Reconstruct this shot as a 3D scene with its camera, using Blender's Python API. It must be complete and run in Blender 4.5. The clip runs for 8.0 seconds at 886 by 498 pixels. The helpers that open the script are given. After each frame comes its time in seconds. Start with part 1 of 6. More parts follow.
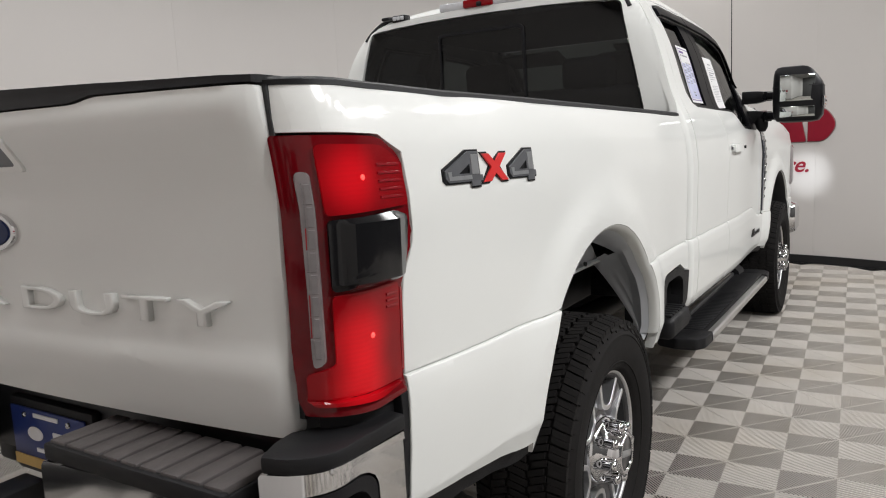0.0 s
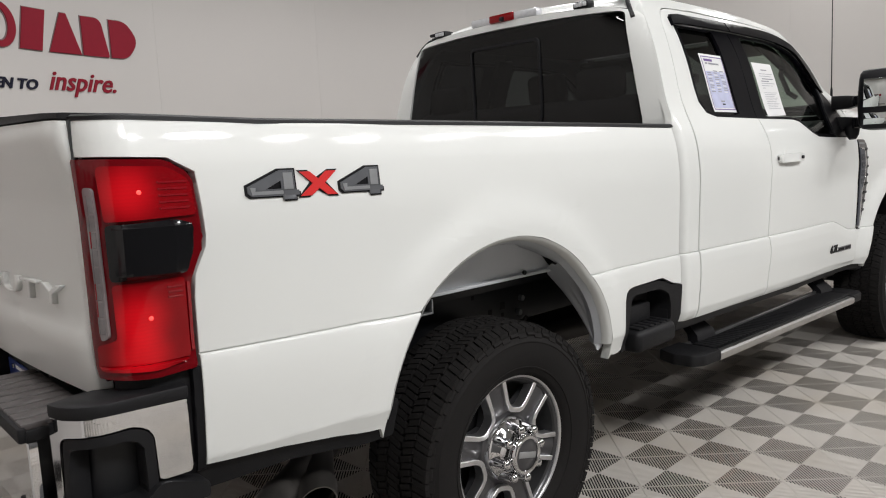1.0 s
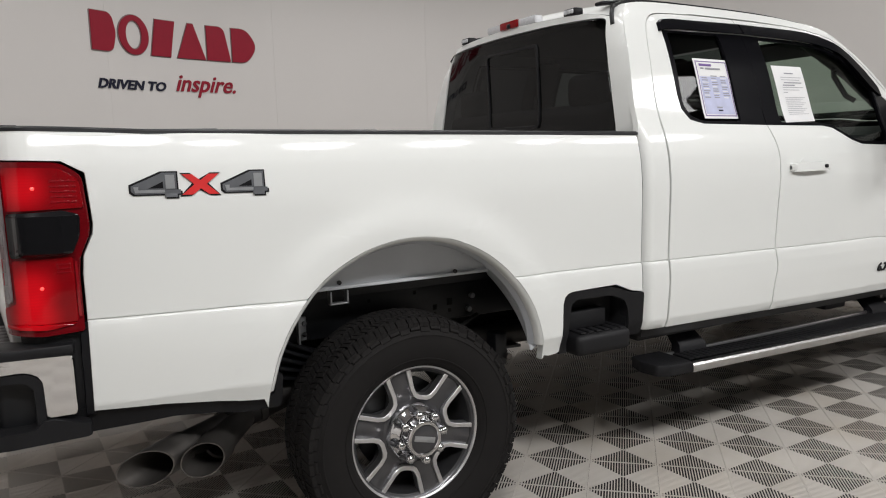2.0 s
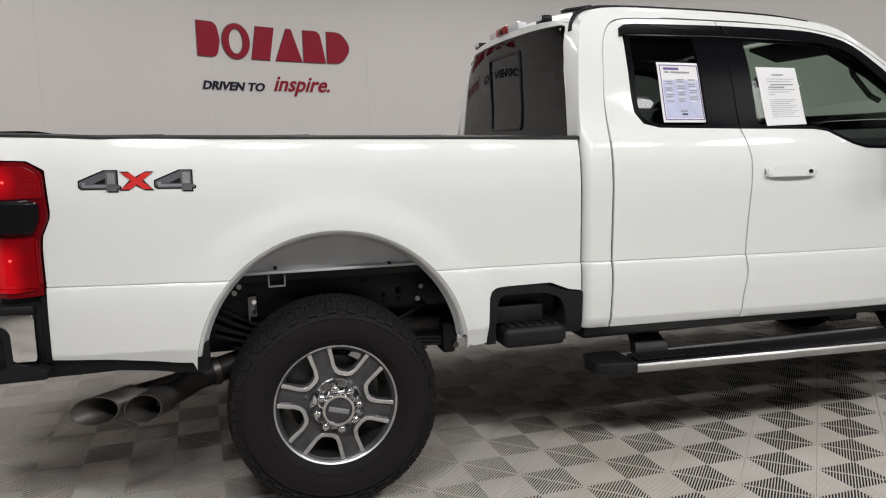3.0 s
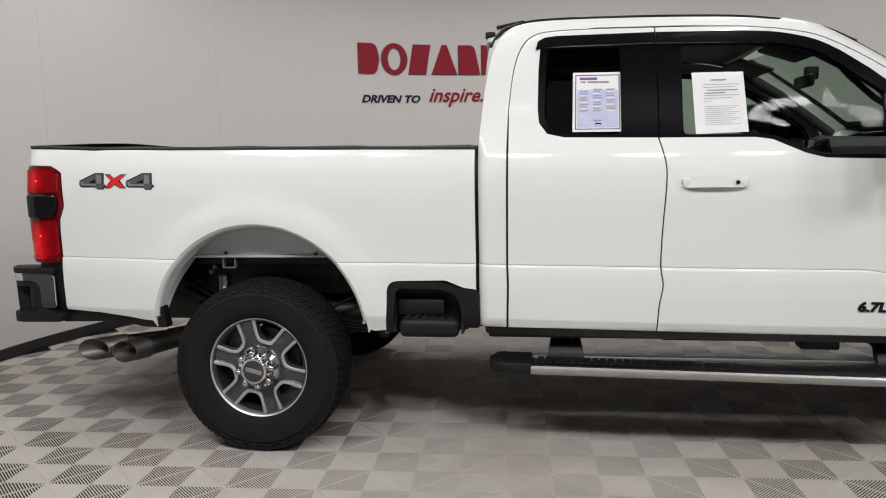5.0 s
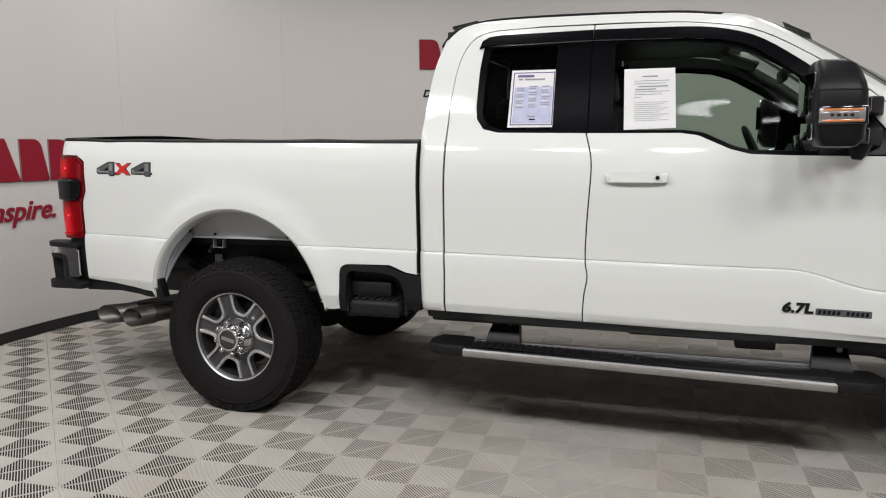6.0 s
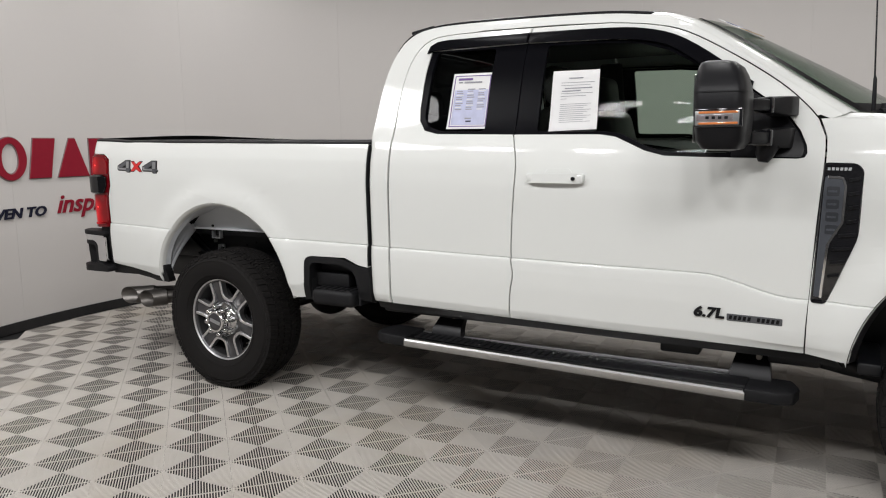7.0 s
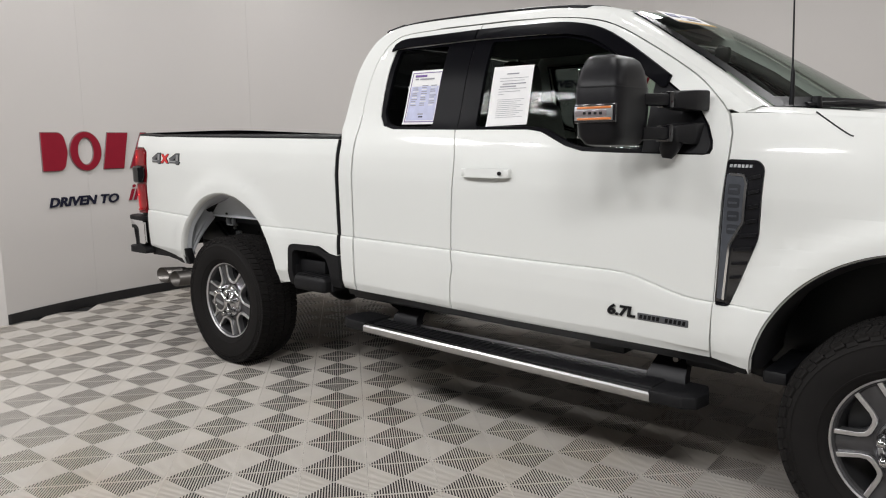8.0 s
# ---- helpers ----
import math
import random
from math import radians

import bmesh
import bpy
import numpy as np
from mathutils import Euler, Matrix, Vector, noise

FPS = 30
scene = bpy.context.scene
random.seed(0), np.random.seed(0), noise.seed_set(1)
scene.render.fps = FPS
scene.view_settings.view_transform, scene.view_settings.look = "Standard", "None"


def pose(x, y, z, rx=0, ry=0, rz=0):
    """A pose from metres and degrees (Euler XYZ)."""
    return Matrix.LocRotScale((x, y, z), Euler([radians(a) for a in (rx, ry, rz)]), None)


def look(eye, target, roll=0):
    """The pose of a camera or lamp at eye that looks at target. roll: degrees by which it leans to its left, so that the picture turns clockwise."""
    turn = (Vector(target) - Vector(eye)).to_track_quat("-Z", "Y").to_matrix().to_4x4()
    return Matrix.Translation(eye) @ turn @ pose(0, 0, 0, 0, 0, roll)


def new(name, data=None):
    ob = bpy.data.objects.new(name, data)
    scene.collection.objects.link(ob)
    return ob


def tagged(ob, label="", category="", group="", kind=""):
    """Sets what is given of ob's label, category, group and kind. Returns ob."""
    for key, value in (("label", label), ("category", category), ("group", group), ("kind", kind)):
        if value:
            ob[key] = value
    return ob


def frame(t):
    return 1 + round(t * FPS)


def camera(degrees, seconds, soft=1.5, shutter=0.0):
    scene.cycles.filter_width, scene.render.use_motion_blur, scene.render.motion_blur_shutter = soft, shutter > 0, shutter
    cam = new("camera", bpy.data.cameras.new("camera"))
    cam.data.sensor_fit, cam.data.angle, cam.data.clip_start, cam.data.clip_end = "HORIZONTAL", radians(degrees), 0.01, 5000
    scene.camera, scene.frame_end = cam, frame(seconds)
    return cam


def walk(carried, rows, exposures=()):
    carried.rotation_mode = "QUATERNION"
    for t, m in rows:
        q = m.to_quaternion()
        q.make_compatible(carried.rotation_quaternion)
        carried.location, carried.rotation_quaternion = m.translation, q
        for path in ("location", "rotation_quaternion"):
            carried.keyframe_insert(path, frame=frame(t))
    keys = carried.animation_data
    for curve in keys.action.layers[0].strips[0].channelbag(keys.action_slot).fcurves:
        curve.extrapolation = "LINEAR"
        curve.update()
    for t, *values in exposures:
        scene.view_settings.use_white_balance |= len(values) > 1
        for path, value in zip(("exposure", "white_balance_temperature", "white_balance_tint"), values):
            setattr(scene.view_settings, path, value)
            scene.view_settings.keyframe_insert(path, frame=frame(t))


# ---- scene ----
cam = camera(61.8, 8.0, soft=1.1)
PATH = [
    (0, (-2.085, -1.696, 1.371), (-0.403, -0.653, 1.084), -2.8),
    (0.5, (-1.925, -2.126, 1.385), (-0.41, -0.849, 1.114), -2.8),
    (1, (-1.684, -2.515, 1.377), (-0.348, -1.05, 1.114), -2.6),
    (2.5, (-0.733, -3.498, 1.4), (0.007, -1.659, 1.13), -1.3),
    (3, (-0.336, -3.776, 1.411), (0.195, -1.867, 1.136), -1.2),
    (3.5, (0.081, -3.969, 1.389), (0.41, -2.013, 1.126), -1.3),
    (4, (0.481, -4.073, 1.407), (0.611, -2.094, 1.146), -1.4),
    (5.5, (1.852, -4.296, 1.395), (1.384, -2.367, 1.147), -0.9),
    (6, (2.325, -4.279, 1.391), (1.685, -2.403, 1.128), -0.7),
    (6.5, (2.759, -4.18, 1.4), (1.96, -2.367, 1.132), -0.6),
    (7, (3.251, -4.062, 1.418), (2.281, -2.336, 1.14), -0.8),
    (7.5, (3.694, -3.856, 1.396), (2.564, -2.23, 1.112), -0.7),
    (8, (4.082, -3.635, 1.412), (2.804, -2.124, 1.122), -0.7),
]
walk(cam, [(t, look(eye, target, roll)) for t, eye, target, roll in PATH],
     exposures=((0, -0.01), (1, -0.10), (3, -0.16), (5.5, -0.17), (7, -0.17), (8, -0.13)))

from mathutils.geometry import tessellate_polygon as tessellate

# ---- light ----
CX, CY, ROOM_R = 1.77, 0.0, 4.3   # centre of the round booth
world = bpy.data.worlds.new("booth_world")
world.use_nodes = True
world.node_tree.nodes["Background"].inputs[0].default_value = (0.9, 0.95, 1.0, 1)
world.node_tree.nodes["Background"].inputs[1].default_value = 0.02
scene.world = world


# ---- materials ----
def material(name, rgb, rough=0.5, metal=0.0, coat=0.0, grain=0.0, scale=30.0, bump=0.0, bump_scale=200.0, spec=0.5, random_tint=0.0, stains=0.0):
    """A principled material with blotches at one scale, fine relief at another."""
    m = bpy.data.materials.new(name)
    m.use_nodes = True
    nt = m.node_tree
    b = nt.nodes["Principled BSDF"]
    b.inputs["Base Color"].default_value = (*rgb, 1)
    b.inputs["Roughness"].default_value = rough
    b.inputs["Metallic"].default_value = metal
    b.inputs["Specular IOR Level"].default_value = spec
    if coat:
        b.inputs["Coat Weight"].default_value = coat
        b.inputs["Coat Roughness"].default_value = 0.04
    tc = nt.nodes.new("ShaderNodeTexCoord")
    if grain:
        no = nt.nodes.new("ShaderNodeTexNoise")
        no.inputs["Scale"].default_value = scale
        no.inputs["Detail"].default_value = 6
        nt.links.new(tc.outputs["Object"], no.inputs["Vector"])
        if stains:
            # a coat of stains that runs on from piece to piece
            ge = nt.nodes.new("ShaderNodeNewGeometry")
            nt.links.new(ge.outputs["Position"], no.inputs["Vector"])
        mx = nt.nodes.new("ShaderNodeMix")
        mx.data_type = "RGBA"
        mx.inputs["A"].default_value = (*[c * (1 - grain) for c in rgb], 1)
        mx.inputs["B"].default_value = (*[min(1, c * (1 + grain)) for c in rgb], 1)
        nt.links.new(no.outputs["Fac"], mx.inputs["Factor"])
        last = mx.outputs["Result"]
        if stains:
            n3 = nt.nodes.new("ShaderNodeTexNoise")
            n3.inputs["Scale"].default_value = 1.1
            n3.inputs["Detail"].default_value = 4
            nt.links.new(ge.outputs["Position"], n3.inputs["Vector"])
            m3 = nt.nodes.new("ShaderNodeMapRange")
            m3.inputs["From Min"].default_value, m3.inputs["From Max"].default_value = 0.50, 0.72
            nt.links.new(n3.outputs["Fac"], m3.inputs["Value"])
            x3 = nt.nodes.new("ShaderNodeMix")
            x3.data_type = "RGBA"
            x3.inputs["B"].default_value = (rgb[0] * (1 - 0.75 * stains), rgb[1] * (1 - stains), rgb[2] * (1 - 1.4 * stains), 1)
            nt.links.new(m3.outputs["Result"], x3.inputs["Factor"])
            nt.links.new(last, x3.inputs["A"])
            last = x3.outputs["Result"]
        if random_tint:
            oi = nt.nodes.new("ShaderNodeObjectInfo")
            hv = nt.nodes.new("ShaderNodeHueSaturation")
            mr = nt.nodes.new("ShaderNodeMapRange")
            mr.inputs["To Min"].default_value = 1 - random_tint
            mr.inputs["To Max"].default_value = 1 + random_tint
            nt.links.new(oi.outputs["Random"], mr.inputs["Value"])
            nt.links.new(mr.outputs["Result"], hv.inputs["Value"])
            nt.links.new(last, hv.inputs["Color"])
            last = hv.outputs["Color"]
        nt.links.new(last, b.inputs["Base Color"])
        rr = nt.nodes.new("ShaderNodeMapRange")
        rr.inputs["To Min"].default_value = max(0.02, rough - 0.5 * grain * rough)
        rr.inputs["To Max"].default_value = min(1, rough + 0.5 * grain * rough)
        nt.links.new(no.outputs["Fac"], rr.inputs["Value"])
        nt.links.new(rr.outputs["Result"], b.inputs["Roughness"])
    if bump:
        n2 = nt.nodes.new("ShaderNodeTexNoise")
        n2.inputs["Scale"].default_value = bump_scale
        n2.inputs["Detail"].default_value = 3
        nt.links.new(tc.outputs["Object"], n2.inputs["Vector"])
        bp = nt.nodes.new("ShaderNodeBump")
        bp.inputs["Strength"].default_value = bump
        bp.inputs["Distance"].default_value = 0.002
        nt.links.new(n2.outputs["Fac"], bp.inputs["Height"])
        nt.links.new(bp.outputs["Normal"], b.inputs["Normal"])
    return m


def glass(name, tint, least=0.035):
    """A tinted pane: see-through, with a gloss that grows towards grazing views."""
    m = bpy.data.materials.new(name)
    m.use_nodes = True
    nt = m.node_tree
    nt.nodes.clear()
    out = nt.nodes.new("ShaderNodeOutputMaterial")
    mix = nt.nodes.new("ShaderNodeMixShader")
    lw = nt.nodes.new("ShaderNodeLayerWeight")
    lw.inputs["Blend"].default_value = 0.5
    pw = nt.nodes.new("ShaderNodeMath")
    pw.operation = "POWER"
    pw.inputs[1].default_value = 5
    ma = nt.nodes.new("ShaderNodeMath")
    ma.operation = "MULTIPLY_ADD"
    ma.inputs[1].default_value, ma.inputs[2].default_value = 0.85, least
    tr = nt.nodes.new("ShaderNodeBsdfTransparent")
    gl = nt.nodes.new("ShaderNodeBsdfGlossy")
    tr.inputs["Color"].default_value = (*tint, 1)
    gl.inputs["Roughness"].default_value = 0.01
    nt.links.new(lw.outputs["Facing"], pw.inputs[0])
    nt.links.new(pw.outputs[0], ma.inputs[0])
    nt.links.new(ma.outputs[0], mix.inputs[0])
    nt.links.new(tr.outputs[0], mix.inputs[1])
    nt.links.new(gl.outputs[0], mix.inputs[2])
    nt.links.new(mix.outputs[0], out.inputs[0])
    return m


def glow(name, rgb, strength):
    m = bpy.data.materials.new(name)
    m.use_nodes = True
    b = m.node_tree.nodes["Principled BSDF"]
    b.inputs["Base Color"].default_value = (*rgb, 1)
    b.inputs["Roughness"].default_value = 0.15
    b.inputs["Emission Color"].default_value = (*rgb, 1)
    b.inputs["Emission Strength"].default_value = strength
    return m


PAINT = material("white_pearl_paint", (0.765, 0.778, 0.755), 0.45, coat=1.0, grain=0.012, scale=3, spec=0.15)
PAINT.node_tree.nodes["Principled BSDF"].inputs["Coat Roughness"].default_value = 0.09
PAINT.node_tree.nodes["Principled BSDF"].inputs["Coat Weight"].default_value = 0.6
BLACK = material("black_plastic", (0.0085, 0.0085, 0.0097), 0.55, grain=0.25, scale=14, bump=0.25, bump_scale=500, spec=0.3)
STEPGREY = material("worn_step_plastic", (0.072, 0.064, 0.063), 0.42, grain=0.25, scale=25, bump=0.5, bump_scale=420)
GLOSSBLACK = material("gloss_black", (0.008, 0.008, 0.010), 0.08, coat=0.6, grain=0.1, scale=8)
FRAMING = material("window_frame_black", (0.0042, 0.0042, 0.0056), 0.30, grain=0.12, scale=10, spec=0.035)
SATIN = material("satin_black", (0.008, 0.008, 0.0095), 0.40, grain=0.15, scale=10, spec=0.22)
RUBBER = material("tyre_rubber", (0.0130, 0.0120, 0.0117), 0.80, grain=0.25, scale=18, bump=0.35, bump_scale=300, spec=0.15)
CHROME = material("chrome", (0.72, 0.72, 0.73), 0.07, metal=1.0, grain=0.06, scale=12)
ALUMINIUM = material("machined_aluminium", (0.76, 0.76, 0.77), 0.38, metal=1.0, grain=0.08, scale=40, bump=0.06, bump_scale=700)
GREYMETAL = material("dark_grey_wheel_paint", (0.080, 0.079, 0.084), 0.34, metal=0.6, coat=0.5, grain=0.1, scale=15)
# paler copy of the grey primer below, for the brightly lit inner bed side
PRIMERLIT = material("primer_steel_lit", (0.68, 0.70, 0.725), 0.45, grain=0.10, scale=6, bump=0.05)
PRIMER = material("grey_primer_steel", (0.50, 0.52, 0.545), 0.5, grain=0.12, scale=6, bump=0.05)
STEELDARK = material("dark_exhaust_pipe", (0.045, 0.042, 0.040), 0.55, metal=0.7, grain=0.3, scale=9)
STEEL = material("stained_steel", (0.155, 0.145, 0.135), 0.42, metal=0.9, grain=0.35, scale=9, bump=0.1, bump_scale=90)
FRAMEBLACK = material("frame_black", (0.0055, 0.006, 0.0075), 0.45, grain=0.4, scale=10, bump=0.1)
# near-black that paints the shade inside the wheel openings
RIMSHADE = material("shaded_wheel_inside", (0.014, 0.014, 0.015), 0.5, grain=0.2, scale=15)
VENTGREY = material("blue_grey_vent", (0.085, 0.092, 0.108), 0.35, metal=0.3, grain=0.15, scale=30)
VENTDARK = material("dark_vent_print", (0.028, 0.031, 0.038), 0.4, grain=0.15, scale=30)
BRUSHED = material("brushed_bar", (0.66, 0.66, 0.66), 0.28, metal=1.0, grain=0.1, scale=60)
TRIM = material("dark_trim", (0.012, 0.012, 0.0135), 0.6, grain=0.2, scale=12)
SEATGREY = material("grey_leather", (0.055, 0.053, 0.052), 0.55, grain=0.2, scale=20, bump=0.2, bump_scale=350)
def lit_lens(name, rgb, bulbs, strength):
    """A red lens that glows round the bulbs behind it."""
    m = material(name, rgb, 0.12, coat=0.30, grain=0.25, scale=14, spec=0.12)
    nt = m.node_tree
    b = nt.nodes["Principled BSDF"]
    geo = nt.nodes.new("ShaderNodeNewGeometry")
    total = None
    for p in bulbs:
        d = nt.nodes.new("ShaderNodeVectorMath")
        d.operation = "DISTANCE"
        d.inputs[1].default_value = p
        nt.links.new(geo.outputs["Position"], d.inputs[0])
        mr = nt.nodes.new("ShaderNodeMapRange")
        mr.interpolation_type = "SMOOTHERSTEP"
        mr.inputs["From Min"].default_value = 0.0
        mr.inputs["From Max"].default_value = 0.088
        mr.inputs["To Min"].default_value = strength
        mr.inputs["To Max"].default_value = 0.0
        nt.links.new(d.outputs["Value"], mr.inputs["Value"])
        if total is None:
            total = mr.outputs["Result"]
        else:
            ad = nt.nodes.new("ShaderNodeMath")
            nt.links.new(total, ad.inputs[0])
            nt.links.new(mr.outputs["Result"], ad.inputs[1])
            total = ad.outputs[0]
    ad = nt.nodes.new("ShaderNodeMath")
    ad.inputs[1].default_value = 0.045
    nt.links.new(total, ad.inputs[0])
    b.inputs["Emission Color"].default_value = (1.0, 0.006, 0.014, 1)
    wv = nt.nodes.new("ShaderNodeTexWave")
    wv.wave_type, wv.bands_direction = "BANDS", "Z"
    wv.inputs["Scale"].default_value = 38
    wv.inputs["Distortion"].default_value = 2.5
    nt.links.new(geo.outputs["Position"], wv.inputs["Vector"])
    wr = nt.nodes.new("ShaderNodeMapRange")
    wr.inputs["To Min"].default_value = 0.93
    nt.links.new(wv.outputs["Fac"], wr.inputs["Value"])
    mu = nt.nodes.new("ShaderNodeMath")
    mu.operation = "MULTIPLY"
    nt.links.new(ad.outputs[0], mu.inputs[0])
    nt.links.new(wr.outputs["Result"], mu.inputs[1])
    nt.links.new(mu.outputs[0], b.inputs["Emission Strength"])
    return m


REDLENS = lit_lens("red_lens", (0.17, 0.0015, 0.004), [(-1.12, y, z + 0.0166 * 1.12) for y in (-0.925, 0.925) for z in (1.300, 1.030, 0.950)], 0.42)
REDPLAIN = material("red_plain_lens", (0.24, 0.003, 0.008), 0.10, coat=0.4, grain=0.2, scale=14)
SENSOR = material("sensor_panel_black", (0.006, 0.006, 0.007), 0.10, spec=0.35)
REDDEEP = material("deep_red_lens", (0.13, 0.0012, 0.004), 0.12, coat=0.35, grain=0.25, scale=20, spec=0.15)
BULB = glow("red_bulb", (1.0, 0.07, 0.06), 1.6)
CLEAR = material("clear_reverse_lens", (0.20, 0.175, 0.178), 0.12, coat=1.0, grain=0.3, scale=40)
LENSGREY = material("grey_lens_block", (0.17, 0.155, 0.157), 0.15, coat=1.0, grain=0.3, scale=40)
PAPER = material("white_paper", (0.80, 0.80, 0.80), 0.7, grain=0.03, scale=30)
PAPERBLUE = material("printed_blue", (0.52, 0.54, 0.72), 0.7, grain=0.2, scale=30)
PRINT = material("printed_grey", (0.30, 0.30, 0.33), 0.7, grain=0.2, scale=60)
PRINTVIOLET = material("printed_violet", (0.17, 0.10, 0.30), 0.7, grain=0.1, scale=30)
BADGEGREY = material("badge_grey", (0.14, 0.145, 0.155), 0.35, metal=0.5, grain=0.15, scale=40)
LAMPCLEAR = material("clear_lamp_cover", (0.60, 0.61, 0.63), 0.14, coat=1.0, grain=0.2, scale=60)
BADGESILVER = material("badge_silver", (0.42, 0.43, 0.44), 0.3, metal=0.7, grain=0.15, scale=40)
BADGERED = material("badge_red", (0.62, 0.02, 0.02), 0.35, grain=0.1, scale=40)
EMBLEMBLUE = material("emblem_blue", (0.006, 0.016, 0.075), 0.3, spec=0.2, grain=0.1, scale=20)
PLATEBLUE = material("plate_blue", (0.012, 0.03, 0.16), 0.35, grain=0.15, scale=20)
PLATEGOLD = material("plate_gold", (0.55, 0.36, 0.10), 0.4, grain=0.15, scale=20)
WHITEPRINT = material("white_print", (0.75, 0.75, 0.76), 0.5, grain=0.05, scale=30)
AMBER = material("amber_lens", (0.62, 0.20, 0.06), 0.12, coat=1.0, grain=0.2, scale=30)
MIRRORGLASS = material("mirror_glass", (0.55, 0.58, 0.57), 0.015, metal=1.0)
TINTED = glass("tinted_glass", (0.10, 0.11, 0.110), 0.010)
SCREENGLASS = glass("windscreen_glass", (0.52, 0.60, 0.54), 0.006)
GREENGLASS = glass("green_glass", (0.58, 0.66, 0.60), 0.008)
REARGLASS = glass("dark_rear_glass", (0.045, 0.047, 0.050), 0.032)
WALLPAINT = material("booth_wall_paint", (0.64, 0.615, 0.592), 0.62, grain=0.025, scale=0.9, bump=0.05, bump_scale=120)
UNSEENDARK = material("unseen_dark_wall", (0.060, 0.059, 0.058), 0.7, grain=0.15, scale=0.8, bump=0.05, bump_scale=120)
CEILPAINT = material("ceiling_paint", (0.40, 0.39, 0.38), 0.8, grain=0.03, scale=1.5, bump=0.05, bump_scale=80)
SKIRT = material("black_vinyl_skirting", (0.012, 0.012, 0.013), 0.45, grain=0.2, scale=10)
SIGNRED = material("sign_red", (0.27, 0.010, 0.026), 0.5, grain=0.08, scale=20, spec=0.2)
SIGNEDGE = material("sign_edge_grey", (0.22, 0.16, 0.16), 0.4, grain=0.15, scale=20)
SIGNNAVY = material("sign_navy", (0.012, 0.013, 0.030), 0.5, grain=0.1, scale=20, spec=0.2)
TILE = material("grey_ribbed_plastic", (0.52, 0.488, 0.447), 0.50, spec=0.3, grain=0.10, scale=7, stains=0.14, bump=0.1, bump_scale=150, random_tint=0.035)
# near-black that stands in for the shade of deep grooves and holes
HOLLOWSHADE = material("hollow_shade_black", (0.005, 0.0048, 0.0047), 0.95, grain=0.3, scale=4)
LAMPWHITE = glow("lamp_diffuser", (1.0, 0.97, 0.93), 6.0)


# ---- small mesh helpers ----
def finish(name, bm, mat, parent=None, label="", smooth=True):
    me = bpy.data.meshes.new(name)
    bm.to_mesh(me)
    bm.free()
    if mat:
        me.materials.append(mat)
    ob = new(name, me)
    if smooth:
        for p in me.polygons:
            p.use_smooth = True
        me.set_sharp_from_angle(angle=radians(38))
    if parent:
        ob.parent = parent
    if label:
        ob["label"] = label
    return ob


def part(name, bm, mat, parent, label="", smooth=True):
    return finish(name, bm, mat, parent, label, smooth)


def thing(name, label, category, group="", at=(0, 0, 0)):
    ob = new(name)
    ob.empty_display_size = 0.1
    ob.location = at
    return tagged(ob, label, category, group)


def add_box(bm, c, s, bevel=0.0, rot=None, seg=2):
    """A box of size s round c, its edges bevelled."""
    r = bmesh.ops.create_cube(bm, size=1)
    vs = r["verts"]
    bmesh.ops.scale(bm, vec=s, verts=vs)
    if bevel:
        es = list({e for v in vs for e in v.link_edges})
        r2 = bmesh.ops.bevel(bm, geom=es, offset=bevel, segments=seg, profile=0.5, affect="EDGES")
        vs = list({v for f in r2["faces"] for v in f.verts} | {v for v in vs if v.is_valid})
    if rot is not None:
        bmesh.ops.rotate(bm, cent=(0, 0, 0), matrix=rot, verts=vs)
    bmesh.ops.translate(bm, vec=c, verts=vs)
    return vs


def box(c, s, bevel=0.0, rot=None, seg=2):
    bm = bmesh.new()
    add_box(bm, c, s, bevel, rot, seg)
    return bm


def add_tube(bm, pts, r, n=14, cap=True):
    """A round tube along points; r is one radius or one a point."""
    rings = []
    for i, p in enumerate(pts):
        p = Vector(p)
        a = Vector(pts[max(0, i - 1)])
        b = Vector(pts[min(len(pts) - 1, i + 1)])
        d = (b - a).normalized()
        q = d.to_track_quat("Z", "Y")
        rad = r[i] if isinstance(r, (list, tuple)) else r
        rings.append([bm.verts.new(p + q @ Vector((rad * math.cos(2 * math.pi * k / n), rad * math.sin(2 * math.pi * k / n), 0))) for k in range(n)])
    for a, b in zip(rings, rings[1:]):
        for k in range(n):
            bm.faces.new((a[k], a[(k + 1) % n], b[(k + 1) % n], b[k]))
    if cap:
        bm.faces.new(rings[0][::-1])
        bm.faces.new(rings[-1])


def tube(pts, r, n=14, cap=True):
    bm = bmesh.new()
    add_tube(bm, pts, r, n, cap)
    bmesh.ops.recalc_face_normals(bm, faces=bm.faces)
    return bm


def arc(cx, cz, r, a0, a1, n):
    return [(cx + r * math.cos(radians(a0 + (a1 - a0) * k / n)), cz + r * math.sin(radians(a0 + (a1 - a0) * k / n))) for k in range(n + 1)]


def rounded(pts, r, n=5):
    """A closed polygon with its corners rounded by about r (one number, or one a corner)."""
    out = []
    m = len(pts)
    for i in range(m):
        p, a, b = Vector(pts[i]), Vector(pts[i - 1]), Vector(pts[(i + 1) % m])
        ri = r[i] if isinstance(r, (list, tuple)) else r
        if ri <= 0:
            out.append(tuple(p))
            continue
        da, db = a - p, b - p
        k = min(ri, da.length * 0.45, db.length * 0.45)
        s, e = p + da.normalized() * k, p + db.normalized() * k
        for j in range(n + 1):
            t = j / n
            out.append(tuple(s * (1 - t) ** 2 + p * 2 * t * (1 - t) + e * t * t))
    return out


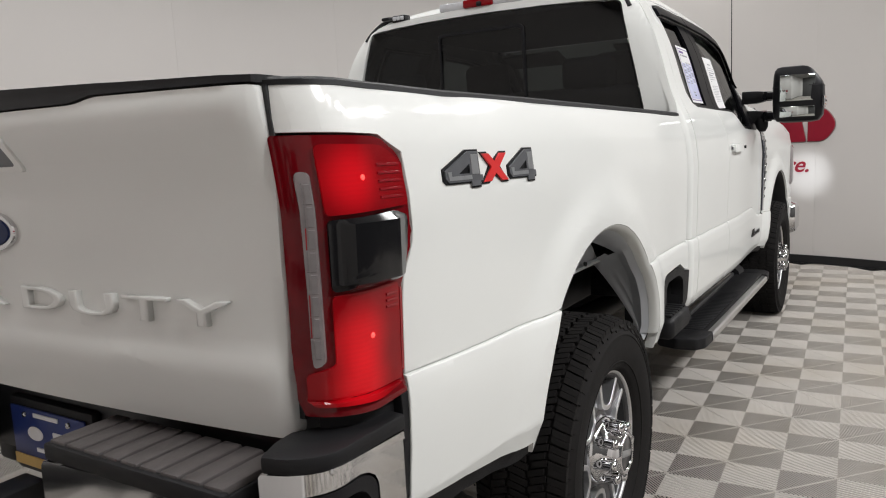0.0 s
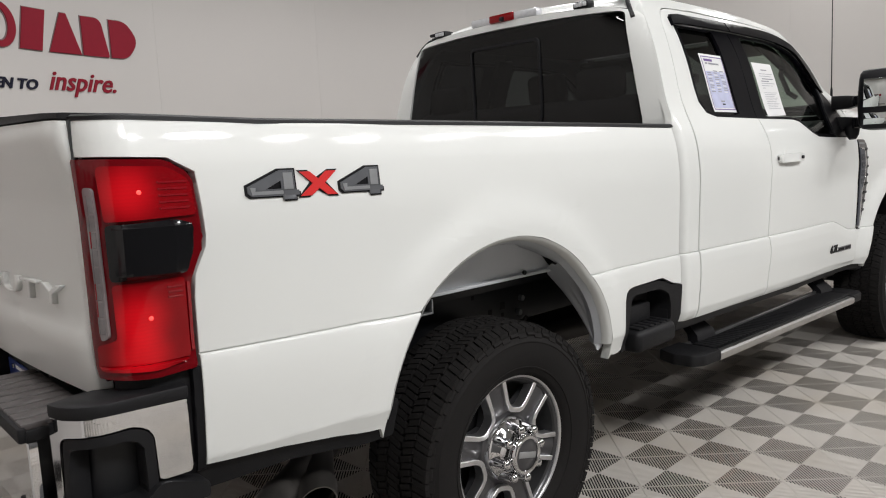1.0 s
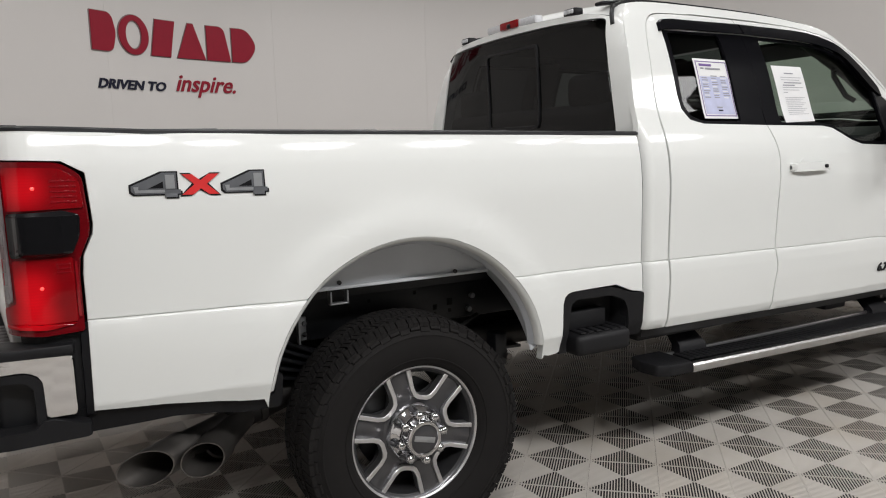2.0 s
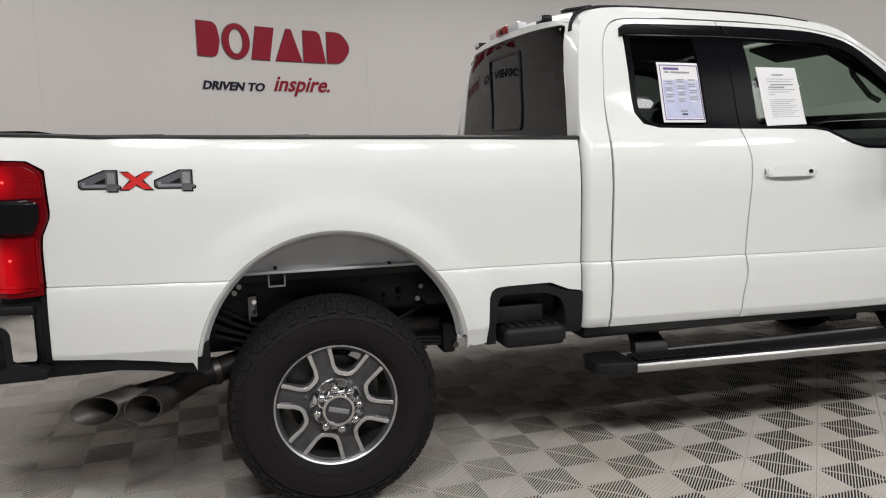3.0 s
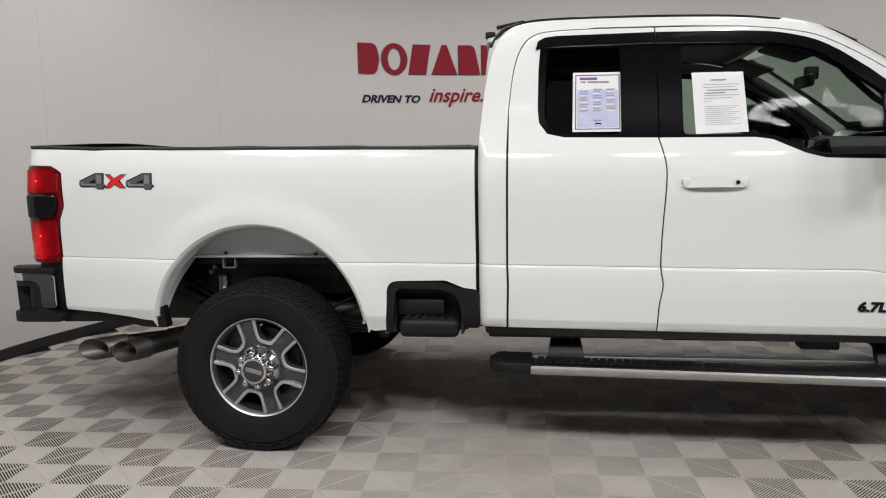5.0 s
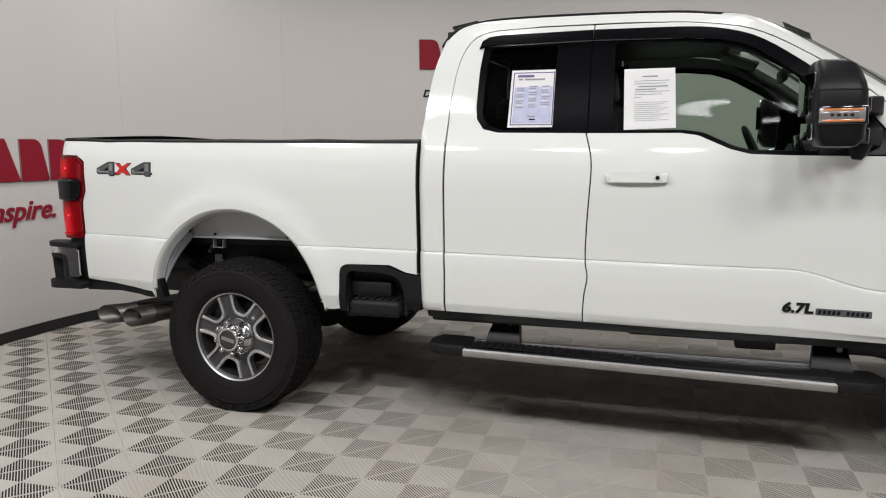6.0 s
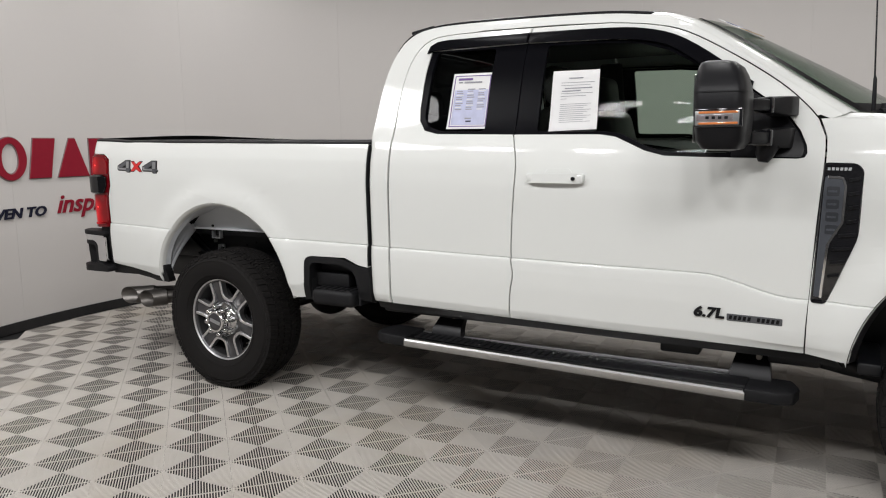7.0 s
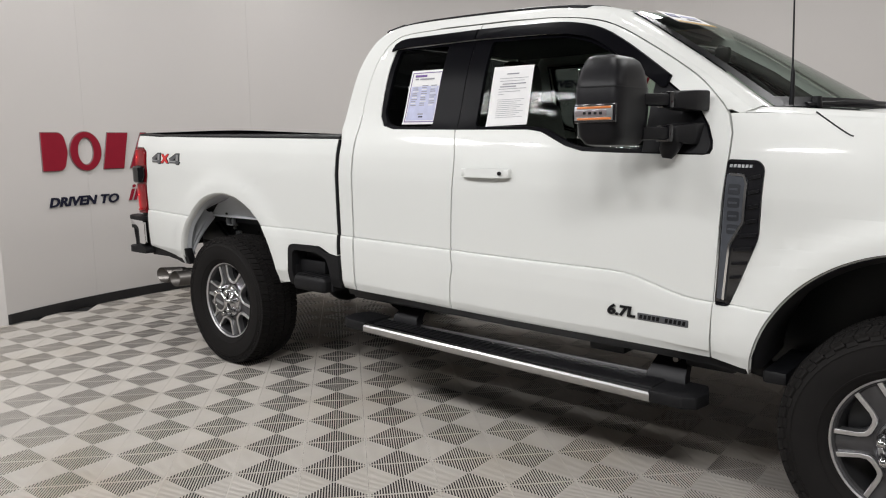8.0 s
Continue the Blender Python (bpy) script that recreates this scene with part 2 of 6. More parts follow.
def smooth_line(pts, n=4):
    """A rounder line through the same points."""
    out = []
    m = len(pts)
    for i in range(m - 1):
        p0, p1, p2, p3 = (Vector(pts[max(0, i - 1)]), Vector(pts[i]), Vector(pts[i + 1]), Vector(pts[min(m - 1, i + 2)]))
        for k in range(n):
            t = k / n
            out.append(tuple(0.5 * ((2 * p1) + (p2 - p0) * t + (2 * p0 - 5 * p1 + 4 * p2 - p3) * t * t + (3 * p1 - p0 - 3 * p2 + p3) * t ** 3)))
    return out + [tuple(pts[-1])]


def lerp_table(rows, x):
    """Smooth reading of a table of (x, value) rows."""
    if x <= rows[0][0]:
        return rows[0][1]
    for (x0, y0), (x1, y1) in zip(rows, rows[1:]):
        if x <= x1:
            return y0 + (y1 - y0) * (x - x0) / (x1 - x0)
    return rows[-1][1]


def sheet(loops, place, step=0.06, thick=0.02, off=0.0, lip=0.003, cuts=(), upright=()):
    """A curved panel: loops are its outline and holes in two flat coordinates, place(u, v, offset) bends them into space.
    The edges turn inwards by thick, over a small rounded lip."""
    flat = [[Vector((u, v, 0)) for u, v in lp] for lp in loops]
    tris = tessellate(flat)
    bm = bmesh.new()
    vs = [bm.verts.new(p) for lp in flat for p in lp]
    for t in tris:
        try:
            bm.faces.new([vs[i] for i in t])
        except ValueError:
            pass
    bmesh.ops.recalc_face_normals(bm, faces=bm.faces)
    us = [p.x for lp in flat for p in lp]
    ws = [p.y for lp in flat for p in lp]
    for axis, lo, hi in ((0, min(us), max(us)), (1, min(ws), max(ws))):
        n = int((hi - lo) / step)
        for k in range(1, n + 1):
            co = Vector((lo + (hi - lo) * k / (n + 1), 0, 0)) if axis == 0 else Vector((0, lo + (hi - lo) * k / (n + 1), 0))
            bmesh.ops.bisect_plane(bm, geom=bm.verts[:] + bm.edges[:] + bm.faces[:], dist=1e-5, plane_co=co, plane_no=(1, 0, 0) if axis == 0 else (0, 1, 0))
    for c in cuts:
        bmesh.ops.bisect_plane(bm, geom=bm.verts[:] + bm.edges[:] + bm.faces[:], dist=1e-5, plane_co=(0, c, 0), plane_no=(0, 1, 0))
    for c in upright:
        bmesh.ops.bisect_plane(bm, geom=bm.verts[:] + bm.edges[:] + bm.faces[:], dist=1e-5, plane_co=(c, 0, 0), plane_no=(1, 0, 0))
    bmesh.ops.remove_doubles(bm, verts=bm.verts, dist=1e-5)
    flatco = {v: (v.co.x, v.co.y) for v in bm.verts}
    rim = [e for e in bm.edges if len(e.link_faces) == 1]
    inner = {}
    for e in rim:
        for v in e.verts:
            inner.setdefault(v, [])
    # inward direction in the flat, from the faces round each rim vertex
    loops_made = []
    low = {}
    deep = {}
    for v in inner:
        u, w = flatco[v]
        low[v] = bm.verts.new(place(u, w, off - lip))
        deep[v] = bm.verts.new(place(u, w, off - thick))
        cen = Vector((0, 0, 0))
        n = 0
        for f in v.link_faces:
            c = f.calc_center_median()
            cen += c
            n += 1
        d = (cen / max(1, n) - v.co)
        d = d.normalized() * min(lip, d.length * 0.3) if d.length > 1e-6 else d
        flatco[v] = (u + d.x, w + d.y)
    for e in rim:
        a, b = e.verts
        loops_made.append((a, b))
    for v, (u, w) in list(flatco.items()):
        v.co = place(u, w, off)
    for a, b in loops_made:
        bm.faces.new((a, b, low[b], low[a]))
        bm.faces.new((low[a], low[b], deep[b], deep[a]))
    bmesh.ops.recalc_face_normals(bm, faces=bm.faces)
    return bm


def letters(text, size, depth, width=1.0, shear=0.0, bold=0.0, bevel=0.0):
    """A bmesh of extruded built-in lettering in the xy plane, its lower left corner at the origin."""
    cu = bpy.data.curves.new("lettering", "FONT")
    cu.body, cu.size, cu.extrude, cu.shear, cu.offset = text, size, depth / 2, shear, bold
    cu.resolution_u = 3
    if bevel:
        cu.bevel_depth, cu.bevel_resolution = bevel, 2
    ob = bpy.data.objects.new("lettering", cu)
    me = ob.to_mesh()
    bm = bmesh.new()
    bm.from_mesh(me)
    ob.to_mesh_clear()
    bpy.data.objects.remove(ob)
    bpy.data.curves.remove(cu)
    if bm.verts:
        x0 = min(v.co.x for v in bm.verts)
        y0 = min(v.co.y for v in bm.verts)
        for v in bm.verts:
            v.co.x = (v.co.x - x0) * width
            v.co.y -= y0
    return bm


def moved(bm, fn):
    for v in bm.verts:
        v.co = fn(v.co.x, v.co.y, v.co.z)
    bmesh.ops.recalc_face_normals(bm, faces=bm.faces)
    return bm


# ---- the booth ----
def wall_radius(a):
    """Distance of the wall from the booth's middle at a degrees; its unseen part behind the camera is moved outwards.
    """
    a = (a + 360) % 360
    if a <= 200.5 or a >= 338:
        open_ = 0.0
    else:
        open_ = min(1.0, (a - 200.5) / 9.5, (338 - a) / 62)
    s = open_ * open_ * (3 - 2 * open_)
    return ROOM_R + 2.2 * s


ROOM_H = 3.8


def wall_point(a, z, inset=0.0):
    r = wall_radius(a) - inset
    return Vector((CX + r * math.cos(radians(a)), CY + r * math.sin(radians(a)), z))


def ring(z0, z1, t0, t1, a0=0, a1=360, n=180):
    """A closed band along the wall between two heights and two insets."""
    bm = bmesh.new()
    rows = []
    full = abs(a1 - a0) >= 360
    count = n if full else n + 1
    for k in range(count):
        a = a0 + (a1 - a0) * k / n
        rows.append([bm.verts.new(wall_point(a, z, t)) for z, t in ((z0, t1), (z1, t1), (z1, t0), (z0, t0))])
    pairs = list(zip(rows, rows[1:])) + ([(rows[-1], rows[0])] if full else [])
    for p, q in pairs:
        for i in range(4):
            bm.faces.new((p[i], p[(i + 1) % 4], q[(i + 1) % 4], q[i]))
    if not full:
        bm.faces.new(rows[0])
        bm.faces.new(rows[-1][::-1])
    bmesh.ops.recalc_face_normals(bm, faces=bm.faces)
    return bm


# the wall is hung in curved sheets with hairline joints
wall = thing("wall_round", "round booth wall in warm light grey paint", "wall")
wall["kind"] = "structure"
SHEETS = 16
for k in range(SHEETS):
    a0 = 9 + 360 / SHEETS * k
    # unseen panels behind the camera are made dark, to darken the reflections
    behind_camera = 205 < (a0 + 180 / SHEETS) % 360 < 335
    part("panel", ring(0.0, ROOM_H, -0.12, 0.0, a0 + 0.006, a0 + 360 / SHEETS - 0.006, 16), UNSEENDARK if behind_camera else WALLPAINT, wall)
part("backing", ring(0.0, ROOM_H, -0.16, -0.121), CEILPAINT, wall)
base = finish("baseboard", ring(0.004, 0.085, 0.001, 0.014), SKIRT)
tagged(base, "black vinyl skirting along the curved wall", "baseboard", kind="structure")

bm = bmesh.new()
loop = [bm.verts.new(wall_point(a * 2, ROOM_H + 0.002, -0.1)) for a in range(180)]
bm.faces.new(loop)
r = bmesh.ops.extrude_face_region(bm, geom=bm.faces[:])
bmesh.ops.translate(bm, vec=(0, 0, 0.12), verts=[g for g in r["geom"] if isinstance(g, bmesh.types.BMVert)])
bmesh.ops.recalc_face_normals(bm, faces=bm.faces)
tagged(finish("ceiling", bm, CEILPAINT, smooth=False), "plain pale booth ceiling", "ceiling", kind="structure")

# ceiling lamps in circles out of view, placed and powered to match the brightness
def ceiling_lamp(x, y, radius, watts):
    ob = thing("ceiling_light", "round white ceiling lamp with bright diffuser", "ceiling light", "booth lamps", (x, y, ROOM_H - 0.004))
    bm = bmesh.new()
    bmesh.ops.create_cone(bm, cap_ends=True, segments=32, radius1=radius + 0.03, radius2=radius + 0.015, depth=0.05)
    bmesh.ops.translate(bm, vec=(0, 0, -0.025), verts=bm.verts)
    part("housing", bm, CEILPAINT, ob)
    bm = bmesh.new()
    bmesh.ops.create_cone(bm, cap_ends=True, segments=32, radius1=radius * 0.96, radius2=radius, depth=0.012)
    bmesh.ops.translate(bm, vec=(0, 0, -0.058), verts=bm.verts)
    part("diffuser", bm, LAMPWHITE, ob)
    la = bpy.data.lights.new("ceiling_light", "AREA")
    la.shape, la.size, la.energy, la.color = "DISK", radius * 2, watts, (1.0, 0.992, 1.0)
    lo = new("lamp", la)
    lo.location = (0, 0, -0.07)
    lo.parent = ob


for a, r, watts in ((232, 4.60, 76), (246, 4.40, 54), (262, 4.35, 49), (278, 4.35, 47), (294, 4.45, 50), (309, 4.75, 60), (2, 3.8, 8)):
    ceiling_lamp(CX + r * math.cos(radians(a)), CY + r * math.sin(radians(a)), 0.50 if watts > 58 else 0.27, watts)
# the lamp at 196 degrees is added to brighten the wall near it
for a, r, watts in ((45, 2.4, 17), (88, 2.4, 26), (130, 2.4, 19), (164, 3.3, 14), (196, 3.3, 16)):
    ceiling_lamp(CX + r * math.cos(radians(a)), CY + r * math.sin(radians(a)), 0.18, watts)
for a in (45, 135, 225, 315):
    ceiling_lamp(CX + 1.1 * math.cos(radians(a)), CY + 1.1 * math.sin(radians(a)), 0.18, 9)


# ---- the truck ----
RAKE = 0.0166      # the body stands a little nose-down
RIGHT, LEFT = -1, 1
truck = thing("pickup_truck", "white four-by-four pickup truck with black trim and lit tail lamps", "pickup truck")


def body(x, y, z):
    return Vector((x, y, z - RAKE * x))


WIDTHS = [(0.58, 0.925), (0.64, 0.944), (0.670, 0.955), (0.680, 0.9585), (0.80, 0.967), (0.875, 0.9675), (0.910, 0.9650), (0.9245, 0.9625), (0.9268, 0.9610), (0.9280, 0.9525), (0.9302, 0.9525), (0.9314, 0.9578), (0.945, 0.9580), (1.10, 0.962), (1.25, 0.965),
          (1.36, 0.953), (1.43, 0.934), (1.475, 0.914), (1.50, 0.902), (1.54, 0.884), (1.60, 0.866), (1.70, 0.838), (1.78, 0.812), (1.85, 0.782), (1.90, 0.755), (1.94, 0.731), (1.985, 0.698), (2.02, 0.664), (2.045, 0.630)]
ARCH_R = (0.018, 0.576, 0.528)
ARCH_F = (3.785, 0.572, 0.540)


def kick(x, z):
    """How far the crease dips near the front of the door."""
    if x <= 2.70 or z >= 1.15:
        return 0.0
    t = min(1.0, (x - 2.70) / 0.36)
    return 0.072 * t * t * (3 - 2 * t) * max(0.0, min(1.0, (1.15 - z) / 0.2)) * max(0.0, min(1.0, (z - 0.66) / 0.12))


def half_width(x, z, zc=None):
    w = 0.0
    zc = z + kick(x, z) if zc is None else zc
    soft = 0.0003 + 0.017 * max(0.0, min(1.0, (z - 1.20) / 0.12))
    for k, g in ((-2, 0.1), (-1, 0.2), (0, 0.4), (1, 0.2), (2, 0.1)):
        w += g * lerp_table(WIDTHS, zc + k * soft)
    if x < -0.40:
        w -= 0.034 * min(1.0, (-0.40 - x) / 0.60) ** 2.6
    for (ax, az, ar), swell, reach in ((ARCH_R, 0.020, 0.15), (ARCH_F, 0.030, 0.13)):
        d = math.hypot(x - ax, max(0.0, z - az)) - ar
        if d < reach and z < 1.4:
            t = min(1.0, max(0.0, (reach - d) / reach * 1.35))
            w += swell * t * t * (3 - 2 * t)
    if 0.55 < x < 1.064:
        t = min(1.0, (x - 0.55) / 0.42)
        w -= 0.011 * t * t * (3 - 2 * t)
    if 1.064 < x < 1.112 and z < 1.5:
        w -= 0.036 * ((1.112 - x) / 0.048) ** 2 * max(0.0, min(1.0, (1.5 - z) / 0.08))
    if x > 2.1:
        t = min(1.0, (x - 2.1) / 0.9)
        w -= 0.028 * t * t * (3 - 2 * t) * max(0.0, min(1.0, (1.62 - z) / 0.12))
    if x > 2.55 and z > 1.5:
        w -= 0.10 * min(1.0, (x - 2.55) / 0.6) * min(1, (z - 1.5) / 0.2)
    return w


BEND, BEND_R = -1.09, 0.10


def side_place(side):
    """Maps (distance along the flank, height, offset outwards) to space, round the rear corner as well."""
    def place(s, z, off=0.0):
        if s >= BEND:
            return body(s, side * (half_width(s, z) + off), z)
        w = half_width(BEND, z)
        a = (BEND - s) / BEND_R
        if a <= math.pi / 2:
            return body(BEND - (BEND_R + off) * math.sin(a), side * (w - BEND_R + (BEND_R + off) * math.cos(a)), z)
        rest = s - (BEND - BEND_R * math.pi / 2)
        return body(BEND - BEND_R - off, side * (w - BEND_R + rest), z)
    return place


def strip_along(pts, width):
    """An outline round a bent line, width wide."""
    out, back = [], []
    for i, p in enumerate(pts):
        a = Vector(pts[max(0, i - 1)])
        b = Vector(pts[min(len(pts) - 1, i + 1)])
        d = (b - a).normalized()
        n = Vector((-d.y, d.x)) * width / 2
        out.append(tuple(Vector(p) + n))
        back.append(tuple(Vector(p) - n))
    return out + back[::-1]


# outlines on the flank (along, up)
SHEET_END = BEND - BEND_R * math.pi / 2
LAMP = rounded([(SHEET_END - 0.004, 1.374), (-1.03, 1.369), (-0.978, 1.334), (-0.969, 1.20), (-0.972, 1.17), (-0.999, 1.110), (-1.004, 1.06), (-1.004, 0.903), (-1.09, 0.897), (SHEET_END + 0.018, 0.902), (SHEET_END + 0.006, 1.00)],
               [0.012, 0.02, 0.02, 0.01, 0.01, 0.01, 0.01, 0.006, 0.0, 0.006, 0.01], 4)
DOORTOP = [(1.205, 1.62), (1.228, 1.80), (1.262, 1.905), (1.315, 1.962), (1.40, 1.984), (1.60, 1.992)]
GAP = 0.006
B_LINE = [(1.855, 0.640), (1.862, 0.76), (1.877, 0.85), (1.866, 0.93), (1.872, 1.10), (1.886, 1.30), (1.884, 1.38), (1.868, 1.45), (1.856, 1.49)]
A_TOP = [(2.24, 1.987), (2.42, 1.966), (2.58, 1.922), (2.78, 1.812), (2.955, 1.695), (3.055, 1.605), (3.104, 1.548)]
FRONT_LINE = [(3.132, 1.48), (3.134, 1.39), (3.122, 1.20), (3.106, 0.93), (3.100, 0.80), (3.098, 0.640)]
ROOF_LINE = [(1.078, 1.55), (1.092, 1.68), (1.114, 1.82), (1.140, 1.91), (1.175, 1.975), (1.24, 2.022), (1.40, 2.044), (1.80, 2.047), (2.15, 2.040), (2.36, 2.022), (2.55, 1.980), (2.83, 1.81), (3.05, 1.66), (3.19, 1.565)]


CREASE = [0.664, 0.670, 0.675, 0.680, 0.690, 0.875, 0.910, 0.9245, 0.9268, 0.9282, 0.9300, 0.9314, 0.935, 0.945]
SHOULDER = [1.30 + 0.014 * k for k in range(15)]

DOORTOP, A_TOP, FRONT_LINE, ROOF_LINE, B_LINE = [smooth_line(q) for q in (DOORTOP, A_TOP, FRONT_LINE, ROOF_LINE, B_LINE)]


def bed_panel(side):
    pl = side_place(side)
    ax, az, ar = ARCH_R
    lx = ax - ar
    rx = ax + ar
    outline = [(SHEET_END - 0.002, 1.457), (-1.0, 1.455), (-0.8, 1.449), (0, 1.447), (1.053, 1.444), (1.054, 0.812), (1.0, 0.818), (0.912, 0.852), (0.690, 0.846), (0.667, 0.841), (0.650, 0.827), (0.641, 0.800), (0.636, 0.612), (0.575, 0.606), (rx + 0.01, 0.612)]
    outline += arc(ax, az, ar, 2, 178, 48)
    outline += [(lx - 0.012, 0.628), (-0.60, 0.632), (-0.80, 0.655), (-1.000, 0.664)]
    outline += [(-0.996, 0.93), (-0.996, 1.06), (-0.991, 1.112), (-0.964, 1.172), (-0.961, 1.20), (-0.970, 1.340), (-1.026, 1.373), (SHEET_END + 0.010, 1.378), (SHEET_END + 0.004, 1.40)]
    return sheet([outline], pl, 0.05, 0.035, lip=0.0014, cuts=CREASE + SHOULDER, upright=[SHEET_END + 0.0157 * k for k in range(1, 11)])


def cab_side(side):
    pl = side_place(side)
    outer = [(1.0665, 0.640), (1.0665, 1.42), (1.070, 1.46)] + ROOF_LINE + [(3.145, 1.55), (3.108, 1.566)]
    inner = A_TOP[::-1][0:] + [(2.0, 1.996), (1.80, 1.996), (1.60, 1.996)] + DOORTOP[::-1][1:] + [(1.200, 1.45), (1.196, 0.93), (1.199, 0.84), (1.194, 0.640)]
    shifted = [(x + (0.003 if x > 2.2 else -0.003), z + 0.004) if z > 1.5 else (x - GAP / 2 - 0.002, z) for x, z in inner]
    return sheet([outer + shifted[1:]], pl, 0.05, 0.03, lip=0.0014, cuts=CREASE + SHOULDER, upright=[1.070 + 0.006 * k for k in range(8)])


W_REAR = [(1.858, 1.492), (1.45, 1.495), (1.375, 1.512), (1.340, 1.56), (1.334, 1.62), (1.338, 1.80), (1.346, 1.904), (1.858, 1.914)]
W_FRONT = [(1.864, 1.914), (2.26, 1.910), (2.42, 1.898), (2.55, 1.858), (2.70, 1.775), (2.85, 1.680), (2.99, 1.577), (3.045, 1.505), (3.070, 1.450), (3.074, 1.42), (3.066, 1.403), (3.04, 1.398), (2.70, 1.400), (2.54, 1.404), (2.46, 1.424), (2.33, 1.482), (2.26, 1.492), (1.864, 1.492)]


def rear_door(side):
    pl = side_place(side)
    out = [(1.199, 0.640), (1.204, 0.84), (1.201, 0.93), (1.205, 1.45)] + DOORTOP + [(1.858, 1.992)] + W_REAR[::-1] + [(x - GAP / 2, z) for x, z in B_LINE[::-1]]
    return sheet([out], pl, 0.05, 0.03, lip=0.0014, cuts=CREASE + SHOULDER)


def front_door(side):
    def pl(x, v, off=0.0):
        z = v - kick(x, v)
        return body(x, side * (half_width(x, z, v) + off), z)

    out = [(x + GAP / 2, z) for x, z in B_LINE] + W_FRONT[::-1] + [(1.864, 1.992), (2.0, 1.992)] + A_TOP + FRONT_LINE
    return sheet([out], pl, 0.05, 0.03, lip=0.0014, cuts=CREASE + SHOULDER)


def fender(side):
    pl = side_place(side)
    ax, az, ar = ARCH_F
    out = [(x + 0.006, z) for x, z in FRONT_LINE[::-1]] + [(3.126, 1.515), (3.112, 1.5505), (3.15, 1.552), (3.30, 1.548), (3.60, 1.525), (4.0, 1.49), (4.4, 1.44), (4.62, 1.38), (4.68, 1.2), (4.68, 0.8), (4.60, 0.62), (ax + ar + 0.02, 0.62)]
    out += arc(ax, az, ar, 4, 176, 44)
    out += [(ax - ar - 0.004, 0.628)]
    return sheet([out], pl, 0.06, 0.035, lip=0.0014, cuts=[c - 0.072 for c in CREASE])


def mirrored_panel(name, fn, mat, label=""):
    for side in (RIGHT, LEFT):
        part(name, fn(side), mat, truck, label)


mirrored_panel("bed_side", bed_panel, PAINT)
mirrored_panel("cab_side", cab_side, PAINT)
rear_doors, front_doors = [], []
for side in (RIGHT, LEFT):
    rear_doors.append(part("rear_door", rear_door(side), PAINT, truck))
    front_doors.append(part("front_door", front_door(side), PAINT, truck))
mirrored_panel("fender", fender, PAINT)

# dark structure behind the gaps: cab sides under the doors, closing the door shuts
for side in (RIGHT, LEFT):
    pl = side_place(side)
    part("door_shut", sheet([[(1.10, 0.645), (1.10, 1.44), (2.0, 1.44), (2.5, 1.37), (3.13, 1.37), (3.13, 0.645)]], pl, 0.1, 0.008, -0.013, cuts=CREASE), FRAMEBLACK, truck)
    # two black strips stand in for the shade in the gap between cab and bed
    part("cab_gap_shade", sheet([[(1.0565, 0.815), (1.0565, 1.44), (1.0635, 1.44), (1.0635, 0.815)]], pl, 0.05, 0.03, -0.050, cuts=CREASE), FRAMEBLACK, truck)

    part("bed_edge_shade", sheet([[(1.0546, 0.818), (1.0546, 1.442), (1.0575, 1.442), (1.0575, 0.818)]], pl, 0.05, 0.045, -0.003, 0.001, cuts=CREASE), FRAMEBLACK, truck)

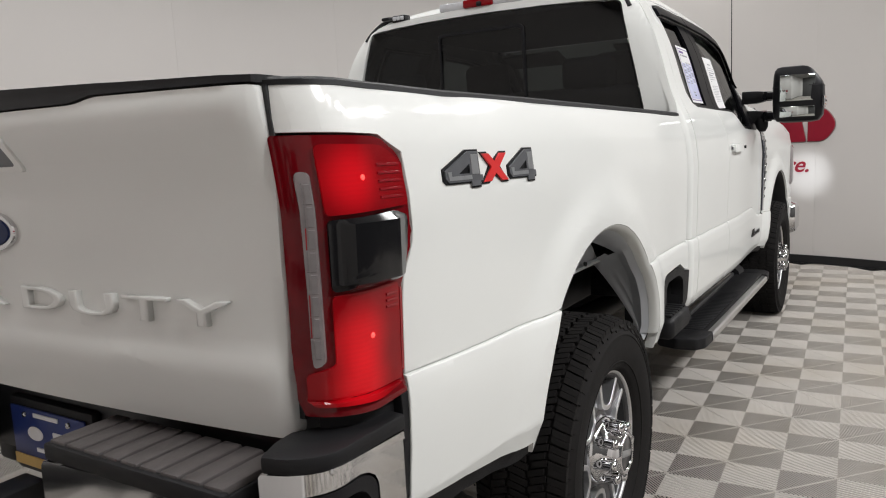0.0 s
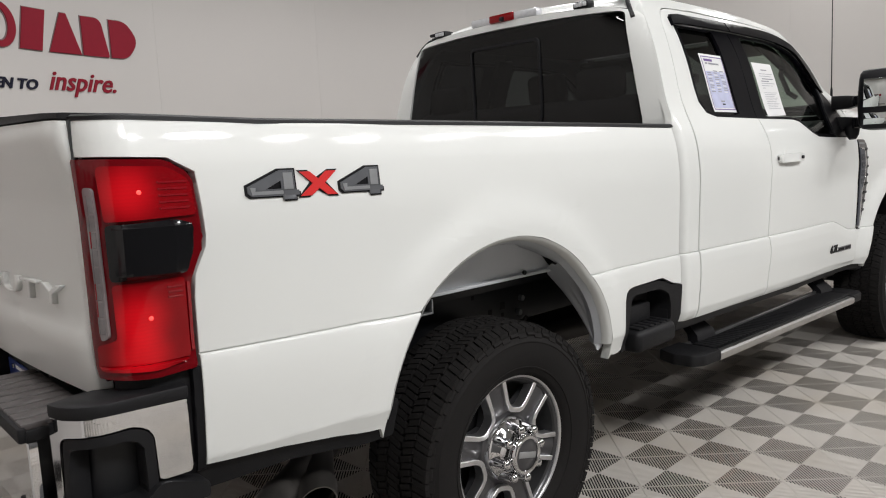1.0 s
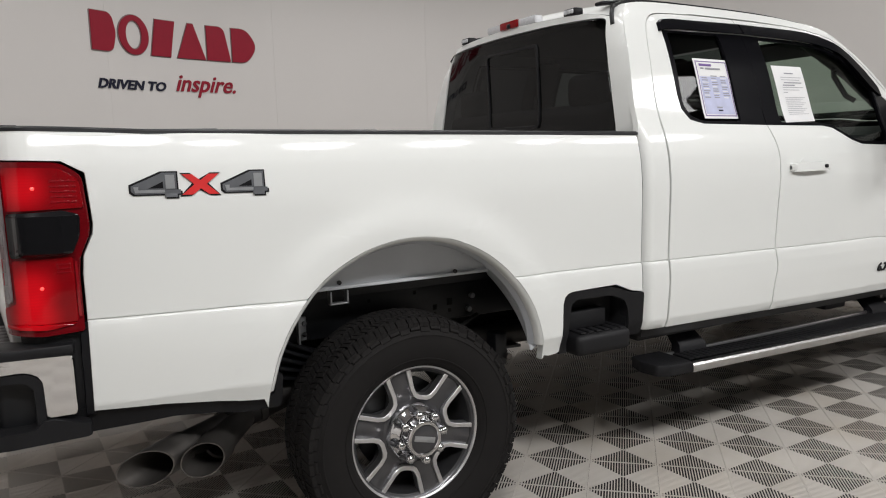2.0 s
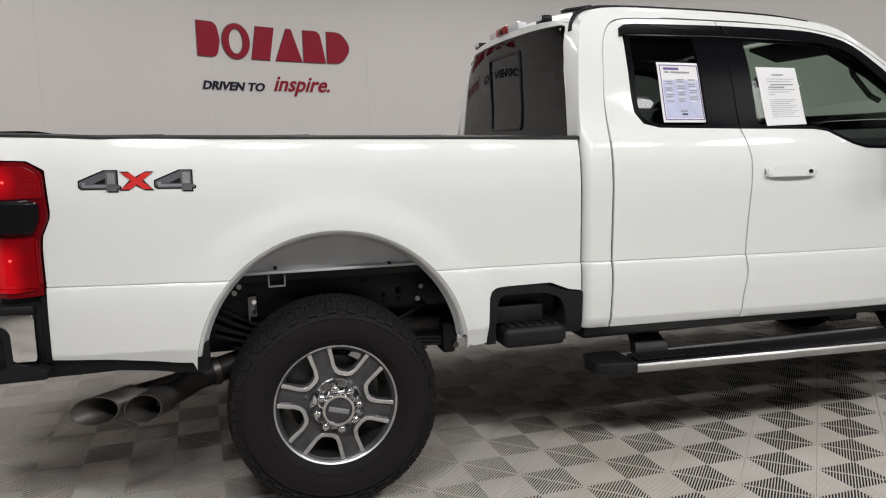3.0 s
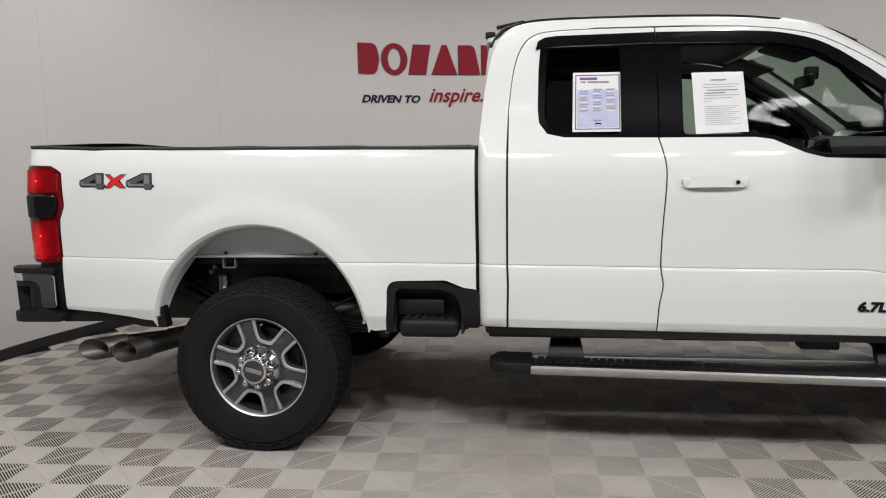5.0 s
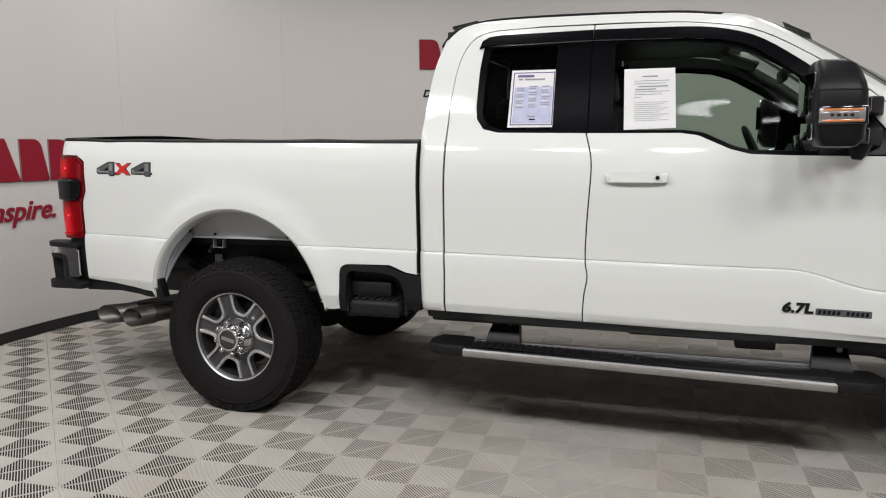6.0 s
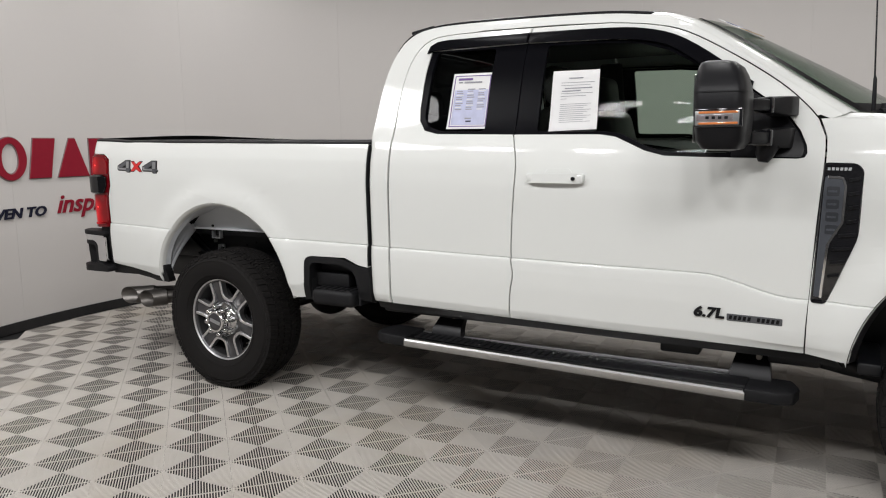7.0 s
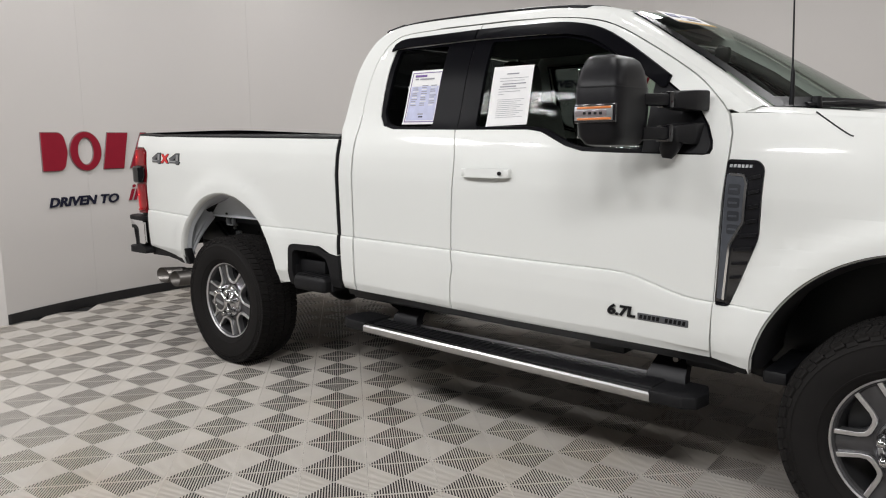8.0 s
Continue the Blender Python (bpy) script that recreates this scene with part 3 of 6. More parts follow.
# windows: black surround, panes, visors
PANE_R = [(1.366, 1.575), (1.372, 1.80), (1.380, 1.896), (1.700, 1.900), (1.700, 1.508), (1.462, 1.508), (1.395, 1.528)]
PANE_F = [(1.965, 1.506), (1.965, 1.898), (2.25, 1.895), (2.40, 1.882), (2.52, 1.845), (2.70, 1.745), (2.80, 1.675), (2.80, 1.418), (2.545, 1.420), (2.47, 1.440), (2.35, 1.496), (2.27, 1.506)]
for side, dr, df in zip((RIGHT, LEFT), rear_doors, front_doors):
    pl = side_place(side)
    part("window_surround", sheet([[(1.860, 1.480), (1.44, 1.483), (1.36, 1.505), (1.328, 1.56), (1.324, 1.80), (1.336, 1.915), (1.860, 1.925)], rounded(PANE_R, 0.02, 3)], pl, 0.05, 0.020, -0.006), FRAMING, dr)
    part("window_surround", sheet([[(1.8605, 1.925), (2.27, 1.920), (2.43, 1.908), (2.56, 1.868), (2.71, 1.785), (2.86, 1.690), (3.00, 1.586), (3.056, 1.510), (3.082, 1.452), (3.086, 1.42), (3.076, 1.395), (3.04, 1.388), (2.54, 1.394), (2.45, 1.415), (2.32, 1.472), (2.26, 1.480), (1.8605, 1.480)], rounded(PANE_F, 0.02, 3)], pl, 0.05, 0.020, -0.006), FRAMING, df)
    g1 = part("pane", sheet([rounded(PANE_R, 0.02, 3)], pl, 0.05, 0.004, -0.020), TINTED, dr)
    g2 = part("pane", sheet([rounded(PANE_F, 0.02, 3)], pl, 0.05, 0.004, -0.020), GREENGLASS, df)
    for g in (g1, g2):
        g.visible_shadow = False
    v1 = [(1.325, 1.895), (1.335, 1.935), (1.365, 1.953), (1.42, 1.960), (1.859, 1.968), (1.859, 1.918), (1.45, 1.912), (1.36, 1.905)]
    v2 = smooth_line([(1.863, 1.968), (2.24, 1.964), (2.40, 1.950), (2.54, 1.912), (2.68, 1.832), (2.86, 1.702)], 3) + smooth_line([(2.855, 1.672), (2.83, 1.658), (2.68, 1.760), (2.53, 1.858), (2.41, 1.893), (2.25, 1.910), (1.863, 1.918)], 3)
    part("rain_visor", sheet([v1], pl, 0.06, 0.016, 0.016, 0.005), FRAMING, dr, "smoked black rain visor")
    part("rain_visor", sheet([v2], pl, 0.06, 0.016, 0.016, 0.005), FRAMING, df, "smoked black rain visor")
    # mirror sail
    part("sail_panel", sheet([rounded([(2.80, 1.404), (2.80, 1.705), (2.98, 1.575), (3.038, 1.500), (3.066, 1.44), (3.062, 1.404)], [0, 0.01, 0.03, 0.02, 0.02, 0.015], 3)], pl, 0.05, 0.01, 0.002), SATIN, df)


# roof, rear of the cab, windscreen, bonnet
CAB_CORNER = [(1.44, 0.030), (1.48, 0.012), (1.55, 0.004), (1.68, 0.011), (1.82, 0.026), (1.91, 0.047), (1.96, 0.070)]


def rear_place(y, z, off=0.0):
    w = half_width(1.1, z)
    e = min(1.0, abs(y) / w)
    x = 1.072 + 0.05 * max(0.0, z - 1.45) + lerp_table(CAB_CORNER, z) * e ** 10 - 0.035 * (1 - e * e) * max(0.0, min(1, (z - 1.6) / 0.35))
    return body(x - off, y, z)


HEADER_W = 0.728


def header_top(y):
    """Height of the edge between the cab's back and its roof."""
    e = min(1.0, abs(y) / HEADER_W)
    return 2.002 - 0.030 * e * e - 0.040 * e ** 12


def roof_mesh():
    bm = bmesh.new()
    rows = []
    first = []
    for k in range(25):
        y = HEADER_W * (-1 + 2 * k / 24)
        first.append(bm.verts.new(rear_place(y, header_top(y), -0.004)))
    rows.append(first)
    xs = [p for p in ROOF_LINE if 1.175 <= p[0] <= 2.56]
    for x, z in xs:
        w = half_width(x, z) + 0.0
        row = []
        for k in range(25):
            v = -1 + 2 * k / 24
            crown = 0.040 * (1 - v * v) * min(1.0, max(0.0, (z - 1.85) / 0.12))
            dx = -0.035 * (1 - v * v) if x < 1.25 else (0.03 * (1 - v * v) if x > 2.4 else 0)
            row.append(bm.verts.new(body(x + dx, v * (w - 0.001), z + crown)))
        rows.append(row)
    for p, q in zip(rows, rows[1:]):
        for k in range(24):
            bm.faces.new((p[k], p[k + 1], q[k + 1], q[k]))
    bmesh.ops.recalc_face_normals(bm, faces=bm.faces)
    return bm


part("roof", roof_mesh(), PAINT, truck)


RG = rounded([(-0.775, 1.40), (-0.765, 1.50), (-0.660, 1.953), (-0.33, 1.966), (0.0, 1.970), (0.33, 1.966), (0.660, 1.953), (0.765, 1.50), (0.775, 1.40)], [0.02, 0.0, 0.025, 0.0, 0.0, 0.0, 0.025, 0.0, 0.02], 5)
flank = [(half_width(1.115, z) - (0.040 if z < 1.46 else 0.005), z) for z in (0.95, 1.20, 1.40, 1.45, 1.50, 1.55, 1.60, 1.70, 1.80, 1.87, 1.925)]
cab_outline = [(-w, z) for w, z in flank] + [(0.1 * k, header_top(0.1 * k)) for k in range(-7, 8)] + flank[::-1]
part("cab_rear", sheet([cab_outline, RG], rear_place, 0.03, 0.02), PAINT, truck)
rg = part("rear_window", sheet([[(x * 0.992, z + (0.004 if z < 1.5 else -0.004)) for x, z in RG]], rear_place, 0.08, 0.006, -0.004), REARGLASS, truck, "dark tinted rear window with sliding centre pane")
rg.visible_shadow = False
SL = rounded([(-0.23, 1.50), (-0.23, 1.90), (0.23, 1.90), (0.23, 1.50)], 0.03, 4)
SLI = rounded([(-0.215, 1.515), (-0.215, 1.885), (0.215, 1.885), (0.215, 1.515)], 0.025, 4)
part("slider_frame", sheet([SL, SLI], rear_place, 0.1, 0.008, 0.004), SATIN, rg)


def windscreen():
    bm = bmesh.new()
    rows = []
    edge = [p for p in ROOF_LINE if p[0] >= 2.53]
    for x, z in edge:
        w = half_width(x, z) - 0.065
        t = (x - 2.53) / 0.66
        row = []
        for k in range(17):
            v = -1 + 2 * k / 16
            b = 1 - v * v
            row.append(bm.verts.new(body(x + 0.05 + (0.09 + 0.16 * t) * b, v * w, z + 0.008 + 0.02 * b * (1 - t))))
        rows.append(row)
    for p, q in zip(rows, rows[1:]):
        for k in range(16):
            bm.faces.new((p[k], p[k + 1], q[k + 1], q[k]))
    bmesh.ops.recalc_face_normals(bm, faces=bm.faces)
    return bm


ws = part("windscreen", windscreen(), SCREENGLASS, truck, "large green-tinted windscreen")
ws.visible_shadow = False


def screen_band(v0, v1, first, last):
    """A strip of the windscreen's surface, a little proud, between two shares of its width."""
    bm = bmesh.new()
    rows = []
    edge = [p for p in ROOF_LINE if p[0] >= 2.53]
    for x, z in edge[first:last]:
        w = half_width(x, z) - 0.065
        t = (x - 2.53) / 0.66
        row = []
        for k in range(9):
            v = v0 + (v1 - v0) * k / 8
            b = 1 - v * v
            row.append(bm.verts.new(body(x + 0.054 + (0.09 + 0.16 * t) * b, v * w, z + 0.0105 + 0.02 * b * (1 - t))))
        rows.append(row)
    for p, q in zip(rows, rows[1:]):
        for k in range(8):
            bm.faces.new((p[k], p[k + 1], q[k + 1], q[k]))
    bmesh.ops.recalc_face_normals(bm, faces=bm.faces)
    return bm


part("edge_band", screen_band(-1.0, -0.935, 0, None), FRAMING, ws, "black band along the screen's edge")
part("edge_band", screen_band(0.935, 1.0, 0, None), FRAMING, ws, "black band along the screen's edge")
part("edge_band", screen_band(-0.935, 0.935, -3, None), FRAMING, ws, "black band along the screen's edge")


def a_pillar(side):
    """The strip between windscreen and door frame."""
    bm = bmesh.new()
    rows = []
    for x, z in [p for p in ROOF_LINE if p[0] >= 2.36]:
        w = half_width(x, z)
        wi = max(0.0, w - 0.075)
        rows.append([bm.verts.new(body(x, side * w, z)), bm.verts.new(body(x + 0.02, side * (w - 0.03), z + 0.012)), bm.verts.new(body(x + 0.045, side * wi, z + 0.008)), bm.verts.new(body(x + 0.02, side * wi, z - 0.04))])
    for p, q in zip(rows, rows[1:]):
        for k in range(3):
            bm.faces.new((p[k], p[k + 1], q[k + 1], q[k]))
    bmesh.ops.recalc_face_normals(bm, faces=bm.faces)
    return bm


mirrored_panel("a_pillar", a_pillar, PAINT)


def hood_mesh():
    bm = bmesh.new()
    rows = []
    for x, z in ((3.36, 1.572), (3.40, 1.578), (3.60, 1.575), (3.90, 1.56), (4.2, 1.53), (4.45, 1.49), (4.60, 1.43), (4.68, 1.34)):
        w = half_width(min(x, 3.2), 1.40) - 0.16
        row = []
        for k in range(29):
            v = -1 + 2 * k / 28
            dome = 0.022 * max(0.0, 1 - (abs(v) / 0.55) ** 4)
            edge = -0.022 * max(0.0, (abs(v) - 0.9) / 0.1)
            back = -0.14 * v * v if x < 3.5 else 0
            row.append(bm.verts.new(body(x + back, v * w, z - 0.034 + dome + edge + 0.012 * (1 - v * v))))
        rows.append(row)
    for p, q in zip(rows, rows[1:]):
        for k in range(28):
            bm.faces.new((p[k], p[k + 1], q[k + 1], q[k]))
    bmesh.ops.recalc_face_normals(bm, faces=bm.faces)
    return bm


part("hood", hood_mesh(), PAINT, truck)
# fender tops, from the hood's edge to the flank
for side in (RIGHT, LEFT):
    bm = bmesh.new()
    rows = []
    for x, z in ((3.14, 1.553), (3.22, 1.552), (3.30, 1.548), (3.60, 1.525), (4.0, 1.49), (4.4, 1.44), (4.62, 1.38)):
        w = half_width(x, z if z < 1.5 else 1.45)
        wf = half_width(x, z)
        wi = half_width(min(x, 3.2), 1.40) - 0.165
        rows.append([bm.verts.new(body(x, side * (wf - 0.0), z)), bm.verts.new(body(x, side * (wf - 0.03), z + 0.018)), bm.verts.new(body(x, side * (0.4 * wf + 0.6 * wi), z + 0.022)), bm.verts.new(body(x, side * wi, z + 0.014)), bm.verts.new(body(x, side * (wi - 0.01), z - 0.03))])
    for p, q in zip(rows, rows[1:]):
        for k in range(4):
            bm.faces.new((p[k], p[k + 1], q[k + 1], q[k]))
    bmesh.ops.recalc_face_normals(bm, faces=bm.faces)
    part("fender_top", bm, PAINT, truck)
# black cowl below the windscreen
bm = bmesh.new()
rows = []
for k in range(21):
    v = -1 + 2 * k / 20
    xb = 3.19 + 0.22 * (1 - v * v)
    rows.append([bm.verts.new(body(xb + 0.02, v * 0.80, 1.575)), bm.verts.new(body(xb + 0.09, v * 0.80, 1.560)), bm.verts.new(body(xb + 0.16, v * 0.79, 1.545)), bm.verts.new(body(xb + 0.16, v * 0.79, 1.50))])
for p, q in zip(rows, rows[1:]):
    for k in range(3):
        bm.faces.new((p[k], p[k + 1], q[k + 1], q[k]))
bmesh.ops.recalc_face_normals(bm, faces=bm.faces)
part("cowl", bm, BLACK, truck)

# front end, closed simply: grille, bumper, headlamps
part("front_panel", box(body(4.64, 0, 1.05), (0.10, 1.75, 0.66), 0.04), GLOSSBLACK, truck)
part("front_bumper", box(body(4.74, 0, 0.68), (0.20, 1.98, 0.26), 0.06), CHROME, truck)
for s in (RIGHT, LEFT):
    part("headlight", box(body(4.66, s * 0.80, 1.12), (0.16, 0.30, 0.34), 0.04), CLEAR, truck, "lit clear headlight")
    la = bpy.data.lights.new("headlight_beam", "SPOT")
    la.energy, la.spot_size, la.spot_blend, la.color, la.shadow_soft_size = 34, radians(27), 1.0, (0.90, 0.95, 1.0), 0.04
    lo = new("headlight_beam", la)
    lo.matrix_world = look(body(4.80, s * 0.82, 1.10), body(6.0, s * 0.94, 0.98))
    lo.parent = truck

# rails and bed
for side in (RIGHT, LEFT):
    pl = side_place(side)
    prof = [(0.002, 1.447), (0.004, 1.456), (-0.004, 1.461), (-0.05, 1.463), (-0.055, 1.440)]
    bm = bmesh.new()
    rows = []
    stations = [SHEET_END - 0.003 + (BEND - SHEET_END + 0.003) * k / 8 for k in range(9)] + [-1.0, -0.8, -0.4, 0, 0.4, 0.8, 1.062]
    for s in stations:
        rise = 0.008 * max(0.0, min(1.0, (-0.8 - s) / 0.25))
        rows.append([bm.verts.new(pl(s, z + rise, o)) for o, z in prof])
    for p, q in zip(rows, rows[1:]):
        for k in range(len(prof)):
            bm.faces.new((p[k], p[(k + 1) % len(prof)], q[(k + 1) % len(prof)], q[k]))
    bm.faces.new(rows[0])
    bm.faces.new(rows[-1][::-1])
    bmesh.ops.recalc_face_normals(bm, faces=bm.faces)
    part("bed_rail_cap", bm, BLACK, truck)
part("bed_floor", box(body(-0.05, 0, 0.96), (2.20, 1.50, 0.04)), TRIM, truck)
for y in (-0.735, 0.735):
    part("bed_wall", box(body(-0.05, y, 1.19), (2.20, 0.05, 0.48)), TRIM, truck)
part("bed_wall", box(body(1.03, 0, 1.19), (0.05, 1.60, 0.48)), TRIM, truck)
for k in range(4):
    part("bed_cover", box(body(-0.84 + 0.535 * k, 0, 1.452), (0.525, 1.66, 0.022), 0.008), SATIN, truck, "low black folding bed cover")
for x in (-0.572, -0.037, 0.498):
    part("cover_hinge", box(body(x, 0, 1.460), (0.050, 1.60, 0.010), 0.004), BLACK, truck)


# ---- wheels ----
def lathe(prof, n=64):
    """Turns (radius, width) pairs round the y axis."""
    bm = bmesh.new()
    rings = []
    for r, y in prof:
        rings.append([bm.verts.new((r * math.cos(2 * math.pi * k / n), y, r * math.sin(2 * math.pi * k / n))) for k in range(n)])
    for a, b in zip(rings, rings[1:]):
        for k in range(n):
            bm.faces.new((a[k], a[(k + 1) % n], b[(k + 1) % n], b[k]))
    bmesh.ops.recalc_face_normals(bm, faces=bm.faces)
    return bm


TYRE_R = 0.414


def polar_plate(pts, y0, y1):
    """A thick plate from an outline in (angle in degrees, radius)."""
    return plate([(r * math.cos(radians(a)), r * math.sin(radians(a))) for a, r in pts], y0, y1)


def plate(pts, y0, y1, bm=None, bevel=0.0):
    bm = bm or bmesh.new()
    f = bm.faces.new([bm.verts.new((x, y0, z)) for x, z in pts])
    r = bmesh.ops.extrude_face_region(bm, geom=[f])
    bmesh.ops.translate(bm, vec=(0, y1 - y0, 0), verts=[g for g in r["geom"] if isinstance(g, bmesh.types.BMVert)])
    bmesh.ops.recalc_face_normals(bm, faces=bm.faces)
    return bm


def wheel(x, y, turn, side):
    """One wheel under the truck; its outer face looks to -y before turning."""
    hub = new("wheel")
    hub.parent = truck
    hub.location = (x, y, TYRE_R - 0.004)
    hub.rotation_euler = (0, turn, 0 if side == RIGHT else math.pi)
    hub["label"] = "dark grey and machined wheel with all-terrain tyre"
    w = 0.138
    R = TYRE_R
    carcass = [(0.236, 0.11), (0.250, 0.125), (0.30, w), (0.345, w + 0.002), (R - 0.035, w - 0.010), (R - 0.018, w - 0.030), (R - 0.012, w - 0.05), (R - 0.012, -w + 0.05), (R - 0.018, -w + 0.030), (R - 0.032, -w + 0.012), (R - 0.046, -w + 0.002),
               (0.3600, -w - 0.0015), (0.3585, -w - 0.0035), (0.3555, -w - 0.0035), (0.3540, -w - 0.0015), (0.335, -w - 0.0025), (0.31, -w - 0.002), (0.286, -0.134), (0.2765, -0.1315), (0.2755, -0.1335), (0.2715, -0.1325), (0.2705, -0.1295), (0.258, -0.124), (0.250, -0.118), (0.240, -0.104)]
    part("tyre", lathe(carcass, 96), RUBBER, hub)
    # tread: five rows of blocks, each cut by a fine sipe; the shoulders run down the sidewall
    bm = bmesh.new()
    n = 62

    def block(a, rows4):
        q = Matrix.Rotation(-a, 3, "Y")
        c = [bm.verts.new(q @ Vector(v)) for v in rows4]
        for f in ((0, 1, 3, 2), (4, 6, 7, 5), (0, 4, 5, 1), (2, 3, 7, 6), (0, 2, 6, 4), (1, 5, 7, 3)):
            bm.faces.new([c[i] for i in f])

    pitch = 2 * math.pi * R / n
    for k in range(n):
        for row, (yc, wy, ph) in enumerate(((-0.1085, 0.048, 0.0), (-0.0560, 0.041, 0.5), (0.0, 0.050, 0.2), (0.0560, 0.041, 0.7), (0.1085, 0.048, 0.35))):
            edge = abs(yc) > 0.1
            sk = 0.006 if row % 2 else -0.006
            for half in (0, 1):
                length = pitch * (0.405 + 0.02 * ((k * 7 + row * 3 + half) % 3 - 1))
                a = 2 * math.pi * (k + ph + 0.445 * half) / n
                top, bot = R - (0.003 if edge else 0.0), R - 0.028
                shift = 0.0035 if (half + row) % 2 else -0.0035
                v8 = []
                for rr in (bot, top):
                    for yy in (yc - wy / 2 + shift * (not edge), yc + wy / 2 + shift * (not edge)):
                        for tt in (-length / 2, length / 2):
                            rad = R - 0.013 if edge and rr == top and abs(yy) > abs(yc) else rr
                            v8.append((rad, yy, tt + (sk if yy > yc else -sk)))
                block(a, v8)
        for s2 in (-1, 1):
            a = 2 * math.pi * (k + (0.0 if s2 < 0 else 0.35) + 0.235) / n
            long_ = 0.030 if k % 2 else 0.021
            v8 = []
            for rr, yy in ((R - 0.011, s2 * 0.122), (R - 0.013 - long_, s2 * 0.1372), (R - 0.030, s2 * 0.105), (R - 0.030 - long_, s2 * 0.126)):
                v8 += [(rr, yy, -0.0175), (rr, yy, 0.0175)]
            block(a, v8)
    bmesh.ops.recalc_face_normals(bm, faces=bm.faces)
    part("tread", bm, RUBBER, hub, smooth=False)
    # rim barrel and outer lip
    part("barrel", lathe([(0.232, -0.095), (0.222, -0.088), (0.215, -0.06), (0.205, 0.02), (0.205, 0.11), (0.232, 0.118)], 64), RIMSHADE, hub)
    part("rim", lathe([(0.2352, -0.092), (0.2358, -0.1040), (0.2372, -0.1062), (0.2430, -0.1085), (0.2475, -0.1070), (0.2475, -0.100), (0.243, -0.08)], 96), ALUMINIUM, hub, "bright machined rim lip")
    part("rim_wall", lathe([(0.2215, -0.070), (0.2255, -0.088), (0.2310, -0.0975), (0.2356, -0.1000), (0.2380, -0.085)], 96), GREYMETAL, hub, "dark painted inner rim wall")
    # disc and caliper are blackened as well, for the shade behind the spokes
    part("brake_disc", lathe([(0.05, 0.0), (0.175, 0.0), (0.175, 0.03), (0.05, 0.03)], 48), RIMSHADE, hub)
    part("caliper", plate(rounded([(-0.20, 0.02), (-0.19, 0.13), (-0.12, 0.17), (-0.10, 0.06)], 0.02, 3), -0.02, 0.05), RIMSHADE, hub)
    # six spokes: dark tapering webs, machined ribs round the six openings
    face = -0.088
    for k in range(6):
        a = 60 * k
        bm = bmesh.new()
        rows = []
        for r, half, y in ((0.2340, 11.5, face - 0.004), (0.222, 11.6, face), (0.19, 12.0, face + 0.001), (0.158, 15.0, face + 0.005), (0.136, 21.0, face + 0.010), (0.118, 30.0, face + 0.013), (0.085, 30.0, face + 0.016)):
            row = []
            for t, deep in ((-1.0, 0.010), (-0.72, 0.0), (0.0, -0.0015), (0.72, 0.0), (1.0, 0.010)):
                g = radians(a + half * t)
                row.append(bm.verts.new((r * math.cos(g), y + deep, r * math.sin(g))))
            for g in (radians(a + half), radians(a - half)):
                row.append(bm.verts.new((r * math.cos(g), y + 0.05, r * math.sin(g))))
            rows.append(row)
        for p, q in zip(rows, rows[1:]):
            for j in range(7):
                bm.faces.new((p[j], p[(j + 1) % 7], q[(j + 1) % 7], q[j]))
        bm.faces.new(rows[0])
        bm.faces.new(rows[-1][::-1])
        bmesh.ops.recalc_face_normals(bm, faces=bm.faces)
        part("spoke", bm, GREYMETAL, hub)
        o = a + 30
        outer_l = [(o - 22.0, 0.2375), (o - 19.5, 0.156), (o - 15.5, 0.131), (o - 9, 0.121), (o, 0.119), (o + 9, 0.121), (o + 15.5, 0.131), (o + 19.5, 0.156), (o + 22.0, 0.2375)]
        inner_l = [(o + 18.0, 0.2375), (o + 14.4, 0.162), (o + 11, 0.143), (o + 6, 0.1365), (o, 0.135), (o - 6, 0.1365), (o - 11, 0.143), (o - 14.4, 0.162), (o - 18.0, 0.2375)]
        bm = polar_plate(outer_l + inner_l, face - 0.007, face + 0.03)
        bmesh.ops.bevel(bm, geom=[e for e in bm.edges if all(abs(v.co.y - face + 0.007) < 1e-4 for v in e.verts)], offset=0.0014, segments=1, affect="EDGES")
        part("spoke_rib", bm, ALUMINIUM, hub, "machined rib")
    # hub, fluted chrome cover, lug nuts, cap
    part("hub_plate", lathe([(0.0, face + 0.004), (0.095, face + 0.004), (0.122, face + 0.014), (0.124, face + 0.03)], 48), GREYMETAL, hub)
    part("hub_cover", lathe([(0.050, -0.1660), (0.052, -0.1690), (0.0605, -0.1690), (0.0640, -0.1655), (0.0660, -0.152), (0.0700, -0.132), (0.082, -0.114), (0.096, -0.104), (0.1045, -0.094), (0.107, -0.078)], 64), CHROME, hub, "chrome hub cover")
    cap = part("hub_cap", lathe([(0.0, -0.1655), (0.046, -0.1655), (0.051, -0.1625)], 36), GREYMETAL, hub)
    part("cap_bar", box((0, -0.1665, 0), (0.080, 0.004, 0.020), 0.0018), BADGESILVER, cap)
    for k in range(8):
        a = radians(22.5 + 45 * k)
        bm = lathe([(0.0, -0.066), (0.008, -0.065), (0.0140, -0.060), (0.0158, -0.054), (0.0158, -0.045), (0.0150, -0.043), (0.0165, -0.018), (0.021, 0.0), (0.021, 0.010)], 16)
        bmesh.ops.translate(bm, vec=(0.0820 * math.cos(a), -0.098, 0.0820 * math.sin(a)), verts=bm.verts)
        part("lug_nut", bm, CHROME, hub)
    return hub


WHEELBASE = 3.772
wheel(0.0, -0.855, radians(15), RIGHT)
wheel(0.0, 0.855, radians(40), LEFT)
wheel(WHEELBASE, -0.855, radians(-8), RIGHT)
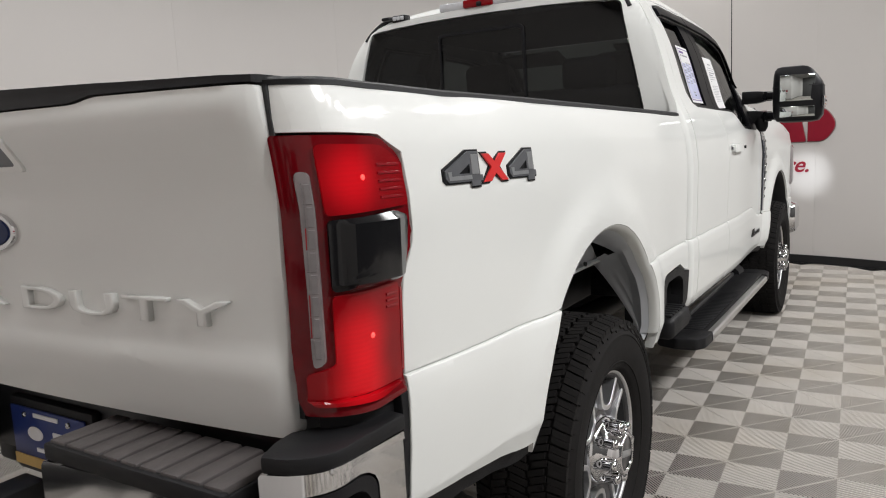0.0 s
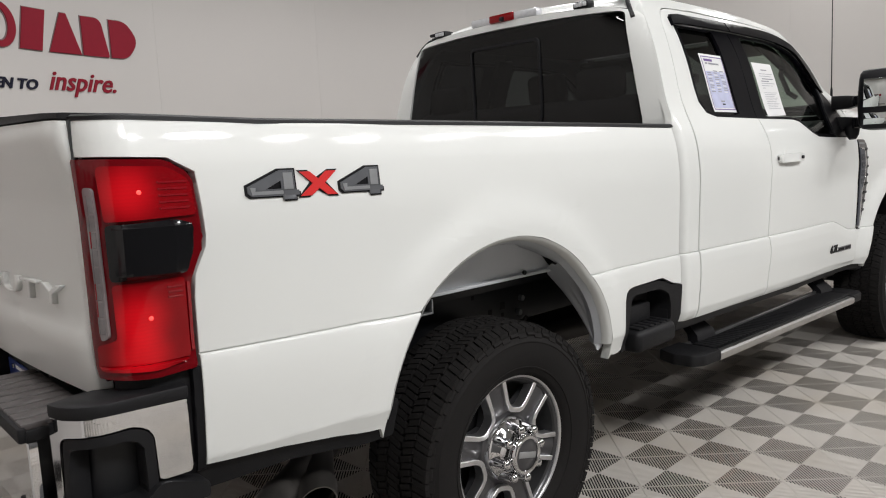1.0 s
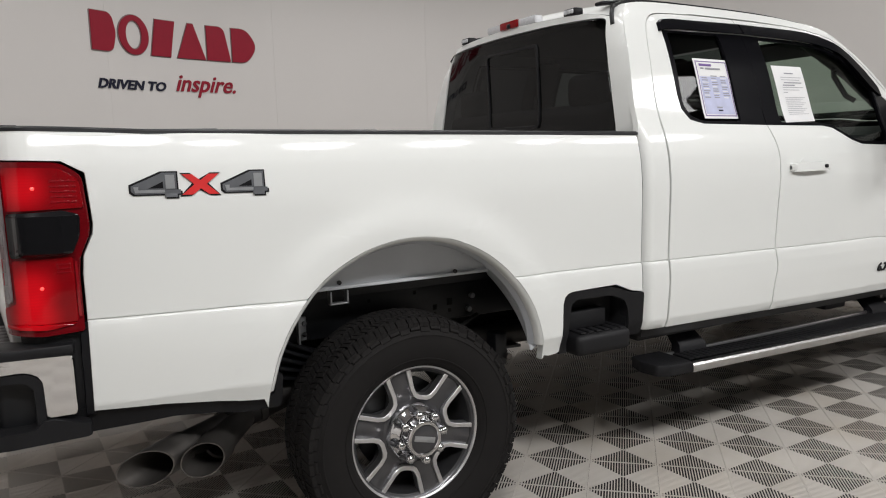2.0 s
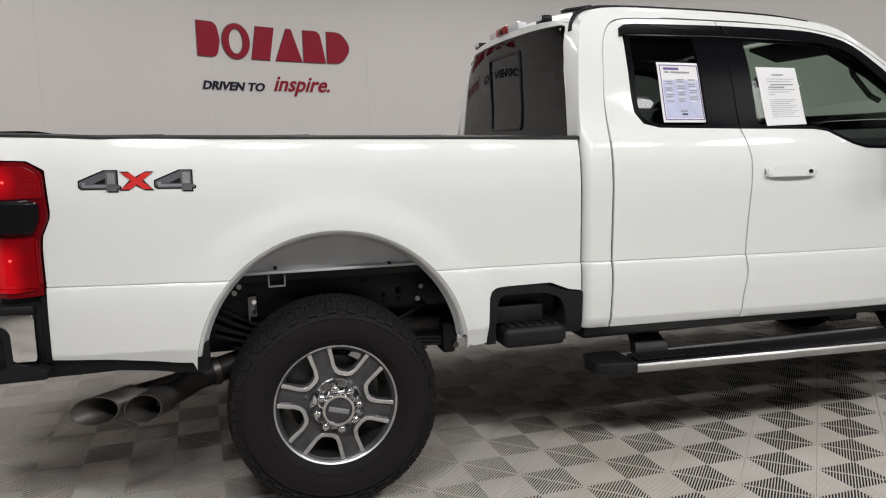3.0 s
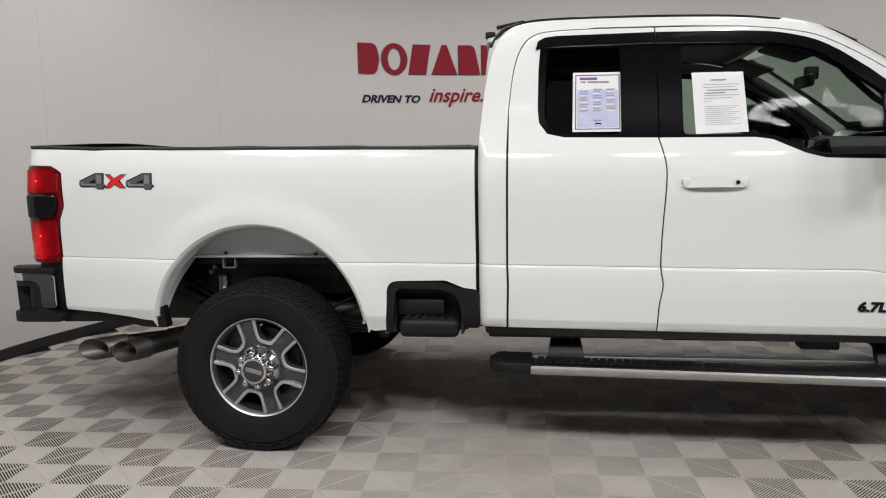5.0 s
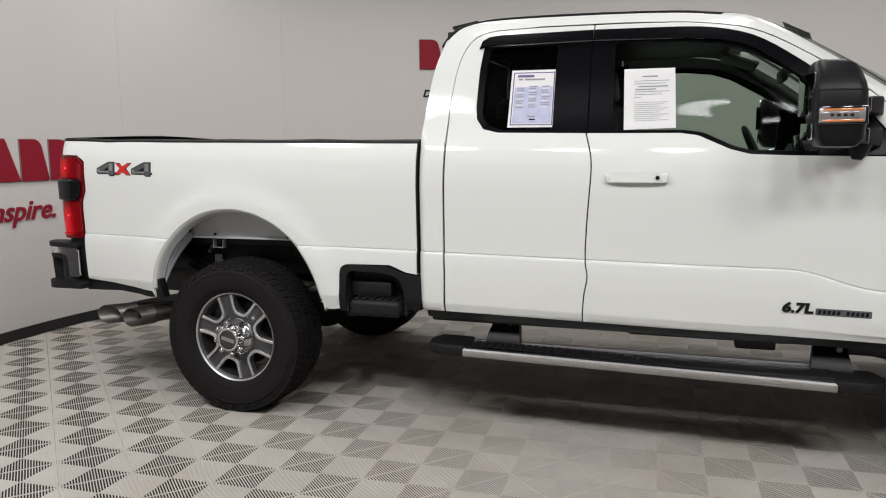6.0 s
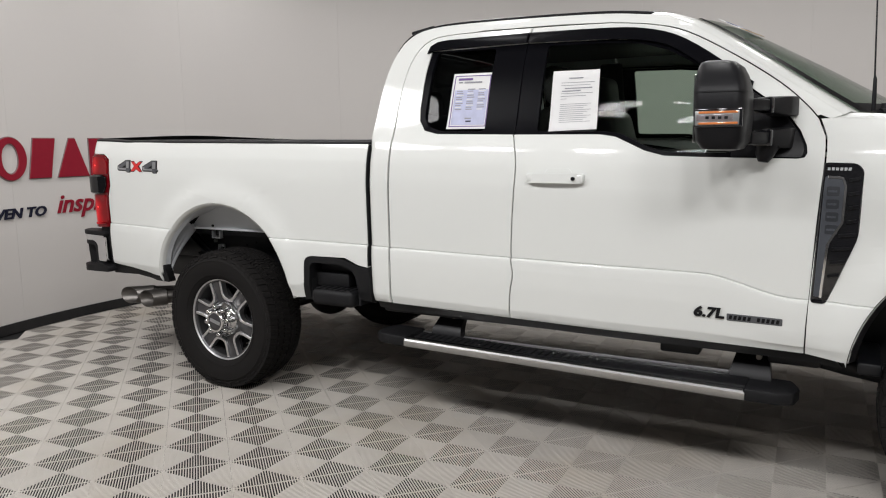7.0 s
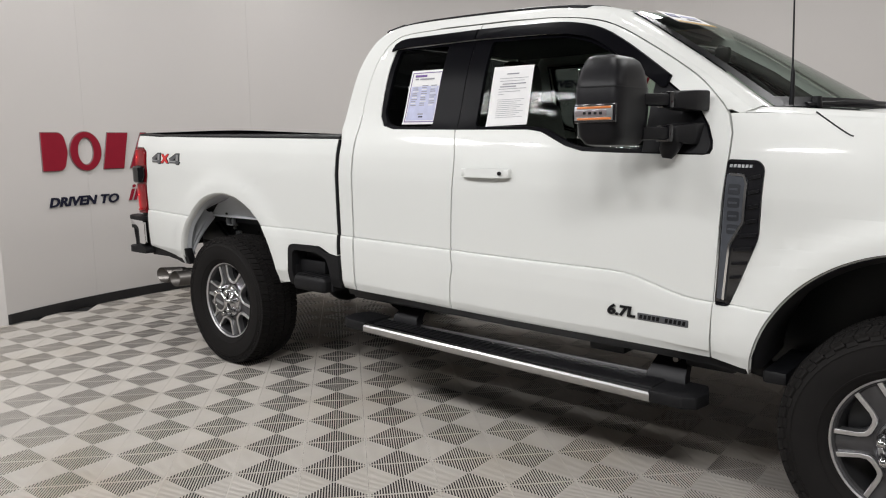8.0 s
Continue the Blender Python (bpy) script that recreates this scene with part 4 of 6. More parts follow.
wheel(WHEELBASE, 0.855, radians(25), LEFT)


# ---- tail of the truck ----
TX = BEND - BEND_R       # plane of the tailgate


def tail_place(y, z, off=0.0):
    """Tailgate surface: two pressed creases, hollow between them."""
    d = lerp_table([(0.84, -0.006), (0.92, 0.008), (0.970, 0.014), (0.984, 0.013), (1.014, 0.001), (1.03, 0.0), (1.27, -0.004), (1.300, -0.002), (1.306, 0.004), (1.335, 0.007), (1.375, 0.019), (1.408, 0.030), (1.430, 0.031), (1.47, 0.022)], z)
    edge = max(0.0, (abs(y) - 0.76) / 0.07)
    crown = 0.045 * max(0.0, 1 - (y / 0.83) ** 2)
    return body(TX - crown - d * (1 - 0.8 * min(1, edge) ** 2) - off + 0.012 * min(1, edge) ** 3, y, z)


tg_outline = rounded([(-0.818, 0.851), (-0.820, 1.345), (-0.811, 1.457), (-0.44, 1.461), (-0.39, 1.450), (0.39, 1.450), (0.44, 1.461), (0.811, 1.457), (0.820, 1.345), (0.818, 0.851)], [0.02, 0, 0.01, 0.02, 0.02, 0.02, 0.02, 0.01, 0, 0.02], 3)
tailgate = part("tailgate", sheet([tg_outline], tail_place, 0.025, 0.03), PAINT, truck, "white tailgate with pressed lettering")
cap = [(-0.812, 1.460), (-0.812, 1.473), (-0.5, 1.483), (-0.2, 1.493), (0, 1.496), (0.2, 1.493), (0.5, 1.483), (0.812, 1.473), (0.812, 1.460), (0.44, 1.464), (0.39, 1.453), (-0.39, 1.453), (-0.44, 1.464)]
part("tailgate_cap", sheet([cap], tail_place, 0.06, 0.08, 0.004, 0.006), BLACK, tailgate, "black tailgate spoiler cap")
part("tailgate_back", box(body(TX + 0.040, 0, 1.16), (0.04, 1.66, 0.55)), FRAMEBLACK, tailgate)
for side in (RIGHT, LEFT):
    part("gate_seal", sheet([[(side * 0.811, 1.456), (side * 0.820, 1.456), (side * 0.826, 1.40), (side * 0.833, 1.36), (side * 0.822, 1.35)]], lambda y, z, o=0.0: body(TX - 0.001 - o, y, z), 0.03, 0.01, 0.0, 0.0005), FRAMEBLACK, truck)
# handle bezel
bz = rounded([(-0.195, 1.330), (-0.140, 1.420), (0.140, 1.420), (0.195, 1.330)], 0.015, 3)
bzi = rounded([(-0.165, 1.342), (-0.122, 1.410), (0.122, 1.410), (0.165, 1.342)], 0.012, 3)
part("handle_bezel", sheet([bz, bzi], tail_place, 0.05, 0.012, 0.006), PAINT, tailgate)
part("tailgate_handle", sheet([[(x * 0.98, z) for x, z in bzi]], tail_place, 0.05, 0.01, 0.001), BADGEGREY, tailgate)
# round-ended emblem in blue with a bright rim
el = [(0.115 * math.cos(2 * math.pi * k / 40), 1.205 + 0.046 * math.sin(2 * math.pi * k / 40)) for k in range(40)]
el2 = [(0.100 * math.cos(2 * math.pi * k / 40), 1.205 + 0.036 * math.sin(2 * math.pi * k / 40)) for k in range(40)]
em = part("emblem", sheet([el], tail_place, 0.06, 0.012, 0.010), CHROME, tailgate, "blue oval emblem with bright rim")
part("emblem_field", sheet([el2], tail_place, 0.06, 0.004, 0.013), EMBLEMBLUE, em)
# pressed letters along the gate
for ch, yl, wd in (("R", 0.070, 0.122), ("D", -0.120, 0.136), ("U", -0.284, 0.134), ("T", -0.441, 0.121), ("Y", -0.582, 0.128)):
    bm = letters(ch, 0.066, 0.014, 1.0, 0.0, -0.0016, 0.0022)
    w, h = max(v.co.x for v in bm.verts), max(v.co.y for v in bm.verts)
    moved(bm, lambda x, y, z, yl=yl, w=w, wd=wd, h=h: tail_place(yl - (x / w) * wd, 1.045 + y / h * 0.047, 0.0042 + z))
    part("letter", bm, PAINT, tailgate, smooth=False)


# ---- tail lamps ----
for side in (RIGHT, LEFT):
    pl = side_place(side)
    lamp = part("tail_lamp", sheet([LAMP], pl, 0.03, 0.05, 0.004, 0.004), REDDEEP, truck, "lit red tail lamp with black middle panel")
    E0 = SHEET_END
    upper = rounded([(E0 + 0.072, 1.358), (-1.033, 1.354), (-0.986, 1.324), (-0.980, 1.246), (E0 + 0.076, 1.240)], [0.015, 0.02, 0.02, 0.01, 0.01], 3)
    lower = rounded([(E0 + 0.080, 1.108), (-1.018, 1.112), (-1.017, 0.926), (-1.09, 0.914), (E0 + 0.036, 0.920), (E0 + 0.032, 0.974), (E0 + 0.082, 0.988)], [0.01, 0.01, 0.015, 0.02, 0.01, 0.01, 0.01], 3)
    part("lens", sheet([upper], pl, 0.015, 0.010, 0.010, 0.003), REDLENS, lamp)
    part("lens", sheet([lower], pl, 0.015, 0.010, 0.010, 0.003), REDLENS, lamp)
    part("lens", sheet([rounded([(-1.016, 1.10), (-1.008, 1.10), (-1.008, 0.945), (-1.016, 0.943)], 0.003, 2)], pl, 0.03, 0.006, 0.009, 0.002), REDPLAIN, lamp)
    for z in (1.300, 1.030):
        bm = bmesh.new()
        bmesh.ops.create_uvsphere(bm, u_segments=12, v_segments=8, radius=0.0065)
        bmesh.ops.translate(bm, vec=pl(E0 + 0.148, z, 0.006), verts=bm.verts)
        part("bulb", bm, BULB, lamp, "bright red bulb")
    for z0, n in ((1.262, 5), (1.070, 3)):
        for k in range(n):
            part("lens_rib", sheet([[(-1.06, z0 + 0.014 * k), (-0.995, z0 + 0.014 * k), (-0.995, z0 + 0.004 + 0.014 * k), (-1.06, z0 + 0.004 + 0.014 * k)]] if z0 > 1.2 else [[(-1.06, z0 + 0.011 * k), (-1.026, z0 + 0.011 * k), (-1.026, z0 + 0.004 + 0.011 * k), (-1.06, z0 + 0.004 + 0.011 * k)]], pl, 0.03, 0.002, 0.0125, 0.001), REDPLAIN, lamp)
    blk = rounded([(E0 + 0.078, 1.234), (-1.030, 1.240), (-0.992, 1.228), (-0.996, 1.170), (-1.018, 1.122), (E0 + 0.080, 1.114)], [0.01, 0.01, 0.01, 0.01, 0.01, 0.01], 3)

    def bulged(s, z, off, pl=pl):
        ridge = lerp_table([(E0 + 0.072, 0.0), (-1.150, 0.004), (-1.134, 0.019), (-1.040, 0.021), (-0.998, 0.004)], s)
        return pl(s, z, off + ridge * max(0.0, min(1.0, (1.243 - z) / 0.016, (z - 1.110) / 0.016)))
    part("sensor_panel", sheet([blk], bulged, 0.012, 0.012, 0.013, 0.003, cuts=(1.126, 1.227), upright=(-1.150, -1.134, -1.040)), SENSOR, lamp, "gloss black sensor panel")
    rev = rounded([(E0 + 0.036, 1.314), (E0 + 0.062, 1.314), (E0 + 0.068, 0.992), (E0 + 0.046, 0.985)], 0.011, 4)
    rv = part("reverse_lens", sheet([rev], pl, 0.03, 0.006, 0.010, 0.003), CLEAR, lamp, "clear ribbed reversing lens")
    for k in range(8):
        z = 1.002 + 0.037 * k
        part("lens_block", sheet([[(E0 + 0.051, z), (E0 + 0.060, z), (E0 + 0.060, z + 0.033), (E0 + 0.051, z + 0.033)]], pl, 0.05, 0.003, 0.0112, 0.001), LENSGREY, rv)
        part("lens_line", sheet([[(E0 + 0.0460, z), (E0 + 0.0480, z), (E0 + 0.0480, z + 0.036), (E0 + 0.0460, z + 0.036)]], pl, 0.05, 0.003, 0.0112, 0.001), REDPLAIN if k in (1, 2, 5) else LENSGREY, rv)
    # dark filler below the lamp, behind the bumper
    part("filler", sheet([[(E0 + 0.03, 0.64), (E0 + 0.03, 0.922), (-0.985, 0.922), (-0.985, 0.64)]], pl, 0.04, 0.02, -0.022), BLACK, truck)
    part("seal", sheet([strip_along([(-1.008, 0.650), (-1.008, 0.80), (-1.006, 0.90)], 0.024)], pl, 0.05, 0.02, -0.004), SATIN, truck)
    part("valance", sheet([rounded([(-1.05, 0.672), (-0.80, 0.662), (-0.60, 0.638), (-0.49, 0.634), (-0.478, 0.70), (-0.462, 0.70), (-0.462, 0.588), (-0.60, 0.588), (-0.78, 0.606), (-0.90, 0.598), (-1.05, 0.588)], 0.008, 2)], pl, 0.05, 0.05, -0.012), BLACK, truck, "black plastic valance below the bed")


# ---- rear bumper ----
def bumper_path(side):
    """Maps (distance along the bumper from its front end, height, offset) to space."""
    X0, Y0, R = -1.040, 0.945, 0.085
    L1 = 0.168
    def place(s, z, off=0.0):
        if s <= L1:
            return body(X0 - s, side * (Y0 + off), z)
        a = (s - L1) / R
        if a <= 1.35:
            return body(X0 - L1 - (R + off) * math.sin(a), side * (Y0 - R + (R + off) * math.cos(a)), z)
        e = a - 1.35
        px, py = X0 - L1 - (R + off) * math.sin(1.35), Y0 - R + (R + off) * math.cos(1.35)
        return body(px - e * R * math.cos(1.35), side * (py - e * R * math.sin(1.35)), z)
    return place


bumper = part("rear_bumper", box(body(-1.10, 0, 0.72), (0.06, 1.60, 0.20), 0.02), FRAMEBLACK, truck, "chrome rear bumper with black step pads")
for side in (RIGHT, LEFT):
    bp = bumper_path(side)
    chrome = rounded([(0.0, 0.672), (0.0, 0.838), (0.12, 0.840), (0.25, 0.842), (0.325, 0.838), (0.325, 0.795), (0.318, 0.62), (0.298, 0.62), (0.284, 0.803), (0.12, 0.808), (0.082, 0.785), (0.078, 0.672)], [0.012, 0.015, 0, 0, 0.01, 0.01, 0.01, 0.01, 0.03, 0.03, 0.03, 0.01], 4)
    part("chrome_cover", sheet([chrome], bp, 0.02, 0.03, 0.0, 0.005), CHROME, bumper, "bright chrome bumper end")
    part("chrome_edge", sheet([rounded([(0.004, 0.826), (0.004, 0.841), (0.20, 0.845), (0.20, 0.832)], 0.004, 2)], bp, 0.02, 0.008, 0.006, 0.003), CHROME, bumper)
    rim_o = rounded([(0.080, 0.665), (0.080, 0.780), (0.115, 0.802), (0.278, 0.800), (0.290, 0.665)], [0, 0.03, 0.03, 0.02, 0], 4)
    rim_i = rounded([(0.105, 0.665), (0.105, 0.762), (0.135, 0.780), (0.258, 0.778), (0.270, 0.665)], [0, 0.03, 0.03, 0.02, 0], 4)
    part("recess_rim", sheet([[(0.080, 0.640), *rim_o[0:], (0.292, 0.640), (0.271, 0.640), *rim_i[::-1], (0.105, 0.640)]], bp, 0.03, 0.05, -0.002), BLACK, bumper)
    part("recess", sheet([[(0.09, 0.60), (0.09, 0.795), (0.288, 0.795), (0.288, 0.60)]], bp, 0.05, 0.01, -0.055), FRAMEBLACK, bumper)
    part("lower_lip", sheet([rounded([(-0.03, 0.606), (-0.03, 0.640), (0.06, 0.668), (0.085, 0.668), (0.115, 0.645), (0.46, 0.640), (0.46, 0.592)], 0.008, 2)], bp, 0.03, 0.09, 0.014, 0.006), BLACK, bumper, "black corner step")
    # pad on top of the corner
    bm = bmesh.new()
    ring_pts = [bp(s, 0.0, 0.006) for s in [0.0, 0.1, 0.168] + [0.168 + 0.115 * k / 6 for k in range(1, 7)] + [0.312]]
    ring_pts += [body(-1.245, side * 0.828, 0), body(-1.20, side * 0.822, 0), body(-1.15, side * 0.85, 0), body(-1.03, side * 0.88, 0)]
    vt = [bm.verts.new((p.x, p.y, 0.872 - RAKE * p.x)) for p in ring_pts]
    f = bm.faces.new(vt)
    r = bmesh.ops.extrude_face_region(bm, geom=[f])
    bmesh.ops.translate(bm, vec=(0, 0, -0.030), verts=[g for g in r["geom"] if isinstance(g, bmesh.types.BMVert)])
    bmesh.ops.recalc_face_normals(bm, faces=bm.faces)
    bmesh.ops.bevel(bm, geom=bm.edges[:], offset=0.006, segments=2, profile=0.5, affect="EDGES")
    part("corner_pad", bm, BLACK, bumper, "textured black corner pad")
# rear chrome faces and the ribbed step between
part("chrome_face", sheet([rounded([(-0.80, 0.60), (-0.80, 0.79), (-0.29, 0.775), (-0.29, 0.60)], 0.02, 3)], lambda y, z, o=0.0: body(-1.335 - o - 0.01 * (1 - (y / 0.8) ** 2), y, z), 0.08, 0.02), CHROME, bumper)
part("chrome_face", sheet([rounded([(0.29, 0.60), (0.29, 0.775), (0.80, 0.79), (0.80, 0.60)], 0.02, 3)], lambda y, z, o=0.0: body(-1.335 - o - 0.01 * (1 - (y / 0.8) ** 2), y, z), 0.08, 0.02), CHROME, bumper)
for side in (RIGHT, LEFT):
    pad = part("step_pad", box(body(-1.272, side * 0.572, 0.800), (0.150, 0.484, 0.026), 0.004), BLACK, bumper, "ribbed black bumper step")
    n = 9
    for k in range(n):
        y0, y1 = 0.332 + 0.480 * k / n, 0.332 + 0.480 * (k + 1) / n
        part("step_rib", box(body(-1.272, side * (y0 + y1) / 2, 0.818), (0.146, (y1 - y0) - 0.007, 0.018), 0.005), STEPGREY, pad)
    part("bumper_core", box(body(-1.23, side * 0.53, 0.71), (0.20, 0.48, 0.15), 0.01), FRAMEBLACK, bumper)
    part("step_nose", box(body(-1.345, side * 0.572, 0.803), (0.018, 0.490, 0.034), 0.006), BLACK, bumper)
part("hitch_receiver", box(body(-1.30, 0, 0.58), (0.20, 0.09, 0.09), 0.01), FRAMEBLACK, bumper)
# plate: blue, with bars for its print
plate_ob = part("dealer_plate", box(body(-1.160, 0.0, 0.690), (0.006, 0.305, 0.152), 0.003), PLATEBLUE, truck, "blue dealer plate with gold foot")
part("plate_foot", box(body(-1.1645, 0.0, 0.630), (0.003, 0.30, 0.026)), PLATEGOLD, plate_ob)
for z, w, h, y in ((0.752, 0.10, 0.010, 0.0), (0.713, 0.060, 0.014, -0.055), (0.693, 0.085, 0.014, -0.065), (0.666, 0.16, 0.010, -0.03), (0.620, 0.06, 0.008, -0.05)):
    part("print_bar", box(body(-1.1645, y, z), (0.003, w, h)), WHITEPRINT, plate_ob)
part("print_oval", moved(lathe([(0.0, -0.002), (0.030, -0.002), (0.032, 0.0)], 24), lambda x, y, z: body(-1.1645 + y, 0.05 + x, 0.705 + z * 0.55)), WHITEPRINT, plate_ob)
for y in (-0.09, 0.09):
    part("plate_screw", moved(lathe([(0.0, -0.004), (0.007, -0.003), (0.008, 0.0)], 12), lambda x, y2, z, y=y: body(-1.164 + y2, y + x, 0.748 + z)), CHROME, plate_ob)
part("plate_holder", box(body(-1.140, 0, 0.690), (0.03, 0.34, 0.19), 0.01), BLACK, bumper)


# ---- flank details ----
for side in (RIGHT, LEFT):
    pl = side_place(side)
    # side step in the bed: black surround, recess and a ribbed foot plate
    so = rounded([(0.628, 0.600), (0.644, 0.843), (0.900, 0.845), (0.985, 0.812), (1.066, 0.806), (1.066, 0.628), (0.985, 0.628), (0.978, 0.745), (0.955, 0.785), (0.885, 0.812), (0.700, 0.812), (0.680, 0.790), (0.664, 0.600)],
                 [0.01, 0.045, 0.05, 0.04, 0.01, 0.01, 0.005, 0.03, 0.03, 0.03, 0.02, 0.02, 0.01], 4)
    st = part("bed_step", sheet([so], pl, 0.03, 0.05, 0.002, 0.005), BLACK, truck, "black plastic step set into the bed side")
    part("recess", sheet([[(0.66, 0.59), (0.66, 0.83), (1.0, 0.83), (1.0, 0.59)]], pl, 0.06, 0.01, -0.11), TRIM, st)
    part("recess_wall", box(body(0.668, side * 0.872, 0.71), (0.012, 0.13, 0.22)), TRIM, st)
    part("recess_wall", box(body(0.986, side * 0.872, 0.71), (0.012, 0.13, 0.22)), TRIM, st)
    part("recess_wall", box(body(0.83, side * 0.874, 0.822), (0.32, 0.12, 0.012)), TRIM, st)
    part("back_ledge", box(body(0.79, side * 0.880, 0.715), (0.22, 0.06, 0.075), 0.01), BLACK, st)
    part("foot_plate", box(body(0.835, side * 0.900, 0.630), (0.275, 0.17, 0.088), 0.026, None, 3), BLACK, st)
    for k in range(6):
        part("tread_rib", box(body(0.735 + 0.04 * k, side * 0.905, 0.676), (0.026, 0.13, 0.008), 0.003), BLACK, st)

    # running board
    z0 = 0.462
    rb = part("running_board", box(body(2.10, side * 0.900, z0 + 0.006), (1.60, 0.15, 0.026), 0.008), BLACK, truck, "black and brushed metal running board")
    bm = bmesh.new()
    prof = [(0.0, -0.024), (0.013, -0.022), (0.018, -0.012), (0.017, 0.008), (0.010, 0.016), (-0.012, 0.019), (-0.016, 0.012), (-0.016, -0.022)]
    rows = [[bm.verts.new(body(x, side * (0.990 + dy), z0 + dz)) for dy, dz in prof] for x in (1.300, 2.900)]
    for k in range(len(prof)):
        bm.faces.new((rows[0][k], rows[0][(k + 1) % len(prof)], rows[1][(k + 1) % len(prof)], rows[1][k]))
    bm.faces.new(rows[0])
    bm.faces.new(rows[1][::-1])
    bmesh.ops.recalc_face_normals(bm, faces=bm.faces)
    part("edge_bar", bm, BRUSHED, rb, "brushed metal edge bar")
    part("inner_bar", box(body(2.09, side * 0.815, z0 + 0.016), (1.64, 0.018, 0.028), 0.008), BRUSHED, rb)
    for k in range(44):
        part("tread_lug", box(body(1.345 + 0.0355 * k, side * 0.906, z0 + 0.0195), (0.029, 0.100, 0.006), 0.0015), BLACK, rb)
    capr = rounded([(-0.085, 0.89), (-0.070, 0.972), (-0.02, 1.002), (0.115, 1.006), (0.115, 0.80), (-0.05, 0.80)], 0.012, 3)
    for x0, sg in ((1.190, 1), (3.008, -1)):
        bm = bmesh.new()
        f = bm.faces.new([bm.verts.new(body(x0 + sg * u, side * v, z0 + 0.027)) for u, v in capr])
        r = bmesh.ops.extrude_face_region(bm, geom=[f])
        vsx = [g for g in r["geom"] if isinstance(g, bmesh.types.BMVert)]
        bmesh.ops.translate(bm, vec=(0, 0, -0.050), verts=vsx)
        bmesh.ops.recalc_face_normals(bm, faces=bm.faces)
        bmesh.ops.bevel(bm, geom=bm.edges[:], offset=0.008, segments=2, profile=0.5, affect="EDGES")
        part("end_cap", bm, BLACK, rb)
    for x in (1.46, 2.90):
        bm = bmesh.new()
        rr = []
        for y, z, w in ((0.86, z0 + 0.01, 0.17), (0.85, z0 + 0.05, 0.16), (0.78, z0 + 0.11, 0.13), (0.66, z0 + 0.17, 0.12)):
            rr.append([bm.verts.new(body(x - w / 2, side * y, z)), bm.verts.new(body(x + w / 2, side * y, z)), bm.verts.new(body(x + w / 2, side * (y - 0.05), z)), bm.verts.new(body(x - w / 2, side * (y - 0.05), z))])
        for p, q in zip(rr, rr[1:]):
            for k in range(4):
                bm.faces.new((p[k], p[(k + 1) % 4], q[(k + 1) % 4], q[k]))
        bm.faces.new(rr[0])
        bm.faces.new(rr[-1][::-1])
        bmesh.ops.recalc_face_normals(bm, faces=bm.faces)
        part("bracket", bm, SATIN, rb)
        bm = tube([body(x + 0.03, side * 0.80, z0 + 0.115), body(x + 0.03, side * 0.83, z0 + 0.115)], 0.012, 10)
        part("bolt", bm, STEEL, rb)

    # rocker below the doors
    part("rocker", sheet([rounded([(1.09, 0.60), (1.09, 0.645), (3.20, 0.645), (3.24, 0.60)], 0.01, 2)], pl, 0.1, 0.05, -0.022), FRAMEBLACK, truck)
    part("rocker_box", box(body(2.15, side * 0.80, 0.615), (2.1, 0.16, 0.05), 0.015), FRAMEBLACK, truck)

    # wheel wells, behind the white flange of the arch
    for (ax, az, ar), mat, depth, a0, a1 in ((ARCH_R, PRIMER, 0.20, 9, 172), (ARCH_F, TRIM, 0.40, 5, 174)):
        for nm, m2, steps in (("arch_flange", PAINT, ((0.001, -0.001), (0.006, -0.008), (0.016, -0.015), (0.036, -0.018)) if depth < 0.3 else ((0.003, -0.002), (0.008, -0.004), (0.012, -0.008))), ("wheel_well", mat, ((0.034 if depth < 0.3 else 0.010, -0.016 if depth < 0.3 else -0.007), (0.060, -0.030), (depth * 0.6, -0.022), (depth, -0.010)))):
            bm = bmesh.new()
            rows = []
            for k in range(41):
                a = radians(a0 + (a1 - a0) * k / 40)
                row = []
                over = 1.0 if depth > 0.3 else 0.25 + 0.75 * max(0.0, min(1.0, (40 - abs(math.degrees(a) - 90)) / 12))
                for d, dr in steps:
                    d = d if d < 0.07 else 0.06 + (d - 0.06) * over
                    rr = ar + dr
                    w = half_width(ax + ar * math.cos(a), az + ar * math.sin(a))
                    row.append(bm.verts.new(body(ax + rr * math.cos(a), side * (w - d), az + rr * math.sin(a))))
                rows.append(row)
            for p, q in zip(rows, rows[1:]):
                for k in range(len(steps) - 1):
                    bm.faces.new((p[k], p[k + 1], q[k + 1], q[k]))
            bmesh.ops.recalc_face_normals(bm, faces=bm.faces)
            part(nm, bm, m2, truck)
    # inner bed side sheet: grey above a straight hem, its primer paled to look lit
    ax, az, ar = ARCH_R
    inner = [(ax - 0.50, 0.915), (ax - 0.40, 0.925), (ax + 0.40, 0.935), (ax + 0.52, 0.93)] + arc(ax, az, ar + 0.02, 40, 140, 24)
    lin = part("inner_bed_side", sheet([inner], lambda x, z, o=0.0: body(x, side * (0.785 + o), z), 0.08, 0.02), PRIMERLIT, truck, "bare grey inner bed side, paled as if lit")
    part("hem", box(body(ax, side * 0.79, 0.928), (0.86, 0.028, 0.012), 0.004), PRIMERLIT, lin)
    for x in (ax - 0.22, ax + 0.241):
        part("hole_plug", tube([body(x, side * 0.80, 0.943), body(x, side * 0.808, 0.943)], 0.008, 10), FRAMEBLACK, lin)
